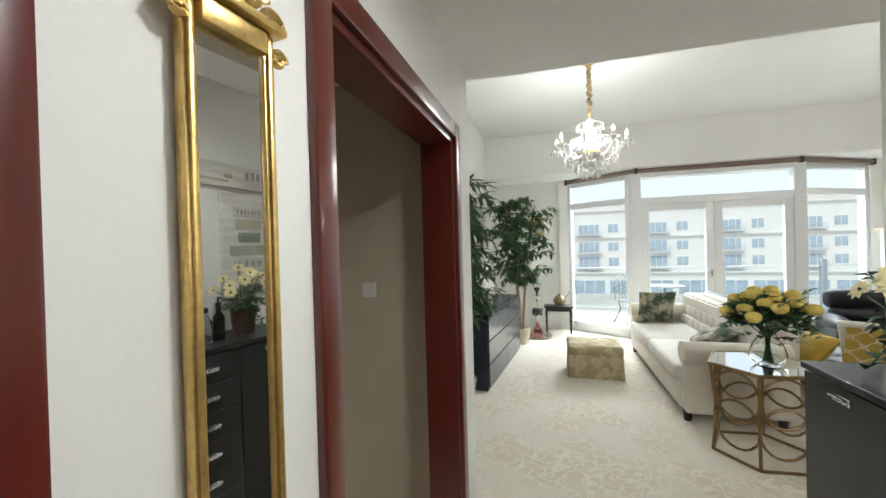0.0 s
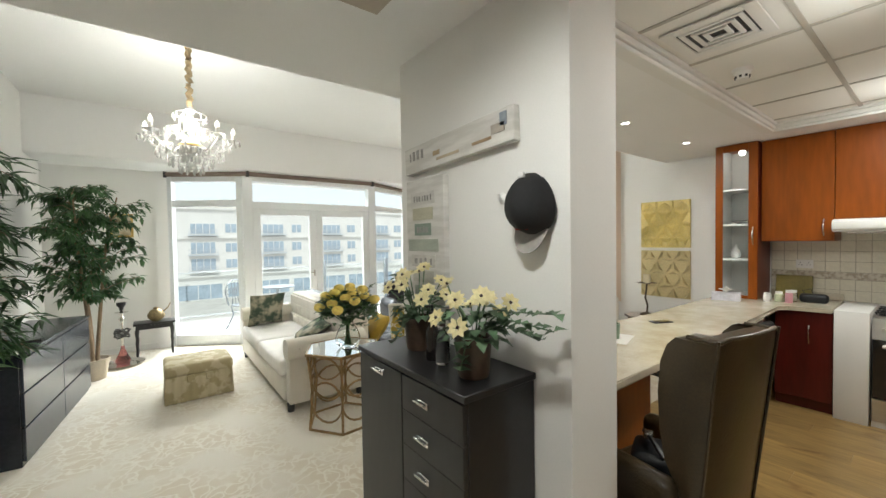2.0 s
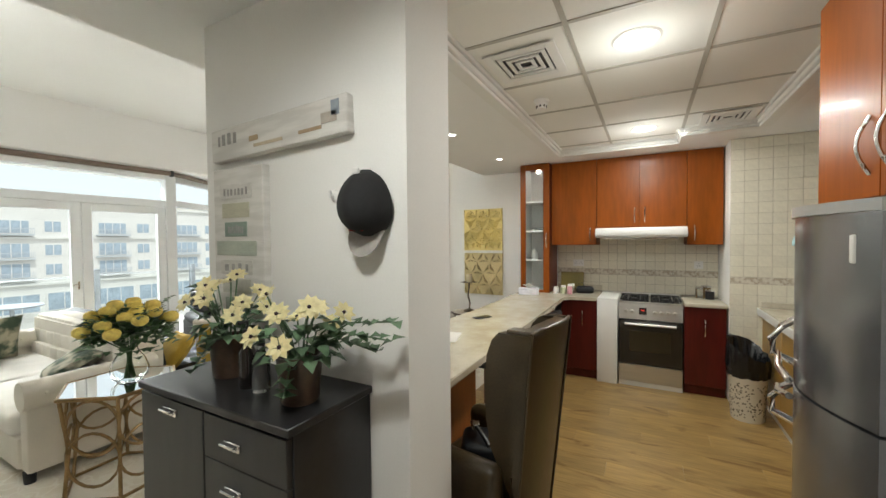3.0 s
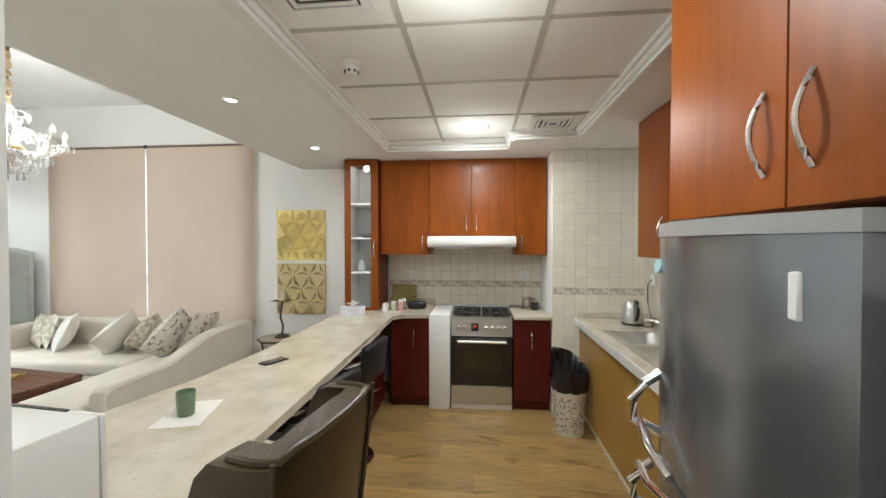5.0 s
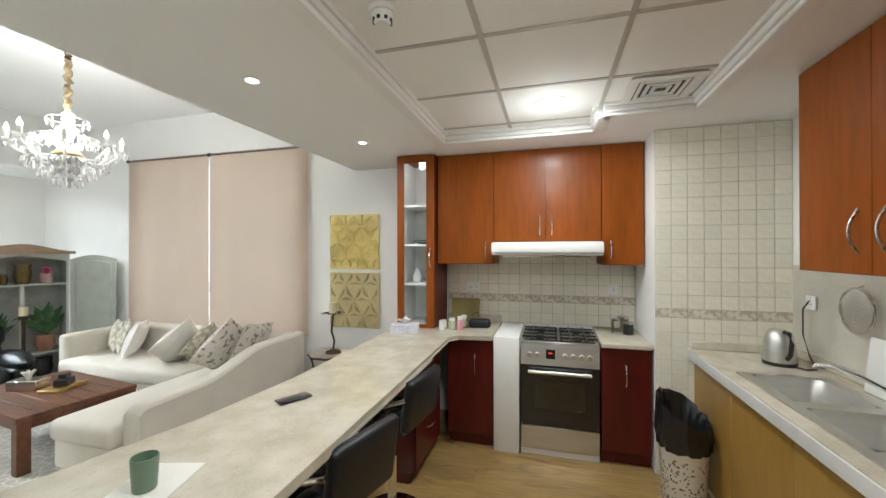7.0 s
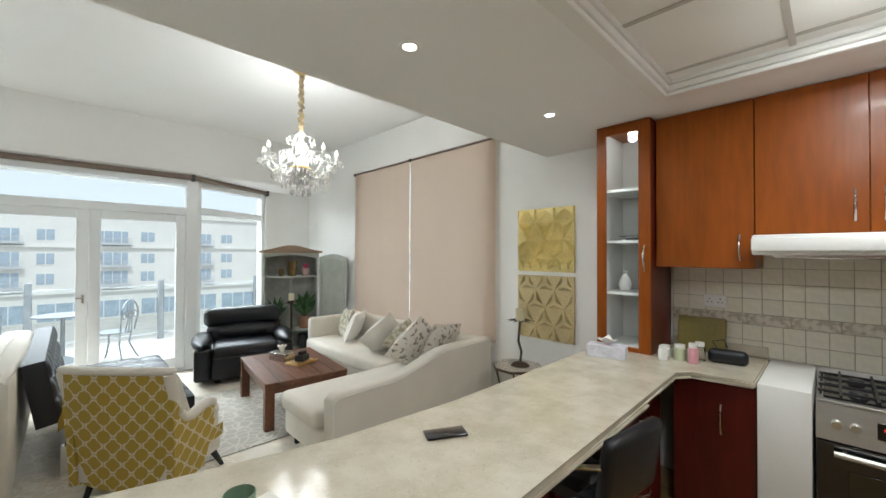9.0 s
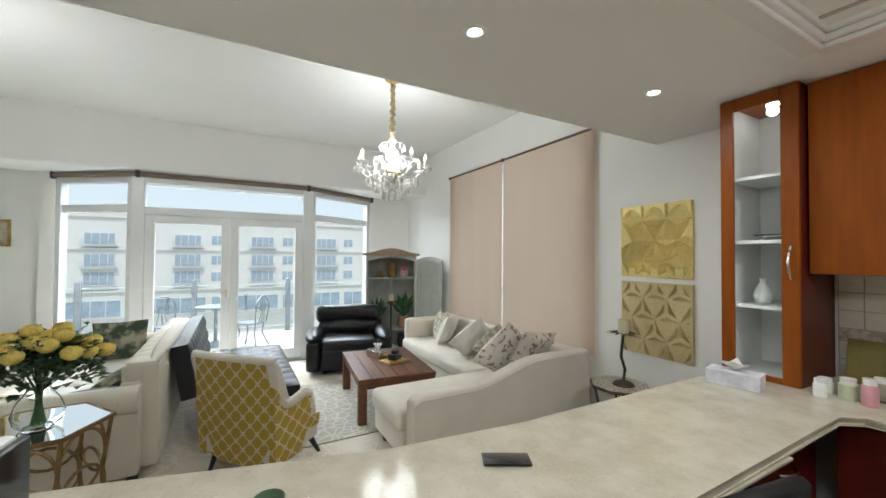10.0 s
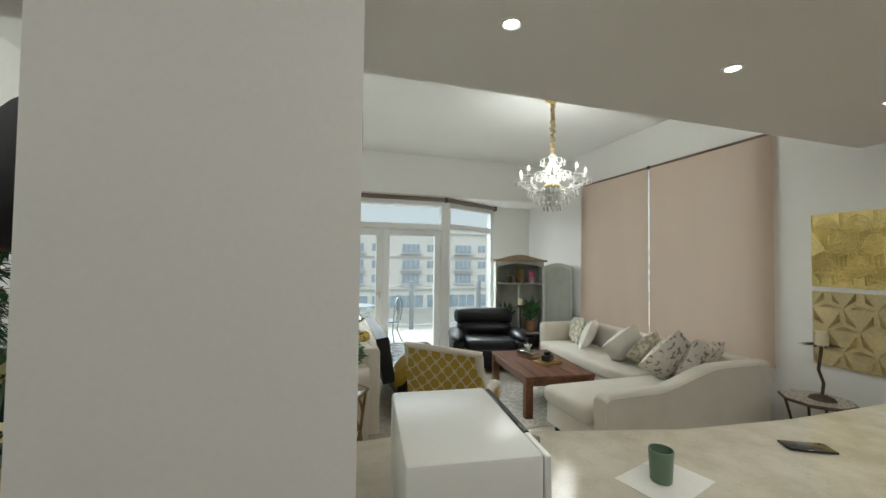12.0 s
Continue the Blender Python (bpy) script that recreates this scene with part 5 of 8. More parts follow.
for s in (-1, 1):
    am = B()
    prof = [(0.13, 0.13), (0.40, 0.13), (0.50, 0.41)] + arm_top[::-1][1:]
    a_ = [am.verts.new((s * (0.335 + 0.03 * z), y, z)) for y, z in prof]
    b_ = [am.verts.new((s * (0.285 + 0.03 * z), y, z)) for y, z in prof]
    am.faces.new(a_), am.faces.new(b_[::-1])
    for i in range(len(prof)):
        am.faces.new((a_[i], b_[i], b_[(i + 1) % len(prof)], a_[(i + 1) % len(prof)]))
    ao = part("armrest", am, TRELLIS, yc)
    part("arm_pad", tube(B(), [(s * (0.31 + 0.03 * z), y, z + 0.006) for y, z in arm_top], 0.036, 10), CREAM, ao)
    part("side_band", box(B(), s * 0.311, 0.38, 0.24, s * 0.322, 0.635, 0.33, 0.004, 1), TRELLIS, yc)
    part("leg", tube(B(), [(s * 0.27, 0.58, 0.15), (s * 0.30, 0.66, 0.0)], 0.024, 8, 0.6), BLACKW, yc)
    part("leg", tube(B(), [(s * 0.25, 0.20, 0.15), (s * 0.26, 0.14, 0.0)], 0.022, 8, 0.6), BLACKW, yc)

# cream tufted sofa, its back towards the dining side
ts = thing("tufted_sofa", pose(0, 0, 0), "cream button-tufted sofa with rolled arms", "sofa")
part("base", box(B(), 2.95, 6.24, 0.08, 3.72, 8.36, 0.30, 0.03), CREAM, ts)
part("seat_cushion", box(B(), 2.93, 6.30, 0.29, 3.60, 7.28, 0.45, 0.05, 3), WHITEF, ts)
part("seat_cushion", box(B(), 2.93, 7.285, 0.29, 3.60, 8.27, 0.45, 0.05, 3), WHITEF, ts)
bk = B()
for i in range(12):
    y = 6.226 + i * 0.1773
    for k in range(3):
        box(bk, 3.56 + k * 0.03, y, 0.42 + k * 0.135, 3.74 + k * 0.03, y + 0.1795, 0.56 + k * 0.135, 0.022, 2)
box(bk, 3.70, 6.22, 0.08, 3.82, 8.358, 0.82, 0.03, 2)
box(bk, 3.60, 6.235, 0.30, 3.71, 8.345, 0.80)
ball(bk, 3.77, 7.29, 0.82, 0.07, 1.07, 0.05, 14)
part("backrest", bk, CREAM, ts)
for y in (6.12, 8.30):
    am = B()
    box(am, 2.97, y, 0.08, 3.72, y + 0.12, 0.56, 0.02)
    moved_c = cyl(B(), 0, 0, 0, 0.76, 0.095, n=20)
    moved(moved_c, Matrix.Translation((2.955, y + 0.05, 0.585)) @ Matrix.Rotation(math.pi / 2, 4, "Y"))
    me_ = bpy.data.meshes.new("tmp")
    moved_c.to_mesh(me_)
    am.from_mesh(me_)
    bpy.data.meshes.remove(me_)
    moved_c.free()
    ao = part("armrest", am, CREAM, ts)
    for k in range(5):
        part("button", ball(B(), 3.06 + k * 0.14, y - 0.043, 0.60, 0.011, n=8), CREAM, ao)
for x in (3.0, 3.68):
    for y in (6.2, 8.32):
        part("leg", cyl(B(), x, y, 0, 0.081, 0.03, 0.035, 12), BLACKW, ts)
cushion(GREENPRINT, "dark botanical cushion on the tufted sofa", pose(3.22, 8.10, 0.66, 15, 0, 10), 0.46, 0.44, group="tufted sofa cushions")
cushion(GREENPRINT, "green leaf cushion on the tufted sofa", pose(3.45, 6.95, 0.54, 60, 0, 80), 0.46, 0.42, group="tufted sofa cushions")
cushion(LEATHER, "black cushion lying on the tufted sofa", pose(3.35, 6.55, 0.52, 78, 0, 10), 0.5, 0.4, 0.14, group="tufted sofa cushions")

# black leather sofa bed, back to back with the tufted sofa
sb = thing("sofa_bed", pose(3.93, 6.62, 0), "black tufted leather sofa bed on chrome legs", "sofa")


def tufted_slab(bm, x0, y0, z0, x1, y1, z1, nx, ny, axis):
    """One padded slab whose face swells between crossing seams; axis: the side that is quilted."""
    n, m_ = nx * 6, ny * 6
    top, low = [], []
    for i in range(n + 1):
        ra, rb = [], []
        for j in range(m_ + 1):
            u, v = i / n, j / m_
            puff = 0.022 * (abs(math.sin(math.pi * nx * u)) * abs(math.sin(math.pi * ny * v))) ** 0.45
            if axis == "z":
                p, q = (x0 + (x1 - x0) * u, y0 + (y1 - y0) * v, z1 - 0.022 + puff), (x0 + (x1 - x0) * u, y0 + (y1 - y0) * v, z0)
            else:
                p, q = (x1 - 0.022 + puff, y0 + (y1 - y0) * v, z1 + (z0 - z1) * u), (x0, y0 + (y1 - y0) * v, z1 + (z0 - z1) * u)
            ra.append(bm.verts.new(p)), rb.append(bm.verts.new(q))
        top.append(ra), low.append(rb)
    for i in range(n):
        for j in range(m_):
            bm.faces.new((top[i][j], top[i + 1][j], top[i + 1][j + 1], top[i][j + 1]))
            bm.faces.new((low[i][j], low[i][j + 1], low[i + 1][j + 1], low[i + 1][j]))
    for i in range(n):
        bm.faces.new((top[i][0], low[i][0], low[i + 1][0], top[i + 1][0])), bm.faces.new((top[i + 1][m_], low[i + 1][m_], low[i][m_], top[i][m_]))
    for j in range(m_):
        bm.faces.new((top[0][j + 1], low[0][j + 1], low[0][j], top[0][j])), bm.faces.new((top[n][j], low[n][j], low[n][j + 1], top[n][j + 1]))
    return bm


st_ = tufted_slab(B(), 0.12, 0, 0.22, 0.90, 1.8, 0.40, 4, 9, "z")
bk = tufted_slab(B(), -0.02, 0, 0.40, 0.12, 1.8, 0.85, 3, 9, "x")
moved(bk, Matrix.Translation((0.1, 0, 0.38)) @ Matrix.Rotation(radians(-10), 4, "Y") @ Matrix.Translation((-0.1, 0, -0.38)))
part("seat", st_, LEATHER, sb)
part("backrest", bk, LEATHER, sb)
for y in (0.05, 1.72):
    lg = B()
    box(lg, 0.1, y - 0.02, 0.0, 0.14, y + 0.02, 0.215)
    box(lg, 0.82, y - 0.02, 0.0, 0.86, y + 0.02, 0.215)
    box(lg, 0.14, y - 0.02, 0.175, 0.82, y + 0.02, 0.215)
    part("leg", lg, CHROME, sb)
cushion(mat("mustard_cloth", (0.42, 0.27, 0.03), 0.85, var=0.12, bump=0.2), "mustard cushion on the sofa bed", pose(4.15, 6.76, 0.50, 40, 0, 88), 0.42, 0.40, group="sofa bed cushions")

# hexagonal mirrored side table
hx = thing("side_table", pose(3.33, 5.74, 0), "hexagonal mirrored side table with looped bronze frame", "table")
R = 0.33
hexp = [(R * math.cos(radians(60 * i + 5)), R * math.sin(radians(60 * i + 5))) for i in range(6)]
part("tabletop", prism(B(), hexp, 0.635, 0.645), MIRROR, hx)
part("rim", tube(B(), [(x * 1.01, y * 1.01, 0.637) for x, y in hexp], 0.013, 8, closed=True), BRONZE, hx)
part("foot_rail", tube(B(), [(x * 0.95, y * 0.95, 0.012) for x, y in hexp], 0.011, 8, closed=True), BRONZE, hx)
for i in range(6):
    (xa, ya), (xb, yb) = hexp[i], hexp[(i + 1) % 6]
    part("leg", tube(B(), [(xa * 0.98, ya * 0.98, 0.635), (xa * 0.86, ya * 0.86, 0.32), (xa * 0.95, ya * 0.95, 0.012)], 0.011, 8), BRONZE, hx)
    mx, my = (xa + xb) / 2 * 0.9, (ya + yb) / 2 * 0.9
    tx, ty = (xb - xa) / R, (yb - ya) / R
    for zc, rr in ((0.45, 0.15), (0.25, 0.15)):
        part("loop", tube(B(), [(mx + tx * rr * math.cos(a), my + ty * rr * math.cos(a), zc + rr * 1.1 * math.sin(a)) for a in [2 * math.pi * k / 20 for k in range(20)]], 0.009, 6, closed=True), BRONZE, hx)

# ottoman with a gathered skirt
ot = thing("ottoman", pose(2.36, 7.30, 0), "square gold damask ottoman with a pleated skirt", "ottoman")
part("top", box(B(), -0.295, -0.25, 0.255, 0.295, 0.25, 0.375, 0.035, 3), OTTO, ot)
sk_ = B()
n_ = 96
ring = lambda f, z: [((0.285 + f * 0.008 * math.sin(k * 2.1)) * max(-1, min(1, 1.42 * math.cos(2 * math.pi * k / n_))), (0.24 + f * 0.008 * math.sin(k * 2.1)) * max(-1, min(1, 1.42 * math.sin(2 * math.pi * k / n_))), z) for k in range(n_)]
r1, r2 = [sk_.verts.new(p) for p in ring(0.2, 0.27)], [sk_.verts.new((p[0] * 1.03, p[1] * 1.03, p[2])) for p in ring(1.0, 0.01)]
for k in range(n_):
    sk_.faces.new((r1[k], r1[(k + 1) % n_], r2[(k + 1) % n_], r2[k]))
sk_.faces.new(r2[::-1])
part("skirt", sk_, OTTO, ot)
for x in (-0.08, 0.08):
    part("tab", box(B(), x - 0.03, -0.262, 0.2, x + 0.03, -0.251, 0.27, 0.003, 1), OTTO, ot)

# dresser
ds = thing("dresser", pose(1.13, 7.33, 0, 0, 0, -6), "low black dresser with long drawers", "dresser")
# black veneer with the bluish light on it mixed into its colour
BLUELIT = mat("black_veneer_blue_lit", (0.026, 0.033, 0.048), 0.26, var=0.2, scale=4, fine=40, stretch=(1, 0.2, 1), coat=0.2)
part("body", box(B(), -0.24, -0.84, 0.0, 0.20, 0.84, 0.78, 0.003, 1), BLUELIT, ds)
part("top", box(B(), -0.245, -0.85, 0.781, 0.225, 0.85, 0.81, 0.004, 1), BLUELIT, ds)
for k in range(3):
    for s in (-1, 1):
        part("drawer", box(B(), 0.201, min(0, s * 0.84) + 0.004, 0.04 + k * 0.247, 0.221, max(0, s * 0.84) - 0.004, 0.275 + k * 0.247, 0.003, 1), BLUELIT, ds)

# chest in the hall
ch = thing("hall_chest", pose(2.93, 3.785, 0), "narrow black-brown chest with drawers and chrome cup handles", "cabinet")
part("body", box(B(), -0.145, -0.365, 0.0, 0.165, 0.365, 1.075, 0.002, 1), BLACKW, ch)
part("top", box(B(), -0.17, -0.375, 1.076, 0.165, 0.375, 1.10, 0.003, 1), BLACKW, ch)


def cup(bm, y, z):
    box(bm, -0.176, y - 0.035, z - 0.012, -0.1655, y + 0.035, z + 0.012, 0.003, 1)
    box(bm, -0.192, y - 0.03, z + 0.004, -0.176, y + 0.03, z + 0.012, 0.002, 1)
    for s in (-0.02, 0.0, 0.02):
        ball(bm, -0.178, y + s, z - 0.003, 0.005, n=8)
    return bm


dr = part("door", box(B(), -0.165, 0.003, 0.03, -0.146, 0.363, 1.07, 0.002, 1), BLACKW, ch)
part("handle", cup(B(), 0.17, 1.036), CHROME, dr, "chrome cup handle")
for k in range(8):
    z0, z1 = 1.07 - (k + 1) * 0.1325, 1.068 - k * 0.1325
    dr = part("drawer", box(B(), -0.165, -0.363, z0, -0.146, -0.003, z1, 0.002, 1), BLACKW, ch)
    part("handle", cup(B(), -0.148, (z0 + z1) / 2), CHROME, dr, "chrome cup handle")

# gilt mirror in the hall
gm = thing("wall_mirror", pose(HX + 0.011, 2.941, 0, 0, 0, -6), "tall narrow mirror in a carved gilt frame", "mirror")
mw, mz0, mz1 = 0.071, 0.30, 1.868
for y0_, y1_ in ((-mw, -mw + 0.018), (mw - 0.018, mw)):
    part("frame_side", box(box(B(), 0.001, y0_, mz0, 0.022, y1_, mz1, 0.005), 0.022, y0_ + 0.004, mz0, 0.028, y1_ - 0.004, mz1, 0.004), GOLD, gm)
part("frame_top", box(B(), 0.002, -mw + 0.0185, mz1 - 0.035, 0.034, mw - 0.0185, mz1, 0.005), GOLD, gm)
part("frame_bottom", box(B(), 0.002, -mw + 0.0185, mz0, 0.034, mw - 0.0185, mz0 + 0.035, 0.005), GOLD, gm)
part("mirror_glass", box(B(), 0.012, -mw + 0.016, mz0 + 0.03, 0.016, mw - 0.016, mz1 - 0.03), MIRROR, gm)
crest = B()
for s in (-1, 1):
    for cx, cz, rr, n0 in ((0.066, 0.0, 0.022, 8), (0.034, 0.028, 0.024, 8), (0.078, -0.05, 0.014, 6)):
        pts_ = [(0.025, s * (cx + (rr * (1 - k / 22)) * math.cos(k * 0.55)), mz1 + 0.02 + cz + (rr * (1 - k / 22)) * math.sin(k * 0.55)) for k in range(18)]
        tube(crest, pts_, 0.007, 6, 0.6)
for k in range(7):
    a = math.pi * (k + 0.5) / 7
    ball(crest, 0.026, 0.035 * math.cos(a), mz1 + 0.05 + 0.05 * math.sin(a), 0.013, 0.011, 0.02, 8)
ball(crest, 0.03, 0, mz1 + 0.055, 0.02, 0.02, 0.026, 10)
box(crest, 0.003, -mw - 0.01, mz1 + 0.001, 0.045, mw + 0.01, mz1 + 0.016, 0.005)
part("crest", crest, GOLD, gm, "carved gilt scroll crest")

# blinds over the side window
for i, (ya, yb) in enumerate(((5.28, 6.665), (6.68, 8.0))):
    t = thing("window_blind", pose(RW - 0.03, 0, 0), "taupe fabric blind drawn down over the window", "blind", "side window blinds")
    bl = B()
    n_ = 40
    cols = []
    for k in range(n_ + 1):
        y = ya + (yb - ya) * k / n_
        cols.append((bl.verts.new((-0.014 - 0.009 * math.sin(k * 0.55) - 0.006 * math.sin(k * 0.23), y, 0.68)), bl.verts.new((-0.012, y, 2.79))))
    for p, q in zip(cols, cols[1:]):
        bl.faces.new((p[0], q[0], q[1], p[1]))
    r_ = bmesh.ops.solidify(bl, geom=list(bl.faces), thickness=0.002)
    part("fabric", bl, BLIND, t)
    part("rod", tube(B(), [(-0.012, ya - 0.01, 2.80), (-0.012, yb + 0.01, 2.80)], 0.014, 10), RAIL, t)
    part("bottom_bar", box(B(), -0.022, ya, 0.665, -0.002, yb, 0.69, 0.003, 1), BLIND, t)
    for y in (ya - 0.012, yb + 0.012):
        part("finial", ball(B(), -0.012, y, 2.80, 0.024, n=10), BLACKM, t)
w2t = tagged(thing("window_2", pose(RW, 0, 0), "white framed side window behind the blinds", "window"), kind="structure")
part("frame", box(box(B(), 0.06, 5.33, 0.62, 0.12, 5.41, 2.82), 0.06, 7.87, 0.62, 0.12, 7.95, 2.82), PVC, w2t)
part("pane", box(B(), 0.08, 5.41, 0.62, 0.086, 7.87, 2.82), WINGLASS, w2t).visible_shadow = False


def relief_panel(z0, z1, every, material, label):
    """Metal panel of rhombic facets that meet in six-pointed stars; ribs on every so many of them."""
    t = thing("wall_panel", pose(RW, 4.72, (z0 + z1) / 2), label, "wall art", "gold panels")
    part("backing", box(B(), -0.016, -0.295, -0.298, -0.001, 0.295, 0.298, 0.002, 1), material, t)
    fc, rb = B(), B()
    sp_ = 0.197
    hi, lo = -0.028, -0.018

    def pt(p, x):
        return (x, max(-0.294, min(0.294, p.x)), max(-0.297, min(0.297, p.y)))

    for r in range(-3, 4):
        for c in range(-4, 5):
            o = Vector(((c + 0.5 * (r % 2)) * sp_, r * sp_ * math.sqrt(3) / 2))
            for k in range(3):
                u = Vector((math.cos(k * math.pi / 3), math.sin(k * math.pi / 3)))
                v = Vector((-u.y, u.x)) * (sp_ / (2 * math.sqrt(3)))
                e, m_ = o + u * sp_, o + u * sp_ / 2
                if max(abs(m_.x), abs(m_.y)) > 0.34:
                    continue
                a_, b_, c_, d_ = fc.verts.new(pt(o, lo)), fc.verts.new(pt(m_ - v, lo - 0.004)), fc.verts.new(pt(e, lo)), fc.verts.new(pt(m_ + v, hi + 0.006))
                fc.faces.new((a_, b_, c_)), fc.faces.new((a_, c_, d_))
            for k in range(3) if every == 1 else (0, 2, 4):
                u = Vector((math.cos(k * math.pi / 3), math.sin(k * math.pi / 3))) * sp_
                v = Vector((-u.y, u.x)) * ((0.62 if every > 1 else 1.0) / (2 * math.sqrt(3)))
                e = o + u * (0.8 if every > 1 else 1.0)
                for side_ in ((1, -1) if every == 1 else (1,)):
                    tip = o + u * 0.5 + v * side_
                    for q in range(6):
                        f0, f1 = (q + 0.15) / 6.2, (q + 0.7) / 6.2
                        cor = [o.lerp(e, f0), o.lerp(e, f1), tip.lerp(e, f1), tip.lerp(e, f0)]
                        if max(max(abs(p.x), abs(p.y)) for p in cor) > 0.294:
                            continue
                        base = [rb.verts.new(pt(p, lo + 0.002)) for p in cor]
                        up = [rb.verts.new(pt((cor[0] + cor[1]) / 2, lo - 0.006)), rb.verts.new(pt((cor[2] + cor[3]) / 2, lo - 0.016))]
                        rb.faces.new((base[0], up[0], up[1], base[3])), rb.faces.new((base[1], base[2], up[1], up[0]))
                        rb.faces.new((base[0], base[1], up[0])), rb.faces.new((base[3], up[1], base[2]))
    part("facet_field", fc, material, t)
    part("rib_field", rb, material, t)


relief_panel(1.42, 2.02, 1, GOLDP, "square bright gold relief panel of ribbed stars")
# lower panel in a darker, greyer gold than the upper
relief_panel(0.785, 1.385, 2, mat("greyer_gold_panel", (0.66, 0.55, 0.30), 0.38, 0.4, var=0.16, scale=3, fine=60), "square greyer gold relief panel of three-bladed shapes")

# ---- lamps that the place has, and some added ----
def led_panel(x, y):
    t = thing("ceiling_light", pose(x, y, ZT), "round white recessed ceiling light, lit", "ceiling light", "kitchen ceiling lights")
    part("trim", lathe(B(), [(0.085, -0.002), (0.105, -0.008), (0.115, -0.002), (0.115, 0.0)], 32), TRIMW, t)
    part("diffuser", cyl(B(), 0, 0, -0.006, -0.001, 0.085, n=32), LED, t)
    lamp("ceiling_light_glow", "AREA", pose(x, y, ZT - 0.02), 9, (1.0, 0.985, 0.94), 0.18).data.shape = "DISK"
    # added point lamp below the panel, brightens the ceiling round it
    lamp("ceiling_fill_lamp", "POINT", pose(x, y, ZT - 0.24), 2.6, (1.0, 0.985, 0.94), 0.1)


led_panel(4.26, 2.67)
led_panel(6.03, 2.65)


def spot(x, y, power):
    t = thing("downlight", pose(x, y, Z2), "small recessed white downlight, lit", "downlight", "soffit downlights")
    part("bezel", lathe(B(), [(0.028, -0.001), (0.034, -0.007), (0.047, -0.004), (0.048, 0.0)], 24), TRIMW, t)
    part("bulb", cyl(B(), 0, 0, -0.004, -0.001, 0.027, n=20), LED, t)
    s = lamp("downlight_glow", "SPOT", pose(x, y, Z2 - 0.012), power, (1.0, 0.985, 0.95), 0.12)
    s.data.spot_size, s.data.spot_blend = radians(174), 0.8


# the three near x 2.3 are unseen, added to light the hall
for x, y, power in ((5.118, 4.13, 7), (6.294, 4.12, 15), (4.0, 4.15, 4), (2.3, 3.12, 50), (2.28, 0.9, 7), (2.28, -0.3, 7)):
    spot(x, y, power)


def vent(x, y, w):
    t = thing("air_vent", pose(x, y, ZT - 0.002), "white square four-way ceiling air vent", "vent", "ceiling vents")
    part("backing", box(B(), -w + 0.03, -w + 0.03, -0.003, w - 0.03, w - 0.03, -0.001), BLACKM, t)
    for k, f in enumerate((1.0, 0.68, 0.47, 0.27)):
        fr_ = B()
        o, i = w * f, w * f - (0.05 if k == 0 else 0.02)
        for s in (-1, 1):
            box(fr_, -o, min(s * o, s * i), -0.014, o, max(s * o, s * i), -0.004, 0.002, 1)
            box(fr_, min(s * o, s * i), -i, -0.0135, max(s * o, s * i), i, -0.0045, 0.002, 1)
        part("slat" if k else "frame", fr_, TRIMW, t)


vent(4.24, 3.22, 0.19)
vent(5.96, 2.05, 0.185)
sd = thing("smoke_detector", pose(4.87, 3.29, ZT), "white round smoke detector", "smoke detector")
part("base", lathe(B(), [(0.0, -0.02), (0.052, -0.018), (0.055, 0.0)], 24), TRIMW, sd)
part("head", lathe(B(), [(0.0, -0.062), (0.03, -0.06), (0.034, -0.045), (0.045, -0.02)], 24), TRIMW, sd)
for k in range(8):
    a = k * math.pi / 4
    part("slot", moved(box(B(), 0.033, -0.006, -0.052, 0.039, 0.006, -0.04), Matrix.Rotation(a, 4, "Z")), BLACKM, sd)


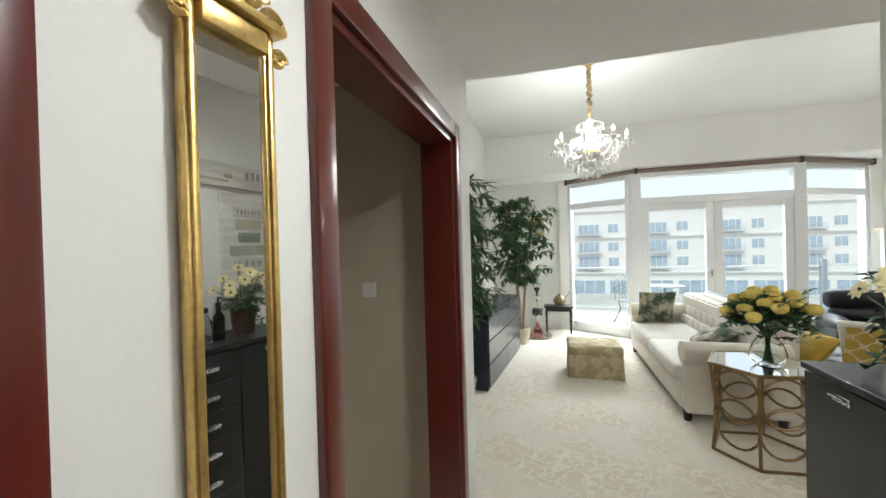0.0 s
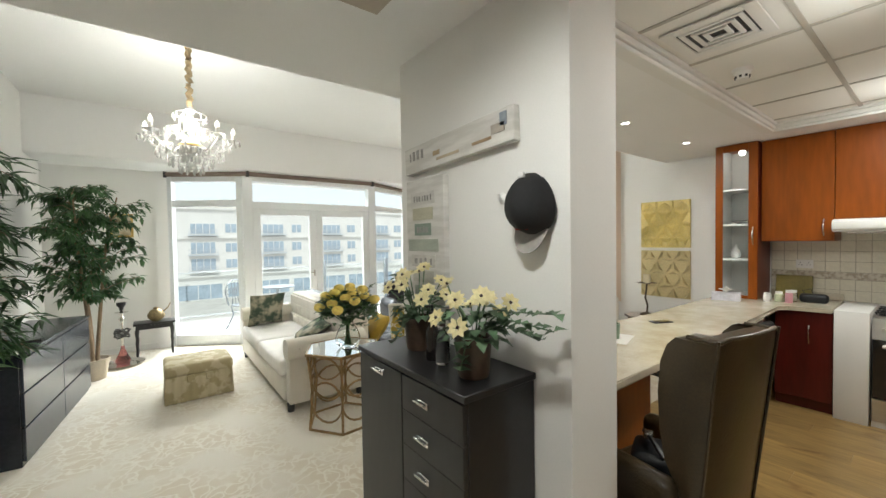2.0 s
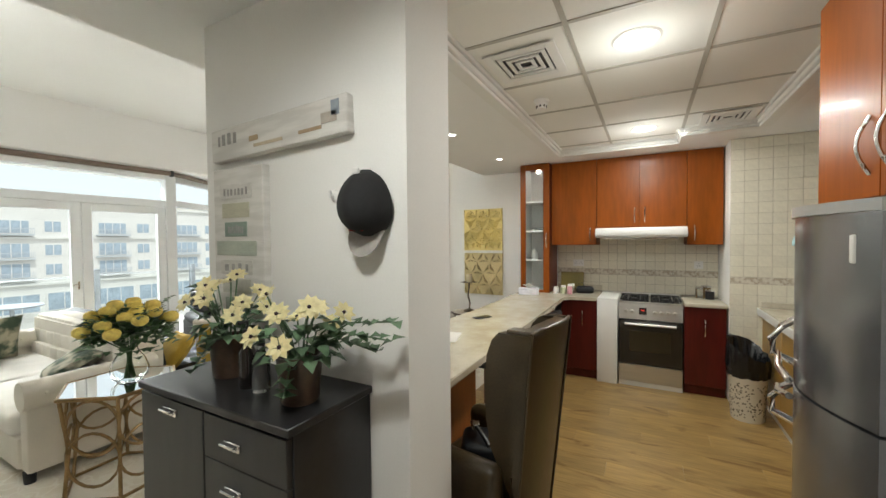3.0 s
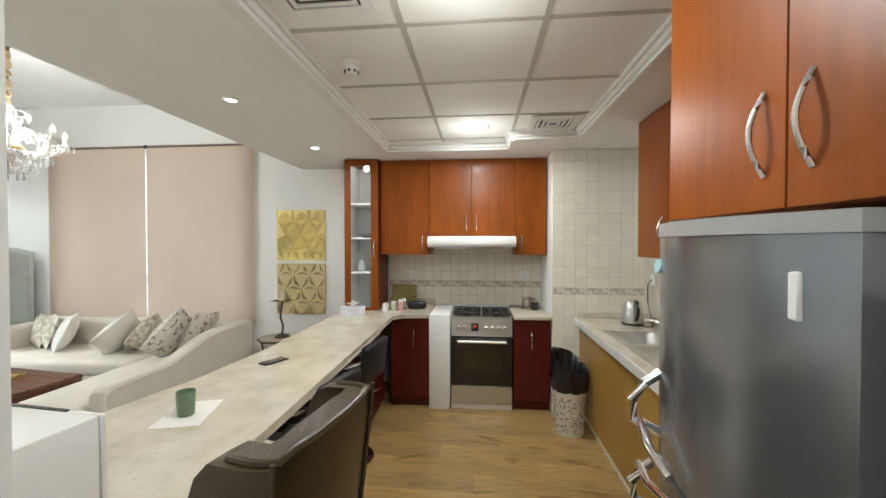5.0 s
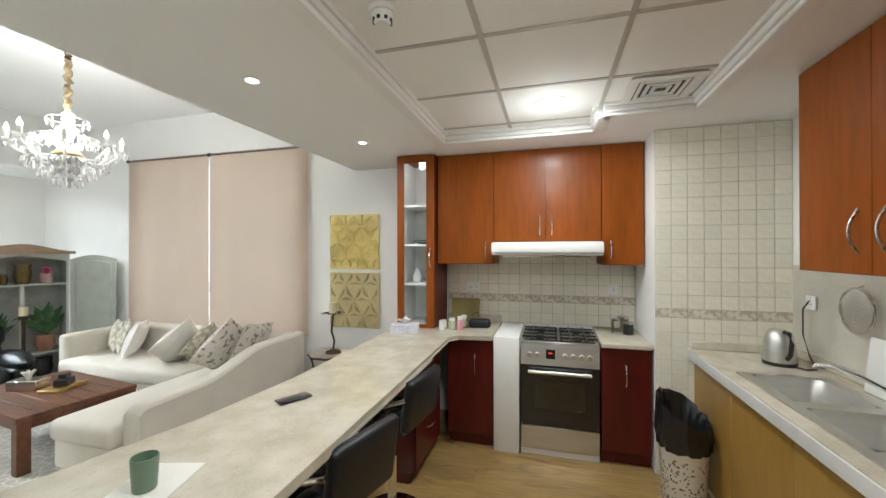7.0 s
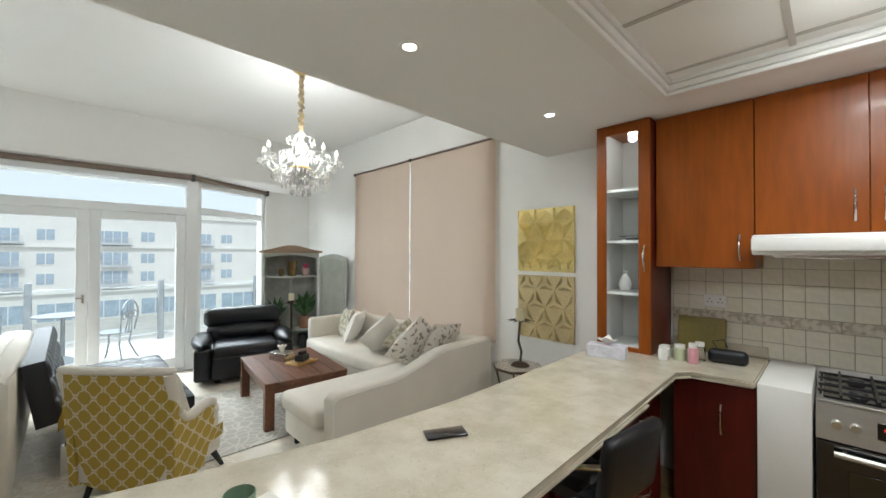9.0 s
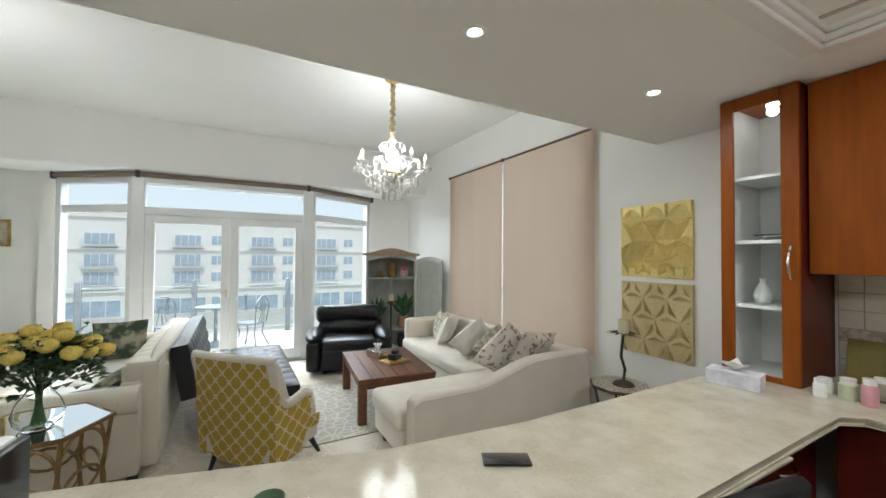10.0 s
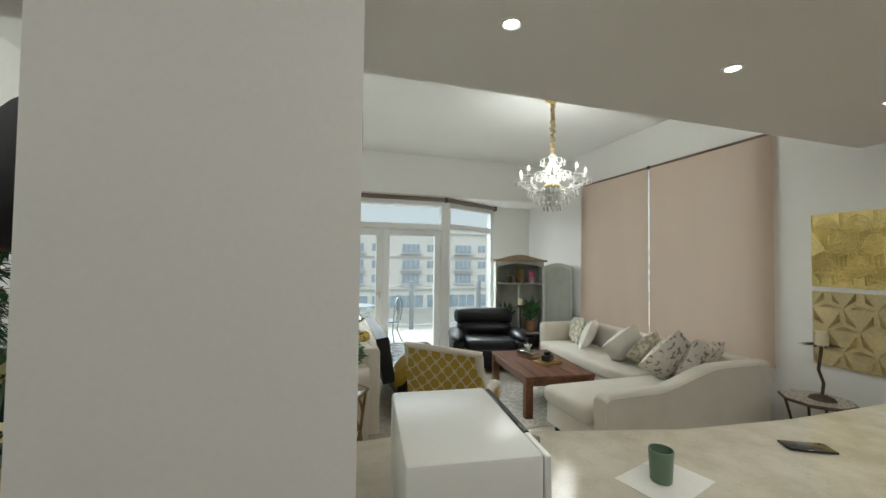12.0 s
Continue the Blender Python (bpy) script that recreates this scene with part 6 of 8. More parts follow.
def chandelier(m, label):
    """Glass chandelier: chain in a fabric sleeve, turned stem, eight curled arms, candle bulbs and drops. Origin at the ceiling."""
    t = thing("chandelier", m, label, "chandelier", "living room chandeliers")
    part("canopy", lathe(B(), [(0.0, -0.05), (0.02, -0.05), (0.035, -0.03), (0.06, -0.015), (0.065, 0.0)], 24), GOLD, t)
    sl = B()
    tube(sl, [(0.008 * math.sin(k * 1.9), 0.008 * math.cos(k * 1.6), -0.05 - 0.48 * k / 24) for k in range(25)], 0.019, 8)
    part("chain_sleeve", sl, mat("gold_satin", (0.5, 0.38, 0.22), 0.4, 0.2, var=0.25, scale=30), t)
    part("stem", lathe(B(), [(0.012, -0.53), (0.035, -0.56), (0.02, -0.60), (0.03, -0.64), (0.055, -0.67), (0.03, -0.71), (0.018, -0.74), (0.03, -0.79), (0.07, -0.84), (0.045, -0.89), (0.02, -0.92), (0.035, -0.95), (0.0, -0.985)], 20), CRYSTAL, t)
    part("hub", lathe(B(), [(0.02, -0.83), (0.075, -0.845), (0.08, -0.86), (0.02, -0.875)], 24), GOLD, t)
    ring_bulbs = 8
    drop = B()
    lathe(drop, [(0.0, 0.0), (0.004, -0.006), (0.0085, -0.03), (0.006, -0.042), (0.0, -0.048)], 6)
    dmesh = mesh_of("drop", drop, CRYSTAL)
    arm_b, pan_b, can_b, bul_b = B(), B(), B(), B()
    tube(arm_b, [(0.06, 0, -0.86), (0.11, 0, -0.905), (0.17, 0, -0.90), (0.22, 0, -0.855), (0.25, 0, -0.815), (0.262, 0, -0.80)], 0.008, 8)
    tube(arm_b, [(0.05, 0, -0.80), (0.09, 0, -0.74), (0.13, 0, -0.735), (0.15, 0, -0.765), (0.13, 0, -0.79)], 0.005, 6)
    lathe(pan_b, [(0.0, -0.805), (0.02, -0.803), (0.043, -0.79), (0.046, -0.787)], 16, 0.262, 0)
    cyl(can_b, 0.262, 0, -0.795, -0.735, 0.011, n=12)
    lathe(bul_b, [(0.0, -0.675), (0.006, -0.69), (0.014, -0.715), (0.01, -0.735), (0.0, -0.736)], 12, 0.262, 0)
    am, pm, cm, bmh = mesh_of("arm", arm_b, CRYSTAL), mesh_of("drip_pan", pan_b, CRYSTAL), mesh_of("candle", can_b, TRIMW), mesh_of("bulb", bul_b, BULB)
    for k in range(ring_bulbs):
        a = 2 * math.pi * k / ring_bulbs + 0.2
        ao = new("arm", am)
        ao.parent = t
        ao.rotation_euler = (0, 0, a)
        for nm, me in (("drip_pan", pm), ("candle", cm), ("bulb", bmh)):
            o = new(nm, me)
            o.parent = ao
        for j in range(5):
            o = new("drop", dmesh)
            o.parent = ao
            o.location = (0.262 + 0.042 * math.cos(j * 1.257), 0.042 * math.sin(j * 1.257), -0.79)
        for r_, z_ in ((0.17, -0.91), (0.12, -0.735)):
            o = new("drop", dmesh)
            o.parent = ao
            o.location = (r_, 0, z_)
    for k in range(14):
        a = 2 * math.pi * k / 14
        for r_, z_, s_ in ((0.075, -0.87, 1.3), (0.05, -0.93, 1.2)):
            o = new("drop", dmesh)
            o.parent = t
            o.location, o.scale = (r_ * math.cos(a), r_ * math.sin(a), z_), (s_, s_, s_)
    # upper crown, lower basket and hanging strands of drops
    for r_, z_, n, s_ in ((0.10, -0.60, 12, 1.0), (0.15, -0.73, 16, 1.1), (0.20, -0.90, 24, 1.25), (0.13, -0.97, 16, 1.25), (0.07, -1.03, 10, 1.2)):
        for k in range(n):
            o = new("drop", dmesh)
            o.parent = t
            a = 2 * math.pi * (k + 0.5) / n
            o.location, o.scale = (r_ * math.cos(a), r_ * math.sin(a), z_), (s_, s_, s_)
        hoop = tube(B(), [(r_ * math.cos(2 * math.pi * k / 32), r_ * math.sin(2 * math.pi * k / 32), z_) for k in range(32)], 0.003, 5, closed=True)
        part("hoop", hoop, CRYSTAL, t)
    # bead swags
    sw_ = B()
    for k in range(8):
        a0, a1 = 2 * math.pi * k / 8 + 0.2, 2 * math.pi * (k + 1) / 8 + 0.2
        for j in range(9):
            f = j / 8
            a = a0 + (a1 - a0) * f
            bmesh.ops.create_icosphere(sw_, subdivisions=1, radius=0.006, matrix=Matrix.Translation((0.255 * math.cos(a), 0.255 * math.sin(a), -0.80 - 0.05 * math.sin(math.pi * f))))
        for j in range(8):
            f = j / 8
            bmesh.ops.create_icosphere(sw_, subdivisions=1, radius=0.006, matrix=Matrix.Translation(((0.05 + 0.2 * f) * math.cos(a0), (0.05 + 0.2 * f) * math.sin(a0), -0.66 - 0.13 * f - 0.04 * math.sin(math.pi * f))))
    tagged(part("bead_swag", sw_, CRYSTAL, t), kind="stuff")
    part("finial", ball(B(), 0, 0, -1.02, 0.03, n=12), CRYSTAL, t)
    lamp("chandelier_glow", "POINT", m @ Matrix.Translation((0, 0, -0.70)), 24, (1.0, 0.97, 0.92), 0.25)
    return t


chandelier(pose(5.62, 6.36, Z3) @ Matrix.Diagonal((1.25, 1.25, 1.1, 1)), "crystal chandelier with lit candle bulbs over the coffee table")
chandelier(pose(2.31, 6.55, Z3, 0, 0, 20) @ Matrix.Diagonal((1.25, 1.25, 1.06, 1)), "crystal chandelier with lit candle bulbs near the ottoman")

# ---- plants ----


def leaf(bm, p, d, up, L, W):
    """One folded, pointed leaf from p along d."""
    d = d.normalized()
    s = d.cross(up)
    if s.length < 1e-3:
        s = Vector((1, 0, 0))
    s.normalize()
    n = s.cross(d)
    a, tip = bm.verts.new(p), bm.verts.new(p + d * L - n * L * 0.18)
    m1, m2 = bm.verts.new(p + d * L * 0.45 - n * L * 0.02), None
    l1, r1 = bm.verts.new(p + d * L * 0.4 + s * W / 2 + n * W * 0.18), bm.verts.new(p + d * L * 0.4 - s * W / 2 + n * W * 0.18)
    bm.faces.new((a, l1, m1)), bm.faces.new((a, m1, r1)), bm.faces.new((l1, tip, m1)), bm.faces.new((m1, tip, r1))


def ficus(m, height, spread, stems, seed, leafmat, label, L=0.125, W=0.046, low=0.35):
    """A slender indoor tree: pale stems, thin branches, drooping pointed leaves."""
    rnd = random.Random(seed)
    t = thing("potted_tree", m, label, "plant", "living room trees")
    part("pot", lathe(B(), [(0.0, 0.0), (0.11, 0.0), (0.15, 0.22), (0.155, 0.24), (0.14, 0.24), (0.13, 0.21), (0.0, 0.20)], 24), mat("cream_pot", (0.55, 0.48, 0.38), 0.6, var=0.1), t)
    tr, cr, br = B(), B(), B()
    for s in range(stems):
        a = 2 * math.pi * s / stems + rnd.random()
        lean = spread * rnd.uniform(0.25, 0.6)
        pts_ = []
        for k in range(9):
            f = k / 8
            pts_.append((0.04 * math.cos(a) + lean * f * f * math.cos(a) + 0.02 * math.sin(5 * f + s), 0.04 * math.sin(a) + lean * f * f * math.sin(a), 0.2 + (height - 0.35) * f))
        tube(tr, pts_, 0.022, 8, 0.35)
        for b_ in range(34):
            f = rnd.uniform(low, 1.0)
            i = min(7, int(f * 8))
            p0 = Vector(pts_[i]).lerp(Vector(pts_[i + 1]), f * 8 - i)
            az = rnd.uniform(0, 2 * math.pi)
            ln = spread * rnd.uniform(0.35, 0.95) * (1.15 - 0.6 * f)
            end = p0 + Vector((math.cos(az) * ln, math.sin(az) * ln, ln * rnd.uniform(0.1, 0.8)))
            mid = p0.lerp(end, 0.5) + Vector((0, 0, 0.05))
            tip = end + Vector((math.cos(az) * 0.06, math.sin(az) * 0.06, -0.07))
            tube(br, [p0, mid, end, tip], 0.0045, 5, 0.4)
            for q in range(24):
                g_ = rnd.uniform(0.15, 1.0)
                p = (p0.lerp(mid, g_ * 2) if g_ < 0.5 else mid.lerp(end, g_ * 2 - 1)) if q < 18 else end.lerp(tip, rnd.random())
                d = Vector((math.cos(az + rnd.uniform(-1.6, 1.6)), math.sin(az + rnd.uniform(-1.6, 1.6)), rnd.uniform(-1.0, 0.25)))
                leaf(cr, p, d, Vector((0, 0, 1)), L * rnd.uniform(0.7, 1.2), W * rnd.uniform(0.8, 1.2))
    part("trunk", tr, BARK, t)
    part("twig_work", br, BARK, t)
    part("crown", cr, leafmat, t, "dense narrow green leaves")
    return t


ficus(pose(1.42, 8.55, 0), 2.30, 0.58, 3, 5, LEAF, "tall ficus tree with pale twisted trunks beside the dresser")
ficus(pose(1.03, 6.14, 0), 2.15, 0.40, 3, 11, LEAF2, "tall bamboo-leaved plant in front of the dresser", 0.17, 0.034, 0.30)


def rose(bm, c, r, rnd):
    """A full rose head: cupped petals in four closing rings round a tight bud."""
    for ring_, n, f, lift in ((0, 3, 0.34, 0.72), (1, 4, 0.60, 0.68), (2, 5, 0.85, 0.58), (3, 6, 1.0, 0.42)):
        for k in range(n):
            a0 = 2 * math.pi * k / n + ring_ * 0.7 + rnd.random() * 0.25
            rows_ = []
            for h, w_ in ((-0.80, 0.45), (-0.40, 0.92), (0.05, 1.0), (lift, 0.84 + 0.02 * ring_)):
                rows_.append([bm.verts.new(c + Vector((r * f * w_ * math.cos(a0 + q), r * f * w_ * math.sin(a0 + q), r * (h - (0.10 * abs(q) if h > 0.1 else 0))))) for q in [(-0.5 + i / 4) * 2.6 * math.pi / n for i in range(5)]])
            for p, q in zip(rows_, rows_[1:]):
                for i in range(4):
                    bm.faces.new((p[i], p[i + 1], q[i + 1], q[i]))
    for f in bm.faces:
        f.smooth = True
    return bm


# roses in a glass vase on the side table
rv = thing("flower_vase", pose(3.36, 5.70, 0.646), "round glass vase of yellow roses on the mirrored table", "vase of flowers")
vase_glass = part("vase", lathe(B(), [(0.0, 0.0), (0.06, 0.0), (0.09, 0.03), (0.098, 0.07), (0.08, 0.12), (0.045, 0.17), (0.04, 0.20), (0.06, 0.235), (0.056, 0.235), (0.036, 0.20), (0.041, 0.17), (0.075, 0.12), (0.092, 0.07), (0.085, 0.035), (0.055, 0.008), (0.0, 0.008)], 32), glass("thin_vase_glass", (0.97, 0.99, 0.99), 0.0, 1.14), rv)
vase_glass.scale = (1.1, 1.1, 1.2)
rnd = random.Random(3)
stm, lvs = B(), B()
for k in range(22):
    a = k * 2.4
    r0 = 0.27 * math.sqrt((k + 0.5) / 22)
    head = Vector((r0 * math.cos(a), r0 * math.sin(a), 0.51 - 1.9 * r0 * r0 + rnd.uniform(-0.03, 0.03)))
    tube(stm, [(0.03 * math.cos(a + 2), 0.03 * math.sin(a + 2), 0.02), (0.015 * math.cos(a), 0.015 * math.sin(a), 0.2), head * 0.8 + Vector((0, 0, 0.05)), head - Vector((0, 0, 0.02))], 0.004, 5)
    rs = rose(B(), head, 0.047, rnd)
    ball(rs, head.x, head.y, head.z - 0.006, 0.034, 0.034, 0.034, 12)
    part("rose", rs, YELLOWROSE, rv, "yellow rose")
for k in range(560):
    a, f = rnd.uniform(0, 6.28), rnd.random() ** 0.6
    p = Vector((0.24 * f * math.cos(a), 0.24 * f * math.sin(a), rnd.uniform(0.32, 0.51) - 0.13 * f * f))
    leaf(lvs, p, Vector((math.cos(a), math.sin(a), rnd.uniform(-0.1, 1.1))), Vector((0, 0, 1)), rnd.uniform(0.05, 0.075), 0.056)
tagged(part("stem", stm, LEAF, rv), kind="stuff")
tagged(part("foliage", lvs, LEAF, rv), kind="stuff")


def sprig(stb, lfb, p0, p1, n, rnd, L=0.03, W=0.028):
    mid = p0.lerp(p1, 0.55) + Vector((0, 0, 0.04))
    tube(stb, [p0, mid, p1], 0.0025, 5)
    for k in range(n):
        f = (k + 1) / n
        p = p0.lerp(mid, f * 2) if f < 0.5 else mid.lerp(p1, f * 2 - 1)
        for s in (-1, 1):
            d = Vector((rnd.uniform(-1, 1), s * rnd.uniform(0.4, 1), rnd.uniform(-0.3, 0.7)))
            leaf(lfb, p, d, Vector((0, 0, 1)), L * rnd.uniform(0.8, 1.3), W)


es, el = B(), B()
for k in range(7):
    a = rnd.uniform(0, 6.28)
    sprig(es, el, Vector((0.05 * math.cos(a), 0.05 * math.sin(a), 0.3)), Vector((0.28 * math.cos(a), 0.28 * math.sin(a), rnd.uniform(0.45, 0.55))), 8, rnd)
part("eucalyptus_stem", es, LEAFG, rv)
tagged(part("eucalyptus", el, LEAFG, rv, "grey-green eucalyptus sprigs"), kind="stuff")


def daisy(bm, cb_, c, d, r, rnd):
    """An open flower: broad petals round a dark eye, facing along d."""
    z = d.normalized()
    x = z.orthogonal().normalized()
    y = z.cross(x)
    for ring_, n in ((0, 8), (1, 7)):
        for k in range(n):
            a = 2 * math.pi * (k + 0.5 * ring_) / n + rnd.uniform(-0.1, 0.1)
            u = x * math.cos(a) + y * math.sin(a)
            s = z.cross(u)
            rr = r * (1 - 0.25 * ring_)
            v = [bm.verts.new(c + u * rr * 0.12 + z * 0.003 * ring_), bm.verts.new(c + u * rr * 0.6 + s * rr * 0.26 + z * rr * (0.15 + 0.2 * ring_)), bm.verts.new(c + u * rr + z * rr * (0.12 + 0.25 * ring_)), bm.verts.new(c + u * rr * 0.6 - s * rr * 0.26 + z * rr * (0.15 + 0.2 * ring_))]
            bm.faces.new(v)
    bmesh.ops.create_icosphere(cb_, subdivisions=1, radius=r * 0.17, matrix=Matrix.Translation(c + z * r * 0.1))


DARKEYE = mat("dark_flower_eye", (0.03, 0.015, 0.02), 0.7)


def flower_pot(m, seed, label, trail):
    rnd = random.Random(seed)
    t = thing("flower_pot", m, label, "flower pot", "pots on the chest")
    part("pot", lathe(B(), [(0.0, 0.0), (0.052, 0.0), (0.056, 0.01), (0.066, 0.135), (0.068, 0.14), (0.06, 0.14), (0.055, 0.12), (0.0, 0.115)], 28), TERRA, t)
    st_b, lf_b = B(), B()
    for k in range(13):
        a, r0 = k * 2.4, 0.15 * math.sqrt((k + 0.6) / 13)
        c = Vector((r0 * math.cos(a), r0 * math.sin(a), 0.30 + rnd.uniform(-0.05, 0.07) - r0 * 0.4))
        tube(st_b, [(0.02 * math.cos(a), 0.02 * math.sin(a), 0.11), (c.x * 0.5, c.y * 0.5, 0.2), (c.x, c.y, c.z - 0.005)], 0.0028, 5)
        fb_, eb_ = B(), B()
        daisy(fb_, eb_, c, Vector((math.cos(a) * r0 * 5, math.sin(a) * r0 * 5, 0.7)) + Vector((-0.5, -0.3, 0)), 0.038, rnd)
        fl = part("flower", fb_, CREAMPET, t, "cream open flower")
        part("eye", eb_, DARKEYE, fl)
    for k in range(70):
        a, f = rnd.uniform(0, 6.28), rnd.random() ** 0.5
        leaf(lf_b, Vector((0.10 * f * math.cos(a), 0.10 * f * math.sin(a), rnd.uniform(0.12, 0.24))), Vector((math.cos(a), math.sin(a), rnd.uniform(-0.6, 0.5))), Vector((0, 0, 1)), 0.048, 0.042)
    for (dx, dy, dz) in trail:
        sprig(st_b, lf_b, Vector((0, 0, 0.14)), Vector((dx, dy, dz)), 8, rnd, 0.036, 0.044)
    tagged(part("stem", st_b, LEAFG, t), kind="stuff")
    tagged(part("foliage", lf_b, LEAFG, t), kind="stuff")
    return t


flower_pot(pose(2.905, 3.53, 1.101), 21, "brown pot with cream flowers and trailing eucalyptus", [(0.1, -0.27, 0.24), (0.06, -0.24, 0.16), (0.05, -0.3, 0.2), (-0.1, -0.05, 0.05)])
flower_pot(pose(2.945, 3.93, 1.101), 22, "dark brown pot with cream flowers near the wall", [(-0.1, 0.05, 0.04), (0.0, 0.2, 0.3)])
DKBOT = mat("dark_bottle_glass", (0.012, 0.010, 0.009), 0.12, var=0.1, coat=0.3)
for y, h, mt, lab in ((3.765, 0.19, DKBOT, "dark pump bottle on the chest"), (3.70, 0.17, CLEAR, "clear glass bottle on the chest")):
    t = thing("bottle", pose(2.90, y, 1.101), lab, "bottle")
    part("body", lathe(B(), [(0.0, 0.0), (0.026, 0.0), (0.028, 0.01), (0.028, h * 0.6), (0.012, h * 0.75), (0.012, h * 0.85), (0.0, h * 0.85)], 20), mt, t)
    part("cap", cyl(B(), 0, 0, h * 0.851, h, 0.013, n=14), BLACKM, t)
    if mt is DKBOT:
        part("spout", tube(B(), [(0, 0, h), (0, 0, h + 0.025), (-0.03, 0, h + 0.022)], 0.005, 8), BLACKM, t)

# ---- wall pieces in the hall ----
def text_bars(parent, x, y0, y1, z, h, n, material):
    """Unreadable lettering as plain strokes on a panel that faces the hall."""
    rnd = random.Random(int(z * 1000))
    for k in range(n):
        f = (y1 - y0) / n
        part("letter_stroke", box(B(), x - 0.002, y0 + f * (k + 0.15), z, x, y0 + f * (k + rnd.uniform(0.45, 0.8)), z + h * rnd.uniform(0.75, 1.0)), material, parent)


INK = mat("faded_ink", (0.33, 0.32, 0.30), 0.8, var=0.2)
PLANKW = two_tone("whitewashed_board", "noise", 5, (0.60, 0.58, 0.54), (0.72, 0.70, 0.66), 0.4, 0.6, 0.7, (1, 1, 6))
sg = thing("wall_sign", pose(PX0, 3.845, 1.98, -2.2, 0, 0), "long whitewashed wooden beach sign on the hall wall", "wall art")
part("board", box(B(), -0.036, -0.37, -0.065, -0.001, 0.37, 0.065, 0.004, 1), PLANKW, sg)
text_bars(sg, -0.036, 0.20, 0.34, -0.005, 0.045, 4, INK)
for y, z, w, h, c in ((-0.29, -0.02, 0.07, 0.035, (0.45, 0.40, 0.34)), (-0.32, 0.0, 0.035, 0.05, (0.30, 0.34, 0.38)), (-0.2, -0.035, 0.11, 0.012, (0.42, 0.30, 0.18)), (0.02, -0.04, 0.16, 0.012, (0.5, 0.42, 0.3)), (0.1, -0.015, 0.05, 0.02, (0.48, 0.36, 0.22))):
    part("painted_boat", box(B(), -0.0385, y - w / 2, z, -0.0362, y + w / 2, z + h), mat("boat_%d" % int(w * 1000), c, 0.7, var=0.15), sg)
pr = thing("canvas_print", pose(PX0, 4.055, 1.58), "tall whitewashed canvas print with stacked word boards", "wall art")
part("canvas", box(B(), -0.034, -0.155, -0.31, -0.001, 0.155, 0.29, 0.003, 1), PLANKW, pr)
z = 0.225
for w, c, n in ((0.20, (0.62, 0.60, 0.56), 7), (0.17, (0.50, 0.48, 0.36), 0), (0.14, (0.24, 0.30, 0.25), 8), (0.25, (0.40, 0.43, 0.36), 0), (0.20, (0.60, 0.58, 0.53), 4), (0.18, (0.50, 0.49, 0.42), 0), (0.15, (0.34, 0.37, 0.31), 0)):
    bd = part("word_board", box(B(), -0.0375, -w / 2 + 0.01, z - 0.058, -0.0345, w / 2 + 0.01, z, 0.001, 1), mat("word_board_%d%d" % (int(w * 100), int(c[0] * 100)), c, 0.75, var=0.12, scale=9, stretch=(1, 1, 4)), pr)
    if n:
        text_bars(bd, -0.0376, -w / 2 + 0.03, w / 2 - 0.01, z - 0.045, 0.032, n, INK)
    z -= 0.0755
cap = thing("baseball_cap", pose(PX0 - 0.008, 3.41, 1.622) @ Matrix.Diagonal((0.95, 0.91, 0.98, 1)), "black baseball cap with grey peak hung on the wall", "cap")
cb_ = B()
rings = []
for j in range(11):
    f = -0.97 + 1.94 * j / 10
    w_ = math.sqrt(1 - f * f)
    hw, dp = 0.101 * w_ * (1.0 - 0.10 * f), 0.118 * w_ * (1.0 - 0.25 * f)
    rings.append([cb_.verts.new((-max(0.004, dp * math.sin(math.pi * k / 16) * (1 + 0.03 * math.cos(k * math.pi / 2))), hw * math.cos(math.pi * k / 16) + 0.012 * f, 0.075 + 0.112 * f)) for k in range(17)])
for p, q in zip(rings, rings[1:]):
    for k in range(16):
        cb_.faces.new((p[k], p[k + 1], q[k + 1], q[k]))
cb_.faces.new(rings[0][::-1])
cb_.faces.new(rings[-1])
part("crown", cb_, mat("black_cotton", (0.012, 0.012, 0.013), 0.85, var=0.2, bump=0.2), cap)
pk = B()
po = [(0.078 * math.cos(math.pi * k / 12), -0.015 - 0.085 * math.sin(math.pi * k / 12)) for k in range(13)]
f_ = [pk.verts.new((-0.05 + 0.03 * (k / 6 - 1) ** 2, y, z_)) for k, (y, z_) in enumerate(po)]
g_ = [pk.verts.new((-0.044 + 0.03 * (k / 6 - 1) ** 2, y, z_)) for k, (y, z_) in enumerate(po)]
pk.faces.new(f_), pk.faces.new(g_[::-1])
for k in range(13):
    pk.faces.new((f_[k], g_[k], g_[(k + 1) % 13], f_[(k + 1) % 13]))
part("peak", pk, mat("grey_cotton", (0.36, 0.34, 0.31), 0.85, var=0.1, bump=0.2), cap)
part("strap", box(B(), -0.06, 0.0, 0.165, -0.045, 0.03, 0.185, 0.004, 1), TRIMW, cap)
part("red_trim", box(B(), -0.074, -0.03, -0.018, -0.064, 0.03, -0.010), CARS[0], cap)
solid("wall_hook", ball(tube(B(), [(0, 0, 0), (-0.02, 0, -0.005), (-0.025, 0, 0.015)], 0.006, 8), 0, 0, 0, 0.012, 0.02, 0.022, 10), TRIMW, "small white wall hook beside the cap", "hook", m=pose(PX0 - 0.002, 3.565, 1.73))

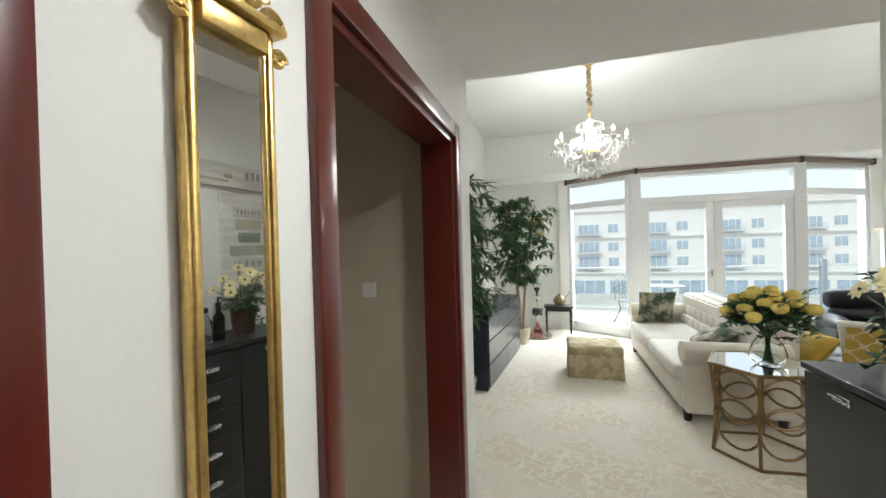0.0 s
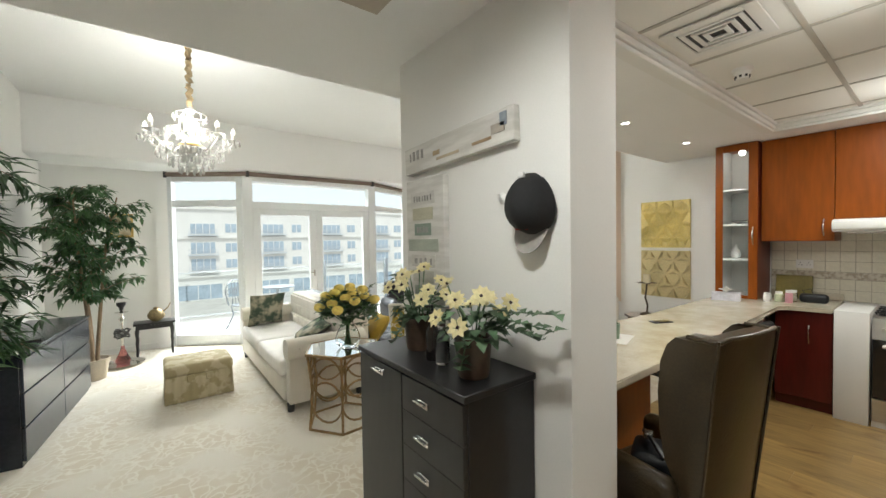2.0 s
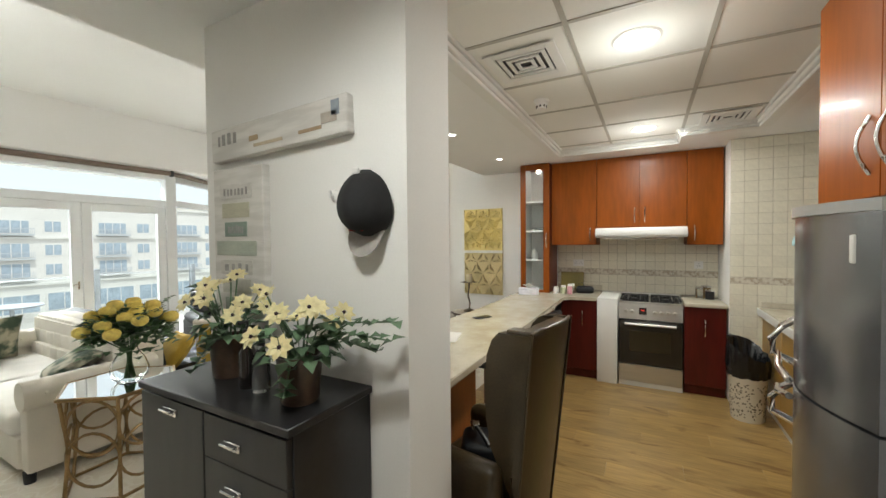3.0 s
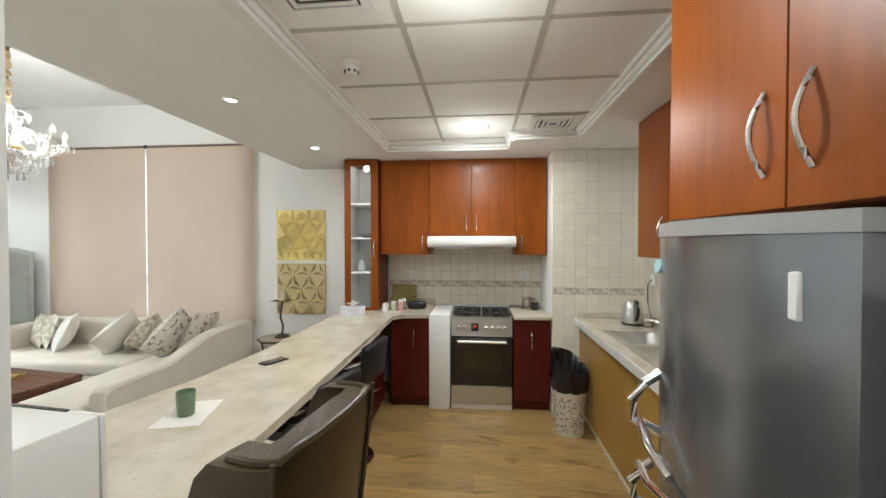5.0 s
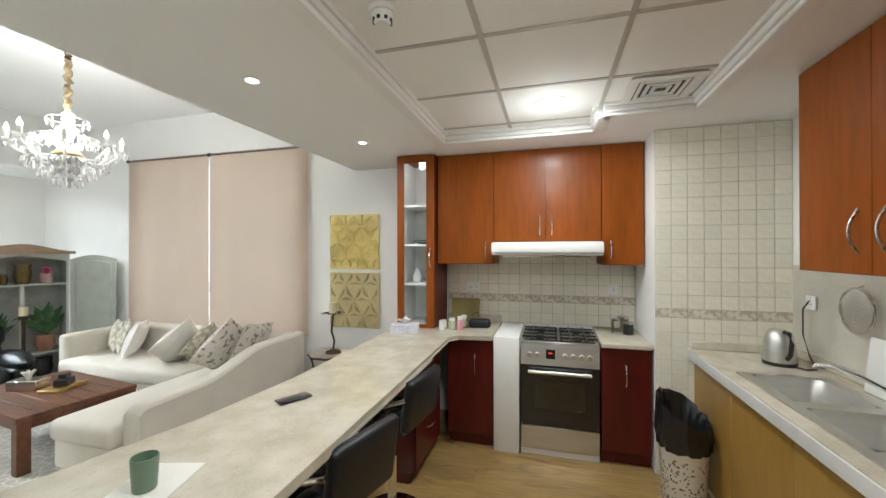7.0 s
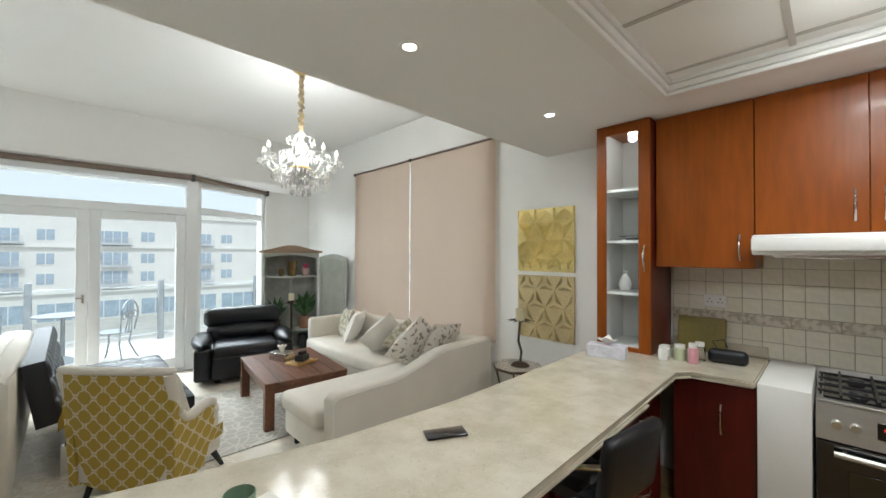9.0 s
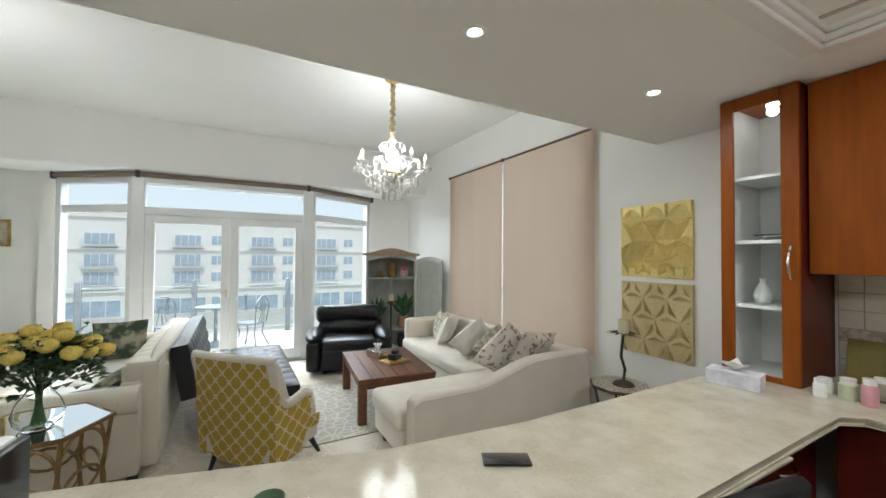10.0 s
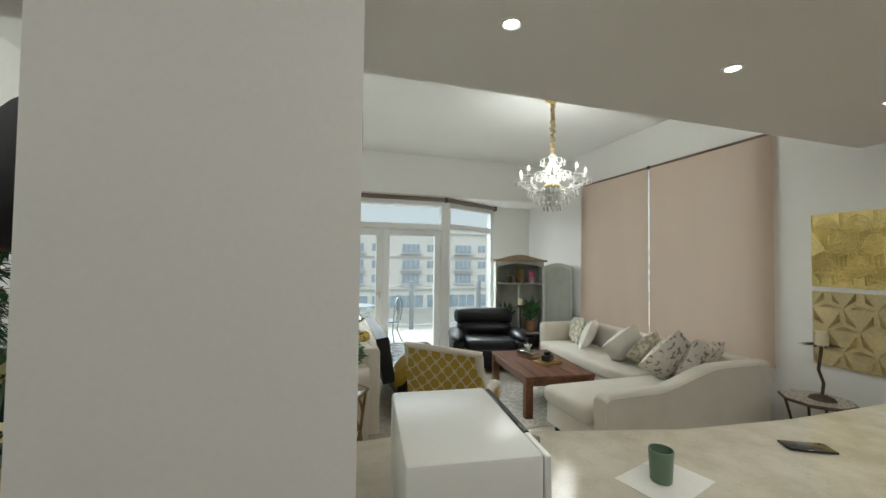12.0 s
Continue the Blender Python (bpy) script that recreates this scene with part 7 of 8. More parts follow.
# ---- plates and sockets on the kitchen side of the wall ----
def wall_plate(y, z, r):
    t = thing("wall_plate", pose(PX1, y, z), "round gilt-framed relief plate on the wall", "wall plate", "gilt wall plates")
    rot = Matrix.Rotation(math.pi / 2, 4, "Y")
    part("frame", moved(lathe(B(), [(r * 0.72, 0.004), (r * 0.78, 0.02), (r * 0.86, 0.03), (r * 0.95, 0.026), (r, 0.012), (r, 0.001), (r * 0.72, 0.001)], 40), rot), mat("aged_gilt", (0.40, 0.28, 0.09), 0.42, 0.7, var=0.3, scale=30, fine=120, bump=0.4), t)
    part("ground", moved(cyl(B(), 0, 0, 0.001, 0.006, r * 0.73, n=36), rot), mat("olive_velvet", (0.13, 0.10, 0.03), 0.9, var=0.2), t)
    rel = B()
    ball(rel, 0.012, 0, 0, 0.018, r * 0.42, r * 0.5, 16)
    rnd = random.Random(4)
    for _ in range(10):
        ball(rel, 0.026, rnd.uniform(-0.25, 0.25) * r, rnd.uniform(-0.3, 0.3) * r, 0.008, r * 0.12, r * 0.14, 8)
    part("relief", rel, mat("ivory_relief", (0.62, 0.57, 0.46), 0.45, var=0.12), t)


wall_plate(3.70, 1.848, 0.104)
wall_plate(4.07, 1.675, 0.115)


def socket(m, label, n=2):
    t = thing("power_socket", m, label, "socket", "power sockets")
    part("plate", box(B(), -0.009, -0.043 * n / 2 - 0.022, -0.043, 0, 0.043 * n / 2 + 0.022, 0.043, 0.003, 1), TRIMW, t)
    for k in range(n):
        y = (k - (n - 1) / 2) * 0.06
        for dy, dz in ((0, 0.012), (-0.011, -0.01), (0.011, -0.01)):
            part("slot", box(B(), -0.0098, y + dy - 0.003, dz - 0.004, -0.0088, y + dy + 0.003, dz + 0.004), BLACKM, t)
        part("switch", box(B(), -0.0125, y - 0.006, 0.022, -0.009, y + 0.006, 0.036, 0.001, 1), TRIMW, t)
    return t


socket(pose(PX1, 3.875, 1.335, 0, 0, 180), "white wall socket above the microwave", 1)
socket(pose(PX1, 3.42, 1.06, 0, 0, 180), "white wall socket at the end of the wall", 1)
socket(pose(RW - 0.014, 2.115, 1.27), "white socket on the tiled splashback", 1)
socket(pose(RW - 0.014, 3.40, 1.27), "white double socket on the tiled splashback")
socket(pose(6.38, KY + 0.014, 1.30, 0, 0, -90), "white socket above the sink worktop", 1)
solid("light_switch", box(box(B(), 0, -0.043, -0.043, 0.009, 0.043, 0.043, 0.003, 1), 0.009, -0.012, -0.02, 0.013, 0.012, 0.02, 0.001, 1), TRIMW, "pale light switch in the dim side room", "switch", m=pose(0.9, 4.509, 1.3, 0, 0, -90))

# ---- kitchen: loose things ----
mw_ = thing("microwave", pose(3.69, 3.843, ZC1 + 0.001, 0, 0, -6), "white microwave oven with a dark door on the bar", "microwave")
part("body", box(B(), -0.16, -0.225, 0.012, 0.145, 0.225, 0.255, 0.012, 2), WHITEP, mw_)
dr = part("door", box(B(), 0.146, -0.10, 0.018, 0.165, 0.223, 0.25, 0.004, 1), DARKGLASS, mw_)
part("handle", tube(B(), [(0.165, -0.075, 0.225), (0.195, -0.075, 0.22), (0.195, -0.075, 0.05), (0.165, -0.075, 0.045)], 0.008, 8), NICKEL, dr)
part("control_panel", box(B(), 0.146, -0.223, 0.018, 0.162, -0.104, 0.25, 0.003, 1), WHITEP, mw_)
for x in (-0.13, 0.11):
    for y in (-0.19, 0.19):
        part("foot", cyl(B(), x, y, 0, 0.013, 0.013, n=10), BLACKM, mw_)
solid("power_cable", tube(B(), [(3.395, 3.93, 1.29), (3.42, 3.90, 1.1), (3.40, 3.66, 0.97), (3.42, 3.60, 0.932), (3.46, 3.58, 0.931)], 0.004, 6), BLACKM, "black cable down to the worktop", "cable")
solid("smartphone", box(B(), -0.037, -0.077, 0, 0.037, 0.077, 0.009, 0.004, 2), DARKGLASS, "black smartphone lying on the bar", "phone", m=pose(5.05, 3.83, ZC1 + 0.001, 0, 0, 62))
solid("paper_napkin", box(B(), -0.125, -0.09, 0, 0.125, 0.09, 0.0015), WHITEF, "white paper napkin on the bar", "napkin", m=pose(4.365, 3.812, ZC1 + 0.0008, 0, 0, 16))
cpt = thing("cup", pose(4.35, 3.812, ZC1 + 0.003), "sage green ribbed cup on a napkin", "cup")
SAGE = mat("sage_glaze", (0.17, 0.25, 0.17), 0.35, var=0.08)
part("body", lathe(B(), [(0.0, 0.0), (0.029, 0.0), (0.031, 0.004), (0.036, 0.095), (0.034, 0.097), (0.028, 0.01), (0.0, 0.008)], 28), SAGE, cpt)

tb = thing("tissue_box", pose(6.56, 3.86, ZC1 + 0.001, 0, 0, 12), "white and lilac tissue box on the bar", "box")
part("box", box(B(), -0.06, -0.115, 0, 0.06, 0.115, 0.075, 0.002, 1), mat("lilac_card", (0.74, 0.73, 0.80), 0.6, var=0.15, scale=12), tb)
tis = B()
for k in range(6):
    a = k * 1.05
    leaf(tis, Vector((0, 0, 0.073)), Vector((math.cos(a) * 0.6, math.sin(a) * 1.2, 0.9)), Vector((0, 0, 1)), 0.08, 0.07)
part("tissue", tis, WHITEF, tb)
JAR = [("white lidded jar", WHITEP, 0.026, 0.085), ("white cream pot", WHITEP, 0.032, 0.07), ("green capped tub", mat("pale_green_tub", (0.55, 0.60, 0.40), 0.4), 0.034, 0.095), ("pink bottle", mat("pink_bottle", (0.62, 0.30, 0.34), 0.3), 0.028, 0.12), ("clear spice jar", CLEAR, 0.03, 0.11)]
for (lab, mt, r, h), (x, y) in zip(JAR, ((6.74, 3.585), (6.85, 3.60), (6.82, 3.51), (6.78, 3.43), (6.90, 3.42))):
    t = thing("jar", pose(x, y, ZC1 + 0.001), lab + " by the splashback", "jar", "jars on the worktop")
    part("body", lathe(B(), [(0.0, 0.0), (r, 0.0), (r, h * 0.7), (r * 0.8, h * 0.78), (0.0, h * 0.78)], 20), mt, t)
    part("lid", cyl(B(), 0, 0, h * 0.781, h, r * 0.85, n=18), WHITEP, t)
solid("chopping_board", moved(box(B(), 0, -0.14, 0, 0.016, 0.14, 0.23, 0.006), Matrix.Rotation(radians(10), 4, "Y")), mat("olive_board", (0.26, 0.21, 0.06), 0.55, var=0.15), "olive chopping board leaning on the splashback", "board", m=pose(7.16, 3.47, ZC1 + 0.003))
solid("charger", tube(box(B(), -0.02, -0.03, 0.0, 0.02, 0.03, 0.04, 0.004, 1), [(0, 0, 0.04), (0.0, 0.03, 0.09), (0.0, -0.03, 0.11), (0, -0.05, 0.06)], 0.004, 6), BLACKM, "black charger with a coiled lead", "charger", m=pose(7.10, 3.36, ZC1 + 0.001))
solid("pouch", box(B(), -0.035, -0.10, 0, 0.035, 0.10, 0.085, 0.03, 3), LEATHER, "black zipped pouch on the worktop", "pouch", m=pose(6.92, 3.28, ZC1 + 0.001, 0, 0, 6))
for x, y, r, h, mt, lab in ((7.02, 2.13, 0.035, 0.12, CLEAR, "glass storage jar of coffee"), (6.98, 2.04, 0.042, 0.10, BLACKM, "black lidded canister"), (7.10, 2.06, 0.045, 0.13, BRONZE, "brown tea canister")):
    t = thing("canister", pose(x, y, ZC1 + 0.001), lab + " beside the cooker", "canister", "canisters beside the cooker")
    part("body", cyl(B(), 0, 0, 0, h * 0.85, r, n=20), mt, t)
    part("lid", cyl(B(), 0, 0, h * 0.851, h, r * 1.03, n=20), NICKEL, t)
gv = solid("ornament_vase", lathe(B(), [(0.0, 0.0), (0.035, 0.0), (0.045, 0.04), (0.035, 0.08), (0.012, 0.12), (0.018, 0.14), (0.0, 0.14)], 20), WHITEP, "white vase on a shelf of the glass cabinet", "vase", m=pose(6.98, 3.90, ZC1 + 0.40))
solid("glass_dish", lathe(B(), [(0.0, 0.0), (0.05, 0.0), (0.09, 0.03), (0.11, 0.035), (0.088, 0.024), (0.0, 0.006)], 20), CLEAR, "small glass dish in the glass cabinet", "dish", m=pose(7.0, 3.84, ZC1 + 0.76))

kt = thing("kettle", pose(6.32, 1.31, ZC1 + 0.001), "brushed steel electric kettle with black handle", "kettle")
part("base", cyl(B(), 0, 0, 0, 0.02, 0.085, n=28), BLACKM, kt)
part("body", lathe(B(), [(0.0, 0.021), (0.082, 0.021), (0.084, 0.03), (0.075, 0.15), (0.06, 0.195), (0.03, 0.215), (0.0, 0.218)], 32), STEEL, kt)
part("handle", tube(B(), [(-0.055, 0, 0.205), (-0.10, 0, 0.205), (-0.125, 0, 0.15), (-0.11, 0, 0.08), (-0.08, 0, 0.05)], 0.013, 8), BLACKM, kt)
part("spout", moved(lathe(B(), [(0.025, 0), (0.012, 0.04), (0.0, 0.04)], 12), Matrix.Translation((0.06, 0, 0.17)) @ Matrix.Rotation(radians(50), 4, "Y")), STEEL, kt)
solid("kettle_lead", tube(B(), [(6.38, KY + 0.03, 1.31), (6.38, KY + 0.06, 1.26), (6.40, KY + 0.05, 1.1), (6.34, KY + 0.05, 0.985), (6.22, KY + 0.08, 0.932), (6.20, 1.24, 0.931), (6.26, 1.28, 0.935)], 0.005, 6), BLACKM, "black kettle lead plugged into the wall", "cable")
sv = thing("sieve", pose(5.99, KY + 0.035, 1.31), "round wire sieve hung on the wall", "sieve")
part("rim", tube(B(), [(0.115 * math.cos(2 * math.pi * k / 32), 0, 0.115 * math.sin(2 * math.pi * k / 32)) for k in range(32)], 0.008, 8, closed=True), NICKEL, sv)
wires = B()
for k in range(-8, 9):
    c = k * 0.0125
    h = math.sqrt(max(0, 0.112 ** 2 - c * c))
    tube(wires, [(c, 0.0, -h), (c, 0.02, 0), (c, 0.0, h)], 0.0012, 4)
    tube(wires, [(-h, 0.0, c), (0, 0.02, c), (h, 0.0, c)], 0.0012, 4)
part("mesh", wires, NICKEL, sv)
part("hook", tube(B(), [(0, 0, 0.115), (0, -0.03, 0.13)], 0.005, 6), NICKEL, sv)
solid("cutting_board", moved(box(B(), -0.10, 0, 0, 0.10, 0.010, 0.27, 0.004), Matrix.Rotation(radians(6), 4, "X")), WHITEP, "white cutting board leaning behind the tap", "board", m=pose(5.79, KY + 0.062, ZC1 + 0.002))
solid("dish_brush", tube(ball(B(), 0.0, 0.0, 0.02, 0.03, 0.02, 0.02), [(0.0, 0, 0.025), (0.12, 0.01, 0.03)], 0.007, 8), mat("purple_plastic", (0.12, 0.03, 0.20), 0.4), "purple dish brush beside the tap", "brush", m=pose(5.40, 1.165, ZC1 + 0.007, 0, 0, 0))
solid("soap_bottle", lathe(B(), [(0, 0), (0.03, 0), (0.03, 0.11), (0.012, 0.14), (0.012, 0.17), (0, 0.17)], 18), WHITEP, "white soap bottle beside the tap", "bottle", m=pose(5.52, 1.145, ZC1 + 0.007))
sd_ = thing("soap_dish", pose(5.22, 1.165, ZC1 + 0.009), "white dish with a yellow sponge", "dish")
part("dish", box(B(), -0.09, -0.035, 0, 0.09, 0.035, 0.015, 0.006), WHITEP, sd_)
part("sponge", box(B(), -0.05, -0.028, 0.0155, 0.05, 0.028, 0.045, 0.008), mat("yellow_sponge", (0.68, 0.55, 0.08), 0.9, bump=0.5), sd_)

bn = thing("waste_bin", pose(6.26, 1.85, 0), "cream leaf-printed waste bin with a black liner", "bin")
part("body", lathe(B(), [(0.0, 0.0), (0.115, 0.0), (0.12, 0.01), (0.142, 0.44), (0.147, 0.45), (0.14, 0.45), (0.13, 0.40), (0.0, 0.02)], 32), BINPRINT, bn)
pr_b = B()
rnd = random.Random(17)
for _ in range(420):
    a, z = rnd.uniform(0, 2 * math.pi), 0.03 + 0.30 * rnd.random() ** 1.2
    r = 0.1208 + (0.142 - 0.12) * (z - 0.01) / 0.43
    d, L = rnd.uniform(0, 2 * math.pi), rnd.uniform(0.010, 0.024)
    q = []
    for u, v in ((-0.5, 0), (0, 0.32), (0.5, 0), (0, -0.32)):
        du, dz = L * (u * math.cos(d) - v * math.sin(d)), L * (u * math.sin(d) + v * math.cos(d))
        q.append(pr_b.verts.new((r * math.cos(a + du / r), r * math.sin(a + du / r), z + dz)))
    pr_b.faces.new(q)
tagged(part("leaf_print", pr_b, mat("print_ink", (0.17, 0.15, 0.11), 0.5, var=0.25), bn, "olive leaf print"), kind="stuff")
ln = B()
rnd = random.Random(8)
rr = []
for j, (r, z) in enumerate(((0.146, 0.38), (0.152, 0.43), (0.158, 0.465), (0.15, 0.53), (0.13, 0.50), (0.10, 0.38), (0.0, 0.30))):
    n_ = 40
    if r == 0:
        rr.append([ln.verts.new((0, 0, z))])
    else:
        rr.append([ln.verts.new(((r + 0.007 * math.sin(k * 2.3 + j)) * math.cos(2 * math.pi * k / n_), (r + 0.007 * math.sin(k * 2.3 + j)) * math.sin(2 * math.pi * k / n_), z + (0.09 * (1 + math.sin(2 * math.pi * k / n_ + 0.6)) + rnd.uniform(-0.012, 0.012) if 3 <= j <= 4 else rnd.uniform(-0.008, 0.008)))) for k in range(n_)])
for p, q in zip(rr, rr[1:]):
    for k in range(40):
        v = list(dict.fromkeys((p[k], p[(k + 1) % 40], q[(k + 1) % len(q)], q[k % len(q)])))
        ln.faces.new(v)
part("liner", ln, mat("black_film", (0.012, 0.012, 0.013), 0.22, var=0.2), bn, "black plastic bag folded over the rim")


def bar_stool(x, y, rz):
    t = thing("bar_stool", pose(x, y, 0, 0, 0, rz), "black quilted bar stool on a chrome pedestal", "stool", "bar stools")
    part("base", lathe(B(), [(0.0, 0.0), (0.19, 0.0), (0.192, 0.008), (0.13, 0.02), (0.04, 0.04), (0.03, 0.06), (0.0, 0.06)], 36), CHROME, t)
    part("column", lathe(B(), [(0.028, 0.05), (0.028, 0.36), (0.02, 0.362), (0.02, 0.585), (0.0, 0.585)], 20), CHROME, t)
    part("footrest", tube(B(), [(0.03, 0, 0.26), (0.14, -0.11, 0.25), (0.17, 0, 0.25), (0.14, 0.11, 0.25), (0.03, 0.02, 0.26)], 0.01, 8), CHROME, t)
    s_ = B()
    n_ = 24
    top = [[s_.verts.new((-0.19 + 0.38 * i / n_, -0.19 + 0.38 * j / n_, 0.645 + 0.022 * (abs(math.sin(math.pi * 4 * i / n_)) * abs(math.sin(math.pi * 4 * j / n_))) ** 0.4)) for j in range(n_ + 1)] for i in range(n_ + 1)]
    low = [[s_.verts.new((v.co.x * 0.96, v.co.y * 0.96, 0.586)) for v in r] for r in top]
    for i in range(n_):
        for j in range(n_):
            s_.faces.new((top[i][j], top[i + 1][j], top[i + 1][j + 1], top[i][j + 1]))
            s_.faces.new((low[i][j], low[i][j + 1], low[i + 1][j + 1], low[i + 1][j]))
    for i in range(n_):
        s_.faces.new((top[i][0], low[i][0], low[i + 1][0], top[i + 1][0]))
        s_.faces.new((top[i + 1][n_], low[i + 1][n_], low[i][n_], top[i][n_]))
        s_.faces.new((top[0][i + 1], low[0][i + 1], low[0][i], top[0][i]))
        s_.faces.new((top[n_][i], low[n_][i], low[n_][i + 1], top[n_][i + 1]))
    part("seat", s_, LEATHER, t)
    b_ = B()
    box(b_, -0.215, -0.20, 0.60, -0.155, 0.20, 0.90, 0.028, 3)
    for k in (-1, 1):
        tube(b_, [(-0.153, -0.19, 0.75 + k * 0.06), (-0.153, 0.19, 0.75 + k * 0.06)], 0.004, 6)
    moved(b_, Matrix.Translation((-0.2, 0, 0.6)) @ Matrix.Rotation(radians(-8), 4, "Y") @ Matrix.Translation((0.2, 0, -0.6)))
    part("backrest", b_, LEATHER, t)
    for s in (-1, 1):
        part("arm", tube(B(), [(-0.21, s * 0.205, 0.80), (-0.05, s * 0.215, 0.74), (0.1, s * 0.21, 0.68), (0.12, s * 0.19, 0.62)], 0.012, 8), CHROME, t)


bar_stool(5.70, 3.61, 82)
bar_stool(4.97, 3.60, 76)

# wing chair of dark leather with a bag on its seat
wc = thing("wing_chair", pose(3.885, 3.355, 0, 0, 0, 81), "dark brown leather wing chair pulled up to the bar", "armchair")
# local: faces +x, the back stands at -x
part("seat_base", box(B(), -0.24, -0.22, 0.14, 0.20, 0.22, 0.36, 0.03), BROWNL, wc)
part("seat", box(B(), -0.22, -0.195, 0.355, 0.23, 0.195, 0.47, 0.045, 3), BROWNL, wc)
levels = ((0.12, 0.02), (0.30, 0.02), (0.48, 0.03), (0.58, 0.09), (0.68, 0.15), (0.80, 0.18), (0.95, 0.20), (1.08, 0.20), (1.15, 0.18), (1.185, 0.15), (1.20, 0.12))
shell = []
for z, wl in levels:
    f = (z - 0.12) / 1.08
    hw, xb = 0.205 + 0.028 * f - (0.02 if z > 1.19 else 0), -0.27 - 0.11 * f
    out = [(xb + wl, hw), (xb + wl * 0.5, hw + 0.004), (xb + 0.035, hw), (xb + 0.008, hw - 0.012), (xb, hw - 0.04), (xb - 0.012, hw * 0.5), (xb - 0.016, 0)]
    out += [(x, -y) for x, y in out[-2::-1]]
    inn = [(max(x + 0.055, xb + 0.05) if abs(y) < hw - 0.03 else x - (0.004 if i in (0, 12) else 0), y * 0.74) for i, (x, y) in enumerate(out)]
    inn = [(x if x > xb + 0.05 else xb + 0.06, y) for x, y in inn]
    shell.append([(x, y, z - (0.012 if z > 1.19 and abs(y) > hw * 0.9 else 0)) for x, y in out + inn[::-1]])
part("backrest", loft(B(), shell), BROWNL, wc, "winged leather back")
crown = [(x - 0.002, y, z + 0.003) for x, y, z in shell[-1][:13]]
part("piping", tube(B(), crown, 0.009, 8), BROWNL, wc)
for s in (-1, 1):
    part("seam", tube(B(), [(-0.267 - 0.11 * (z - 0.12) / 1.08, s * (0.197 + 0.028 * (z - 0.12) / 1.08), z) for z, _ in levels], 0.006, 6), BROWNL, wc)
    part("armrest", box(B(), -0.24, s * 0.185, 0.36, 0.21, s * 0.285, 0.62, 0.045, 3), BROWNL, wc)
    for x in (-0.2, 0.16):
        part("leg", tube(B(), [(x, s * 0.18, 0.145), (x * 1.1, s * 0.20, 0)], 0.024, 8, 0.7), BLACKW, wc)
bg = thing("camera_bag", pose(3.87, 3.36, 0.472, 0, 0, 20), "black bag with straps lying on the chair seat", "bag")
part("body", box(B(), -0.11, -0.09, 0, 0.11, 0.09, 0.12, 0.035, 3), LEATHER, bg)
part("strap", tube(B(), [(-0.1, -0.05, 0.12), (-0.05, 0.0, 0.17), (0.05, 0.04, 0.16), (0.1, 0.02, 0.12)], 0.012, 6), BLACKM, bg)
part("buckle", box(B(), -0.02, 0.0, 0.15, 0.03, 0.04, 0.18, 0.004, 1), NICKEL, bg)

# ---- living room: small things ----
DARKBRONZE = mat("dark_bronze", (0.10, 0.075, 0.05), 0.45, 0.7, var=0.25, scale=12, fine=80)
sdt = thing("wire_side_table", pose(7.01, 4.87, 0), "small tiled side table on thin bronze legs", "table")
part("tabletop", prism(B(), arc(0, 0, 0.22, 22, 382, 8)[:-1], 0.54, 0.565), two_tone("mosaic_top", "edge", 24, (0.20, 0.15, 0.10), (0.5, 0.45, 0.38), 0.04, 0.1, 0.3), sdt)
part("rim", tube(B(), [(x, y, 0.552) for x, y in arc(0, 0, 0.222, 22, 382, 8)[:-1]], 0.012, 8, closed=True), DARKBRONZE, sdt)
for k in range(4):
    a = math.pi / 4 + k * math.pi / 2
    part("leg", tube(B(), [(0.19 * math.cos(a), 0.19 * math.sin(a), 0.545), (0.13 * math.cos(a), 0.13 * math.sin(a), 0.28), (0.2 * math.cos(a), 0.2 * math.sin(a), 0.0)], 0.01, 8), DARKBRONZE, sdt)
cdl = thing("candle_holder", pose(7.02, 4.84, 0.566), "bronze palm tree candle holder with a cream candle", "candle holder")
part("base", lathe(B(), [(0.0, 0.0), (0.085, 0.0), (0.07, 0.02), (0.03, 0.035), (0.0, 0.04)], 24), DARKBRONZE, cdl)
part("stem", tube(B(), [(0, 0, 0.03), (0.02, 0.0, 0.12), (0.0, 0.02, 0.22), (-0.015, 0.0, 0.32), (0, 0, 0.40)], 0.011, 8), DARKBRONZE, cdl)
fr_ = B()
for k in range(12):
    a = k * 0.55
    leaf(fr_, Vector((0, 0, 0.40)), Vector((math.cos(a), math.sin(a), 0.25)), Vector((0, 0, 1)), 0.14, 0.04)
part("fronds", fr_, DARKBRONZE, cdl)
part("candle", cyl(B(), 0, 0, 0.41, 0.52, 0.042, n=24), mat("cream_wax", (0.70, 0.62, 0.42), 0.5, var=0.05), cdl)

stl = thing("stool_table", pose(2.0, 9.38, 0), "small black wooden stool with turned legs", "table")
part("tabletop", box(B(), -0.24, -0.15, 0.44, 0.24, 0.15, 0.47, 0.008), BLACKW, stl)
part("apron", box(B(), -0.21, -0.12, 0.38, 0.21, 0.12, 0.439), BLACKW, stl)
for sx in (-1, 1):
    for sy in (-1, 1):
        part("leg", lathe(B(), [(0.012, 0.0), (0.016, 0.05), (0.012, 0.1), (0.02, 0.2), (0.014, 0.26), (0.022, 0.32), (0.022, 0.38)], 12, sx * 0.2, sy * 0.115), BLACKW, stl)
br_ = thing("brass_pot", pose(2.02, 9.38, 0.471), "round brass pot with a spout", "pot")
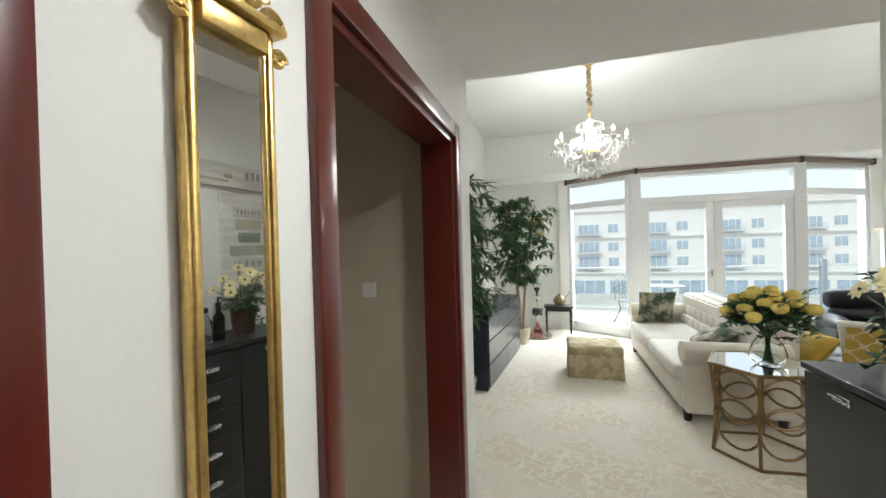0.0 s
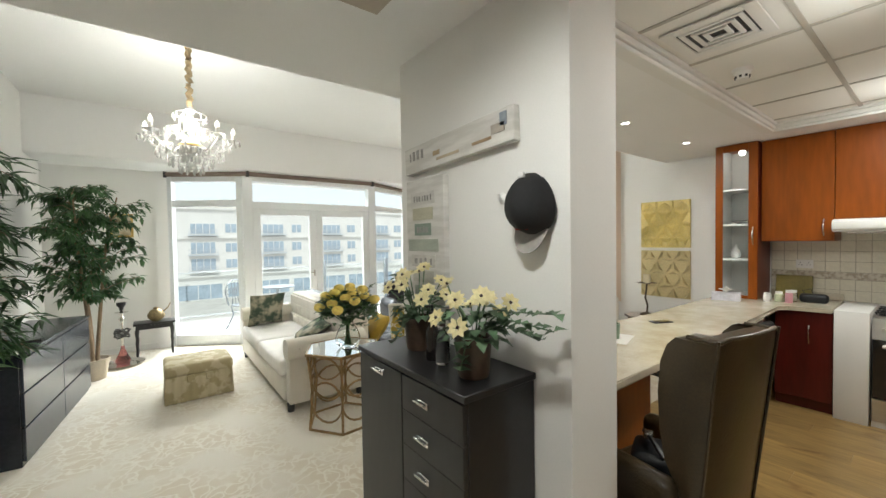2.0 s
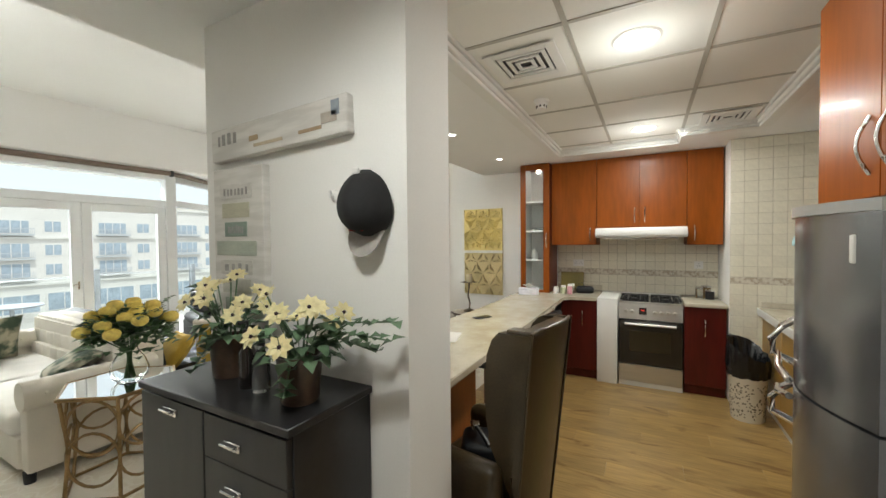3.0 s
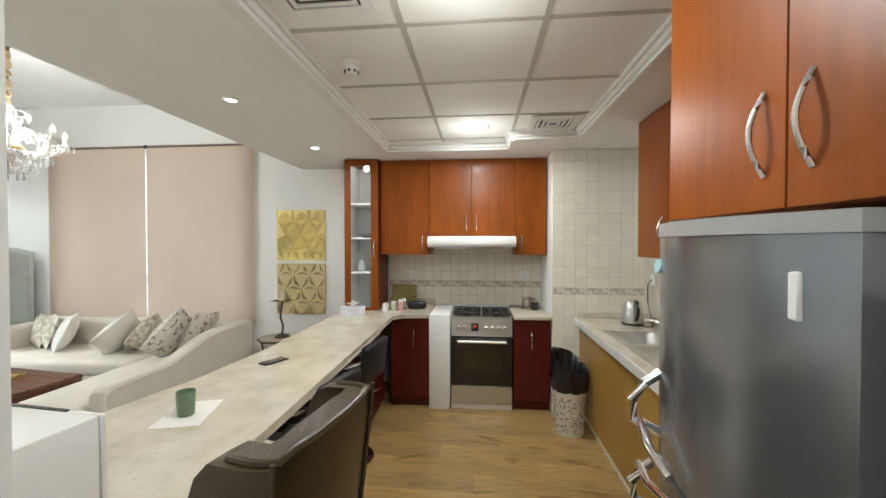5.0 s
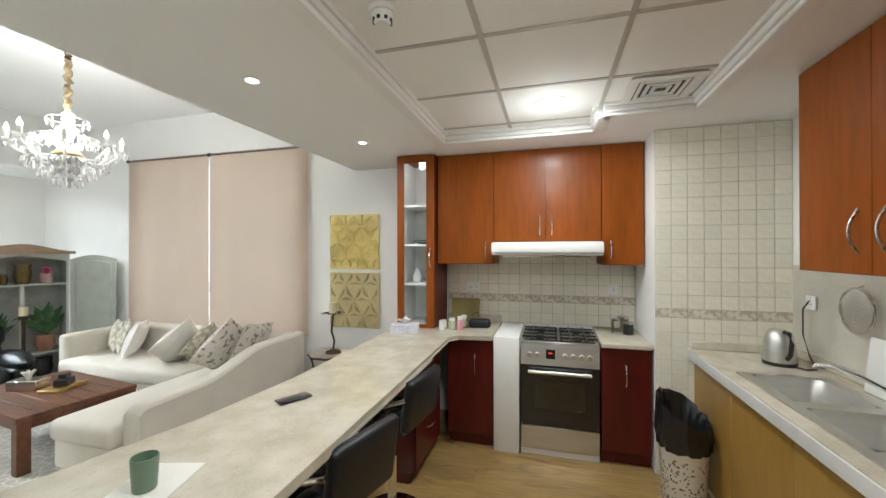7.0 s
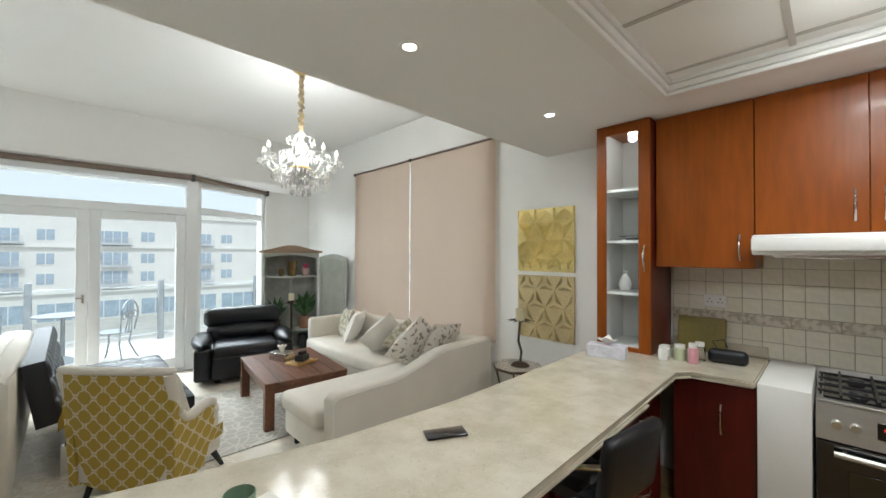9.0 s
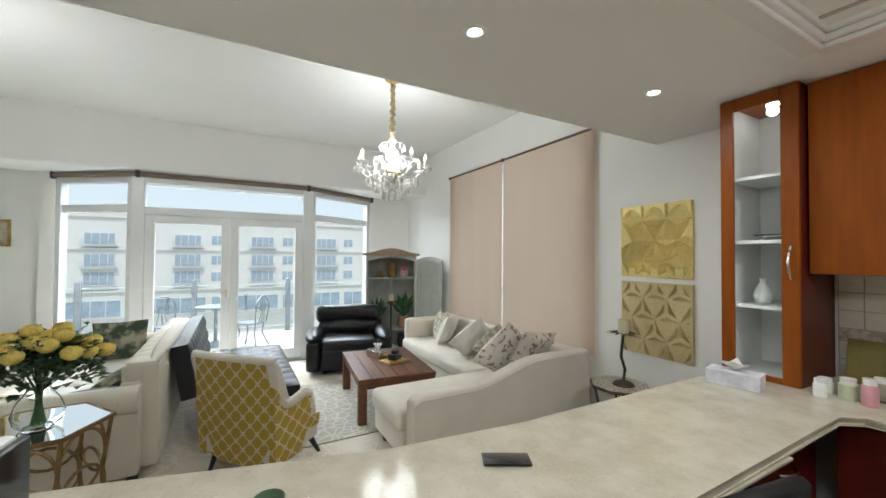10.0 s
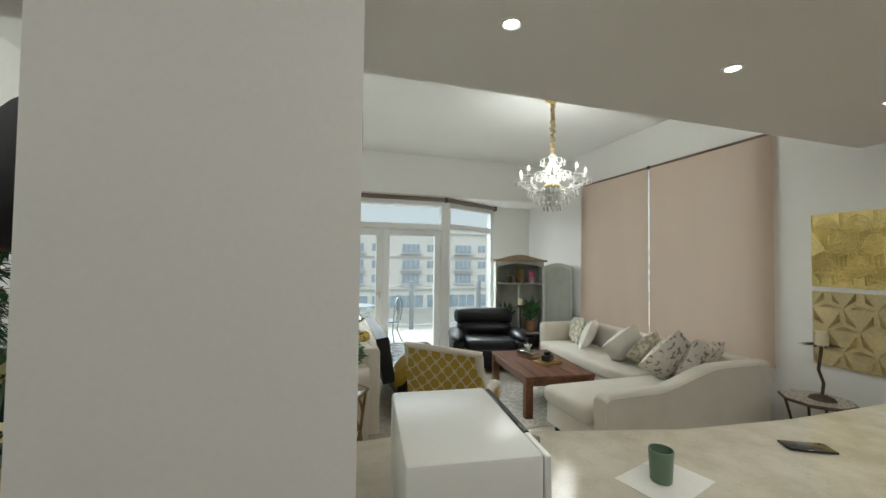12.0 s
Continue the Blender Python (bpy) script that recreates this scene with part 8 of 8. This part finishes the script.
part("body", lathe(B(), [(0.0, 0.0), (0.05, 0.0), (0.10, 0.05), (0.105, 0.09), (0.07, 0.15), (0.03, 0.17), (0.035, 0.19), (0.0, 0.20)], 24), mat("dull_brass", (0.33, 0.25, 0.13), 0.45, 0.6, var=0.3, scale=14, fine=60), br_)
part("spout", tube(B(), [(0.08, 0, 0.12), (0.14, 0, 0.18), (0.17, 0, 0.24)], 0.009, 8, 0.6), mat("dull_brass", (0.33, 0.25, 0.13)), br_)

tr_ = solid("floor_tray", lathe(B(), [(0.0, 0.004), (0.20, 0.004), (0.225, 0.03), (0.23, 0.03), (0.205, 0.0), (0.0, 0.0)], 36), NICKEL, "round silver tray on the floor", "tray", m=pose(1.66, 9.0, 0.001))
hk = thing("hookah", pose(1.66, 9.02, 0.006) @ Matrix.Diagonal((1.1, 1.1, 1.35, 1)), "slim silver hookah with red glass base and coiled black hose", "hookah")
part("bowl", lathe(B(), [(0.0, 0.0), (0.06, 0.0), (0.075, 0.04), (0.05, 0.09), (0.02, 0.15), (0.02, 0.18)], 24), glass("ruby_glass", (0.85, 0.35, 0.35), 0.0, 1.2), hk)
part("stem", lathe(B(), [(0.012, 0.17), (0.014, 0.25), (0.03, 0.27), (0.012, 0.29), (0.012, 0.42), (0.035, 0.44), (0.012, 0.46), (0.02, 0.50), (0.07, 0.505), (0.012, 0.515), (0.0, 0.52)], 18), NICKEL, hk)
part("head", lathe(B(), [(0.0, 0.52), (0.018, 0.52), (0.022, 0.55), (0.045, 0.575), (0.045, 0.60), (0.0, 0.59)], 18), BLACKM, hk)
part("hose", tube(B(), [(0.02, 0, 0.28)] + [((0.075 + 0.012 * math.sin(k)) * math.cos(k * 0.55), (0.075 + 0.012 * math.cos(2 * k)) * math.sin(k * 0.55), 0.30 + 0.035 * math.sin(k * 0.9)) for k in range(1, 34)], 0.009, 6), BLACKM, hk)
pa = thing("small_painting", pose(1.66, FW - 0.022, 1.84), "small gold-framed painting on the far wall", "painting")
part("frame", box(B(), -0.13, -0.02, -0.17, 0.13, 0, 0.17, 0.004, 1), GOLD, pa)
part("canvas", box(B(), -0.10, -0.024, -0.14, 0.10, -0.0205, 0.14), two_tone("ochre_canvas", "noise", 6, (0.30, 0.24, 0.14), (0.55, 0.50, 0.38), 0.4, 0.6), pa)
wcl = thing("wall_clock", pose(LW, 7.0, 2.02), "round dark framed clock on the living room wall", "clock")
rot = Matrix.Rotation(math.pi / 2, 4, "Y")
part("rim", moved(lathe(B(), [(0.14, 0.001), (0.14, 0.03), (0.165, 0.04), (0.18, 0.02), (0.18, 0.001)], 36), rot), BRONZE, wcl)
part("face", moved(cyl(B(), 0, 0, 0.002, 0.012, 0.14, n=36), rot), DARKSHELF, wcl)
solid("remote_control", box(B(), -0.09, -0.022, 0, 0.09, 0.022, 0.018, 0.005), BLACKM, "black remote control on the dresser", "remote", m=pose(1.2, 6.9, 0.811, 0, 0, 40))

# armoire contents
A = pose(6.535, 8.74, 0, 0, 0, -20)
DIMGOLD = mat("dark_gilt", (0.22, 0.15, 0.06), 0.4, 0.7, var=0.3, scale=20, fine=90, bump=0.3)
for x, z, r, h, mt, lab in ((-0.27, 1.223, 0.06, 0.17, CLEAR, "glass jar on the armoire shelf"), (-0.14, 1.223, 0.045, 0.12, DIMGOLD, "small gilt cup on the armoire shelf"), (0.02, 1.223, 0.085, 0.24, DIMGOLD, "large gilt ornament on the armoire shelf"), (0.22, 1.223, 0.065, 0.12, mat("pale_pink_bowl", (0.55, 0.36, 0.33), 0.5), "pink flower bowl on the armoire shelf"), (0.21, 0.383, 0.10, 0.19, mat("terracotta", (0.40, 0.20, 0.12), 0.7, var=0.15), "terracotta pot in the armoire"), (-0.22, 0.383, 0.08, 0.15, TERRA, "brown pot in the armoire"), (0.2, 0.063, 0.09, 0.22, BLACKM, "dark vase in the armoire")):
    solid("ornament", lathe(B(), [(0, 0), (r * 0.7, 0), (r, h * 0.45), (r * 0.85, h * 0.8), (r * 0.95, h), (0, h * 0.96)], 20), mt, lab, "ornament", "armoire ornaments", m=A @ Matrix.Translation((x, 0.16, z)))
for x, z, n, L, ratio, mt, lab in ((0.21, 0.565, 13, 0.30, 0.46, LEAF, "broad-leaved rubber plant in the armoire"), (-0.22, 0.53, 22, 0.26, 0.24, LEAF2, "fern-like plant in the armoire"), (0.22, 1.335, 16, 0.07, 0.7, mat("pink_petal", (0.55, 0.05, 0.14), 0.6), "pink flowers in the armoire")):
    lb = B()
    rnd = random.Random(int(x * 50) + n)
    for k in range(n):
        a = k * 2.4
        foot = Vector((0, 0, L * 0.5 * k / n))
        leaf(lb, foot, Vector((math.cos(a) * 0.55, math.sin(a) * 0.25, rnd.uniform(0.4, 1.3))), Vector((0.2, 1, 0.2)), L * rnd.uniform(0.75, 1.15), L * ratio)
    solid("shelf_plant", lb, mt, lab, "plant", "armoire plants", m=A @ Matrix.Translation((x, 0.15, z)))
pch = thing("candle_holder", A @ Matrix.Translation((0.0, -0.08, 0)), "dark palm-shaped candle stand in front of the armoire", "candle holder")
part("stem", lathe(B(), [(0.0, 0.0), (0.09, 0.0), (0.08, 0.02), (0.02, 0.05), (0.018, 0.80), (0.05, 0.86), (0.0, 0.86)], 16), DARKBRONZE, pch)
fr_ = B()
for k in range(9):
    leaf(fr_, Vector((0, 0, 0.84)), Vector((math.cos(k * 0.7), math.sin(k * 0.7), -0.1)), Vector((0, 0, 1)), 0.12, 0.04)
part("fronds", fr_, DARKBRONZE, pch)
part("candle", cyl(B(), 0, 0, 0.861, 0.96, 0.04, n=20), mat("cream_wax", (0.70, 0.62, 0.42), 0.5, var=0.05), pch)

# ceiling hatch in the hall
solid("ceiling_hatch", box(B(), 1.83, 3.36, Z2 - 0.014, 2.775, 3.94, Z2 - 0.001, 0.003, 1), mat("hatch_board", (0.50, 0.44, 0.36), 0.7, var=0.05), "beige access hatch in the hall ceiling", "hatch", kind="structure")

# ---- pieces of walls and floors ----


def tiles_on(parent, origin, ux, uz, nx, nz, w, h, material, skip=(), gap=0.003, th=0.005):
    """Tiles of w by h on a wall: ux runs along it, uz up; the face stands th proud of the origin's plane."""
    bm_ = B()
    box(bm_, gap / 2, 0, gap / 2, w - gap / 2, th, h - gap / 2, 0.0012, 1)
    me = mesh_of("tile", bm_, material)
    ux = Vector(ux)
    nrm = Vector((0, 0, 1)).cross(ux)
    for i in range(nx):
        for j in range(nz):
            if (i, j) in skip:
                continue
            o = new("tile", me)
            o.parent = parent
            p = Vector(origin) + ux * (i * w) + Vector((0, 0, j * h))
            o.matrix_basis = Matrix((( ux.x, nrm.x, 0, p.x), (ux.y, nrm.y, 0, p.y), (0, 0, 1, p.z), (0, 0, 0, 1)))


TW = 0.1013
bs = structure("wall_splashback", box(B(), RW - 0.007, 1.932, ZC1 + 0.001, RW - 0.001, 3.66, 1.70), mat("splashback_grout", (0.40, 0.36, 0.29), 0.9, var=0.08), "cream tiled splashback behind the cooker")
tiles_on(bs, (RW - 0.007, 1.935, ZC1 + 0.003), (0, 1, 0), (0, 0, 1), 17, 2, TW, TW, TILE)
tiles_on(bs, (RW - 0.007, 1.935, ZC1 + 0.003 + 2 * TW), (0, 1, 0), (0, 0, 1), 8, 1, TW * 2.125, 0.07, BORDERT)
tiles_on(bs, (RW - 0.007, 1.935, ZC1 + 0.073 + 2 * TW), (0, 1, 0), (0, 0, 1), 17, 5, TW, 0.0995, TILE)
pn_ = structure("wall_tile_panel", box(B(), 6.593, KY + 0.001, 0.02, 6.599, 1.93, 2.498), GROUT, "cream tiled side of the boxed-out wall")
TP = 0.1036
tiles_on(pn_, (6.593, KY + 0.001, 0.023), (0, 1, 0), (0, 0, 1), 8, 11, TP, 0.1015, TILE)
tiles_on(pn_, (6.593, KY + 0.001, 1.14), (0, 1, 0), (0, 0, 1), 4, 1, TP * 2, 0.065, BORDERT)
tiles_on(pn_, (6.593, KY + 0.001, 1.205), (0, 1, 0), (0, 0, 1), 8, 13, TP, 0.0994, TILE)
sw_t = structure("wall_sink_tiles", box(B(), 4.28, KY + 0.001, ZC1 + 0.057, 6.59, KY + 0.006, 1.524), GROUT, "pale tiles above the sink")
tiles_on(sw_t, (6.58, KY + 0.006, ZC1 + 0.058), (-1, 0, 0), (0, 0, 1), 11, 4, 0.207, 0.131, TILE)

pl = B()
box(pl, 0.0006, 0.0006, -0.011, 0.1894, 1.1994, 0.0, 0.0008, 1)
plm = mesh_of("plank", pl, OAK)
for j in range(22):
    x = 3.1 + j * 0.19
    off = (j * 0.47) % 1.2
    for i in range(4):
        ya, yb = max(KY - off + 1.2 * i, KY), min(KY - off + 1.2 * (i + 1), 4.2)
        if yb - ya < 0.05:
            continue
        o = new("plank", plm)
        o.parent = KFLOOR
        o.location, o.scale = (x, ya, 0), (1, (yb - ya) / 1.2, 1)
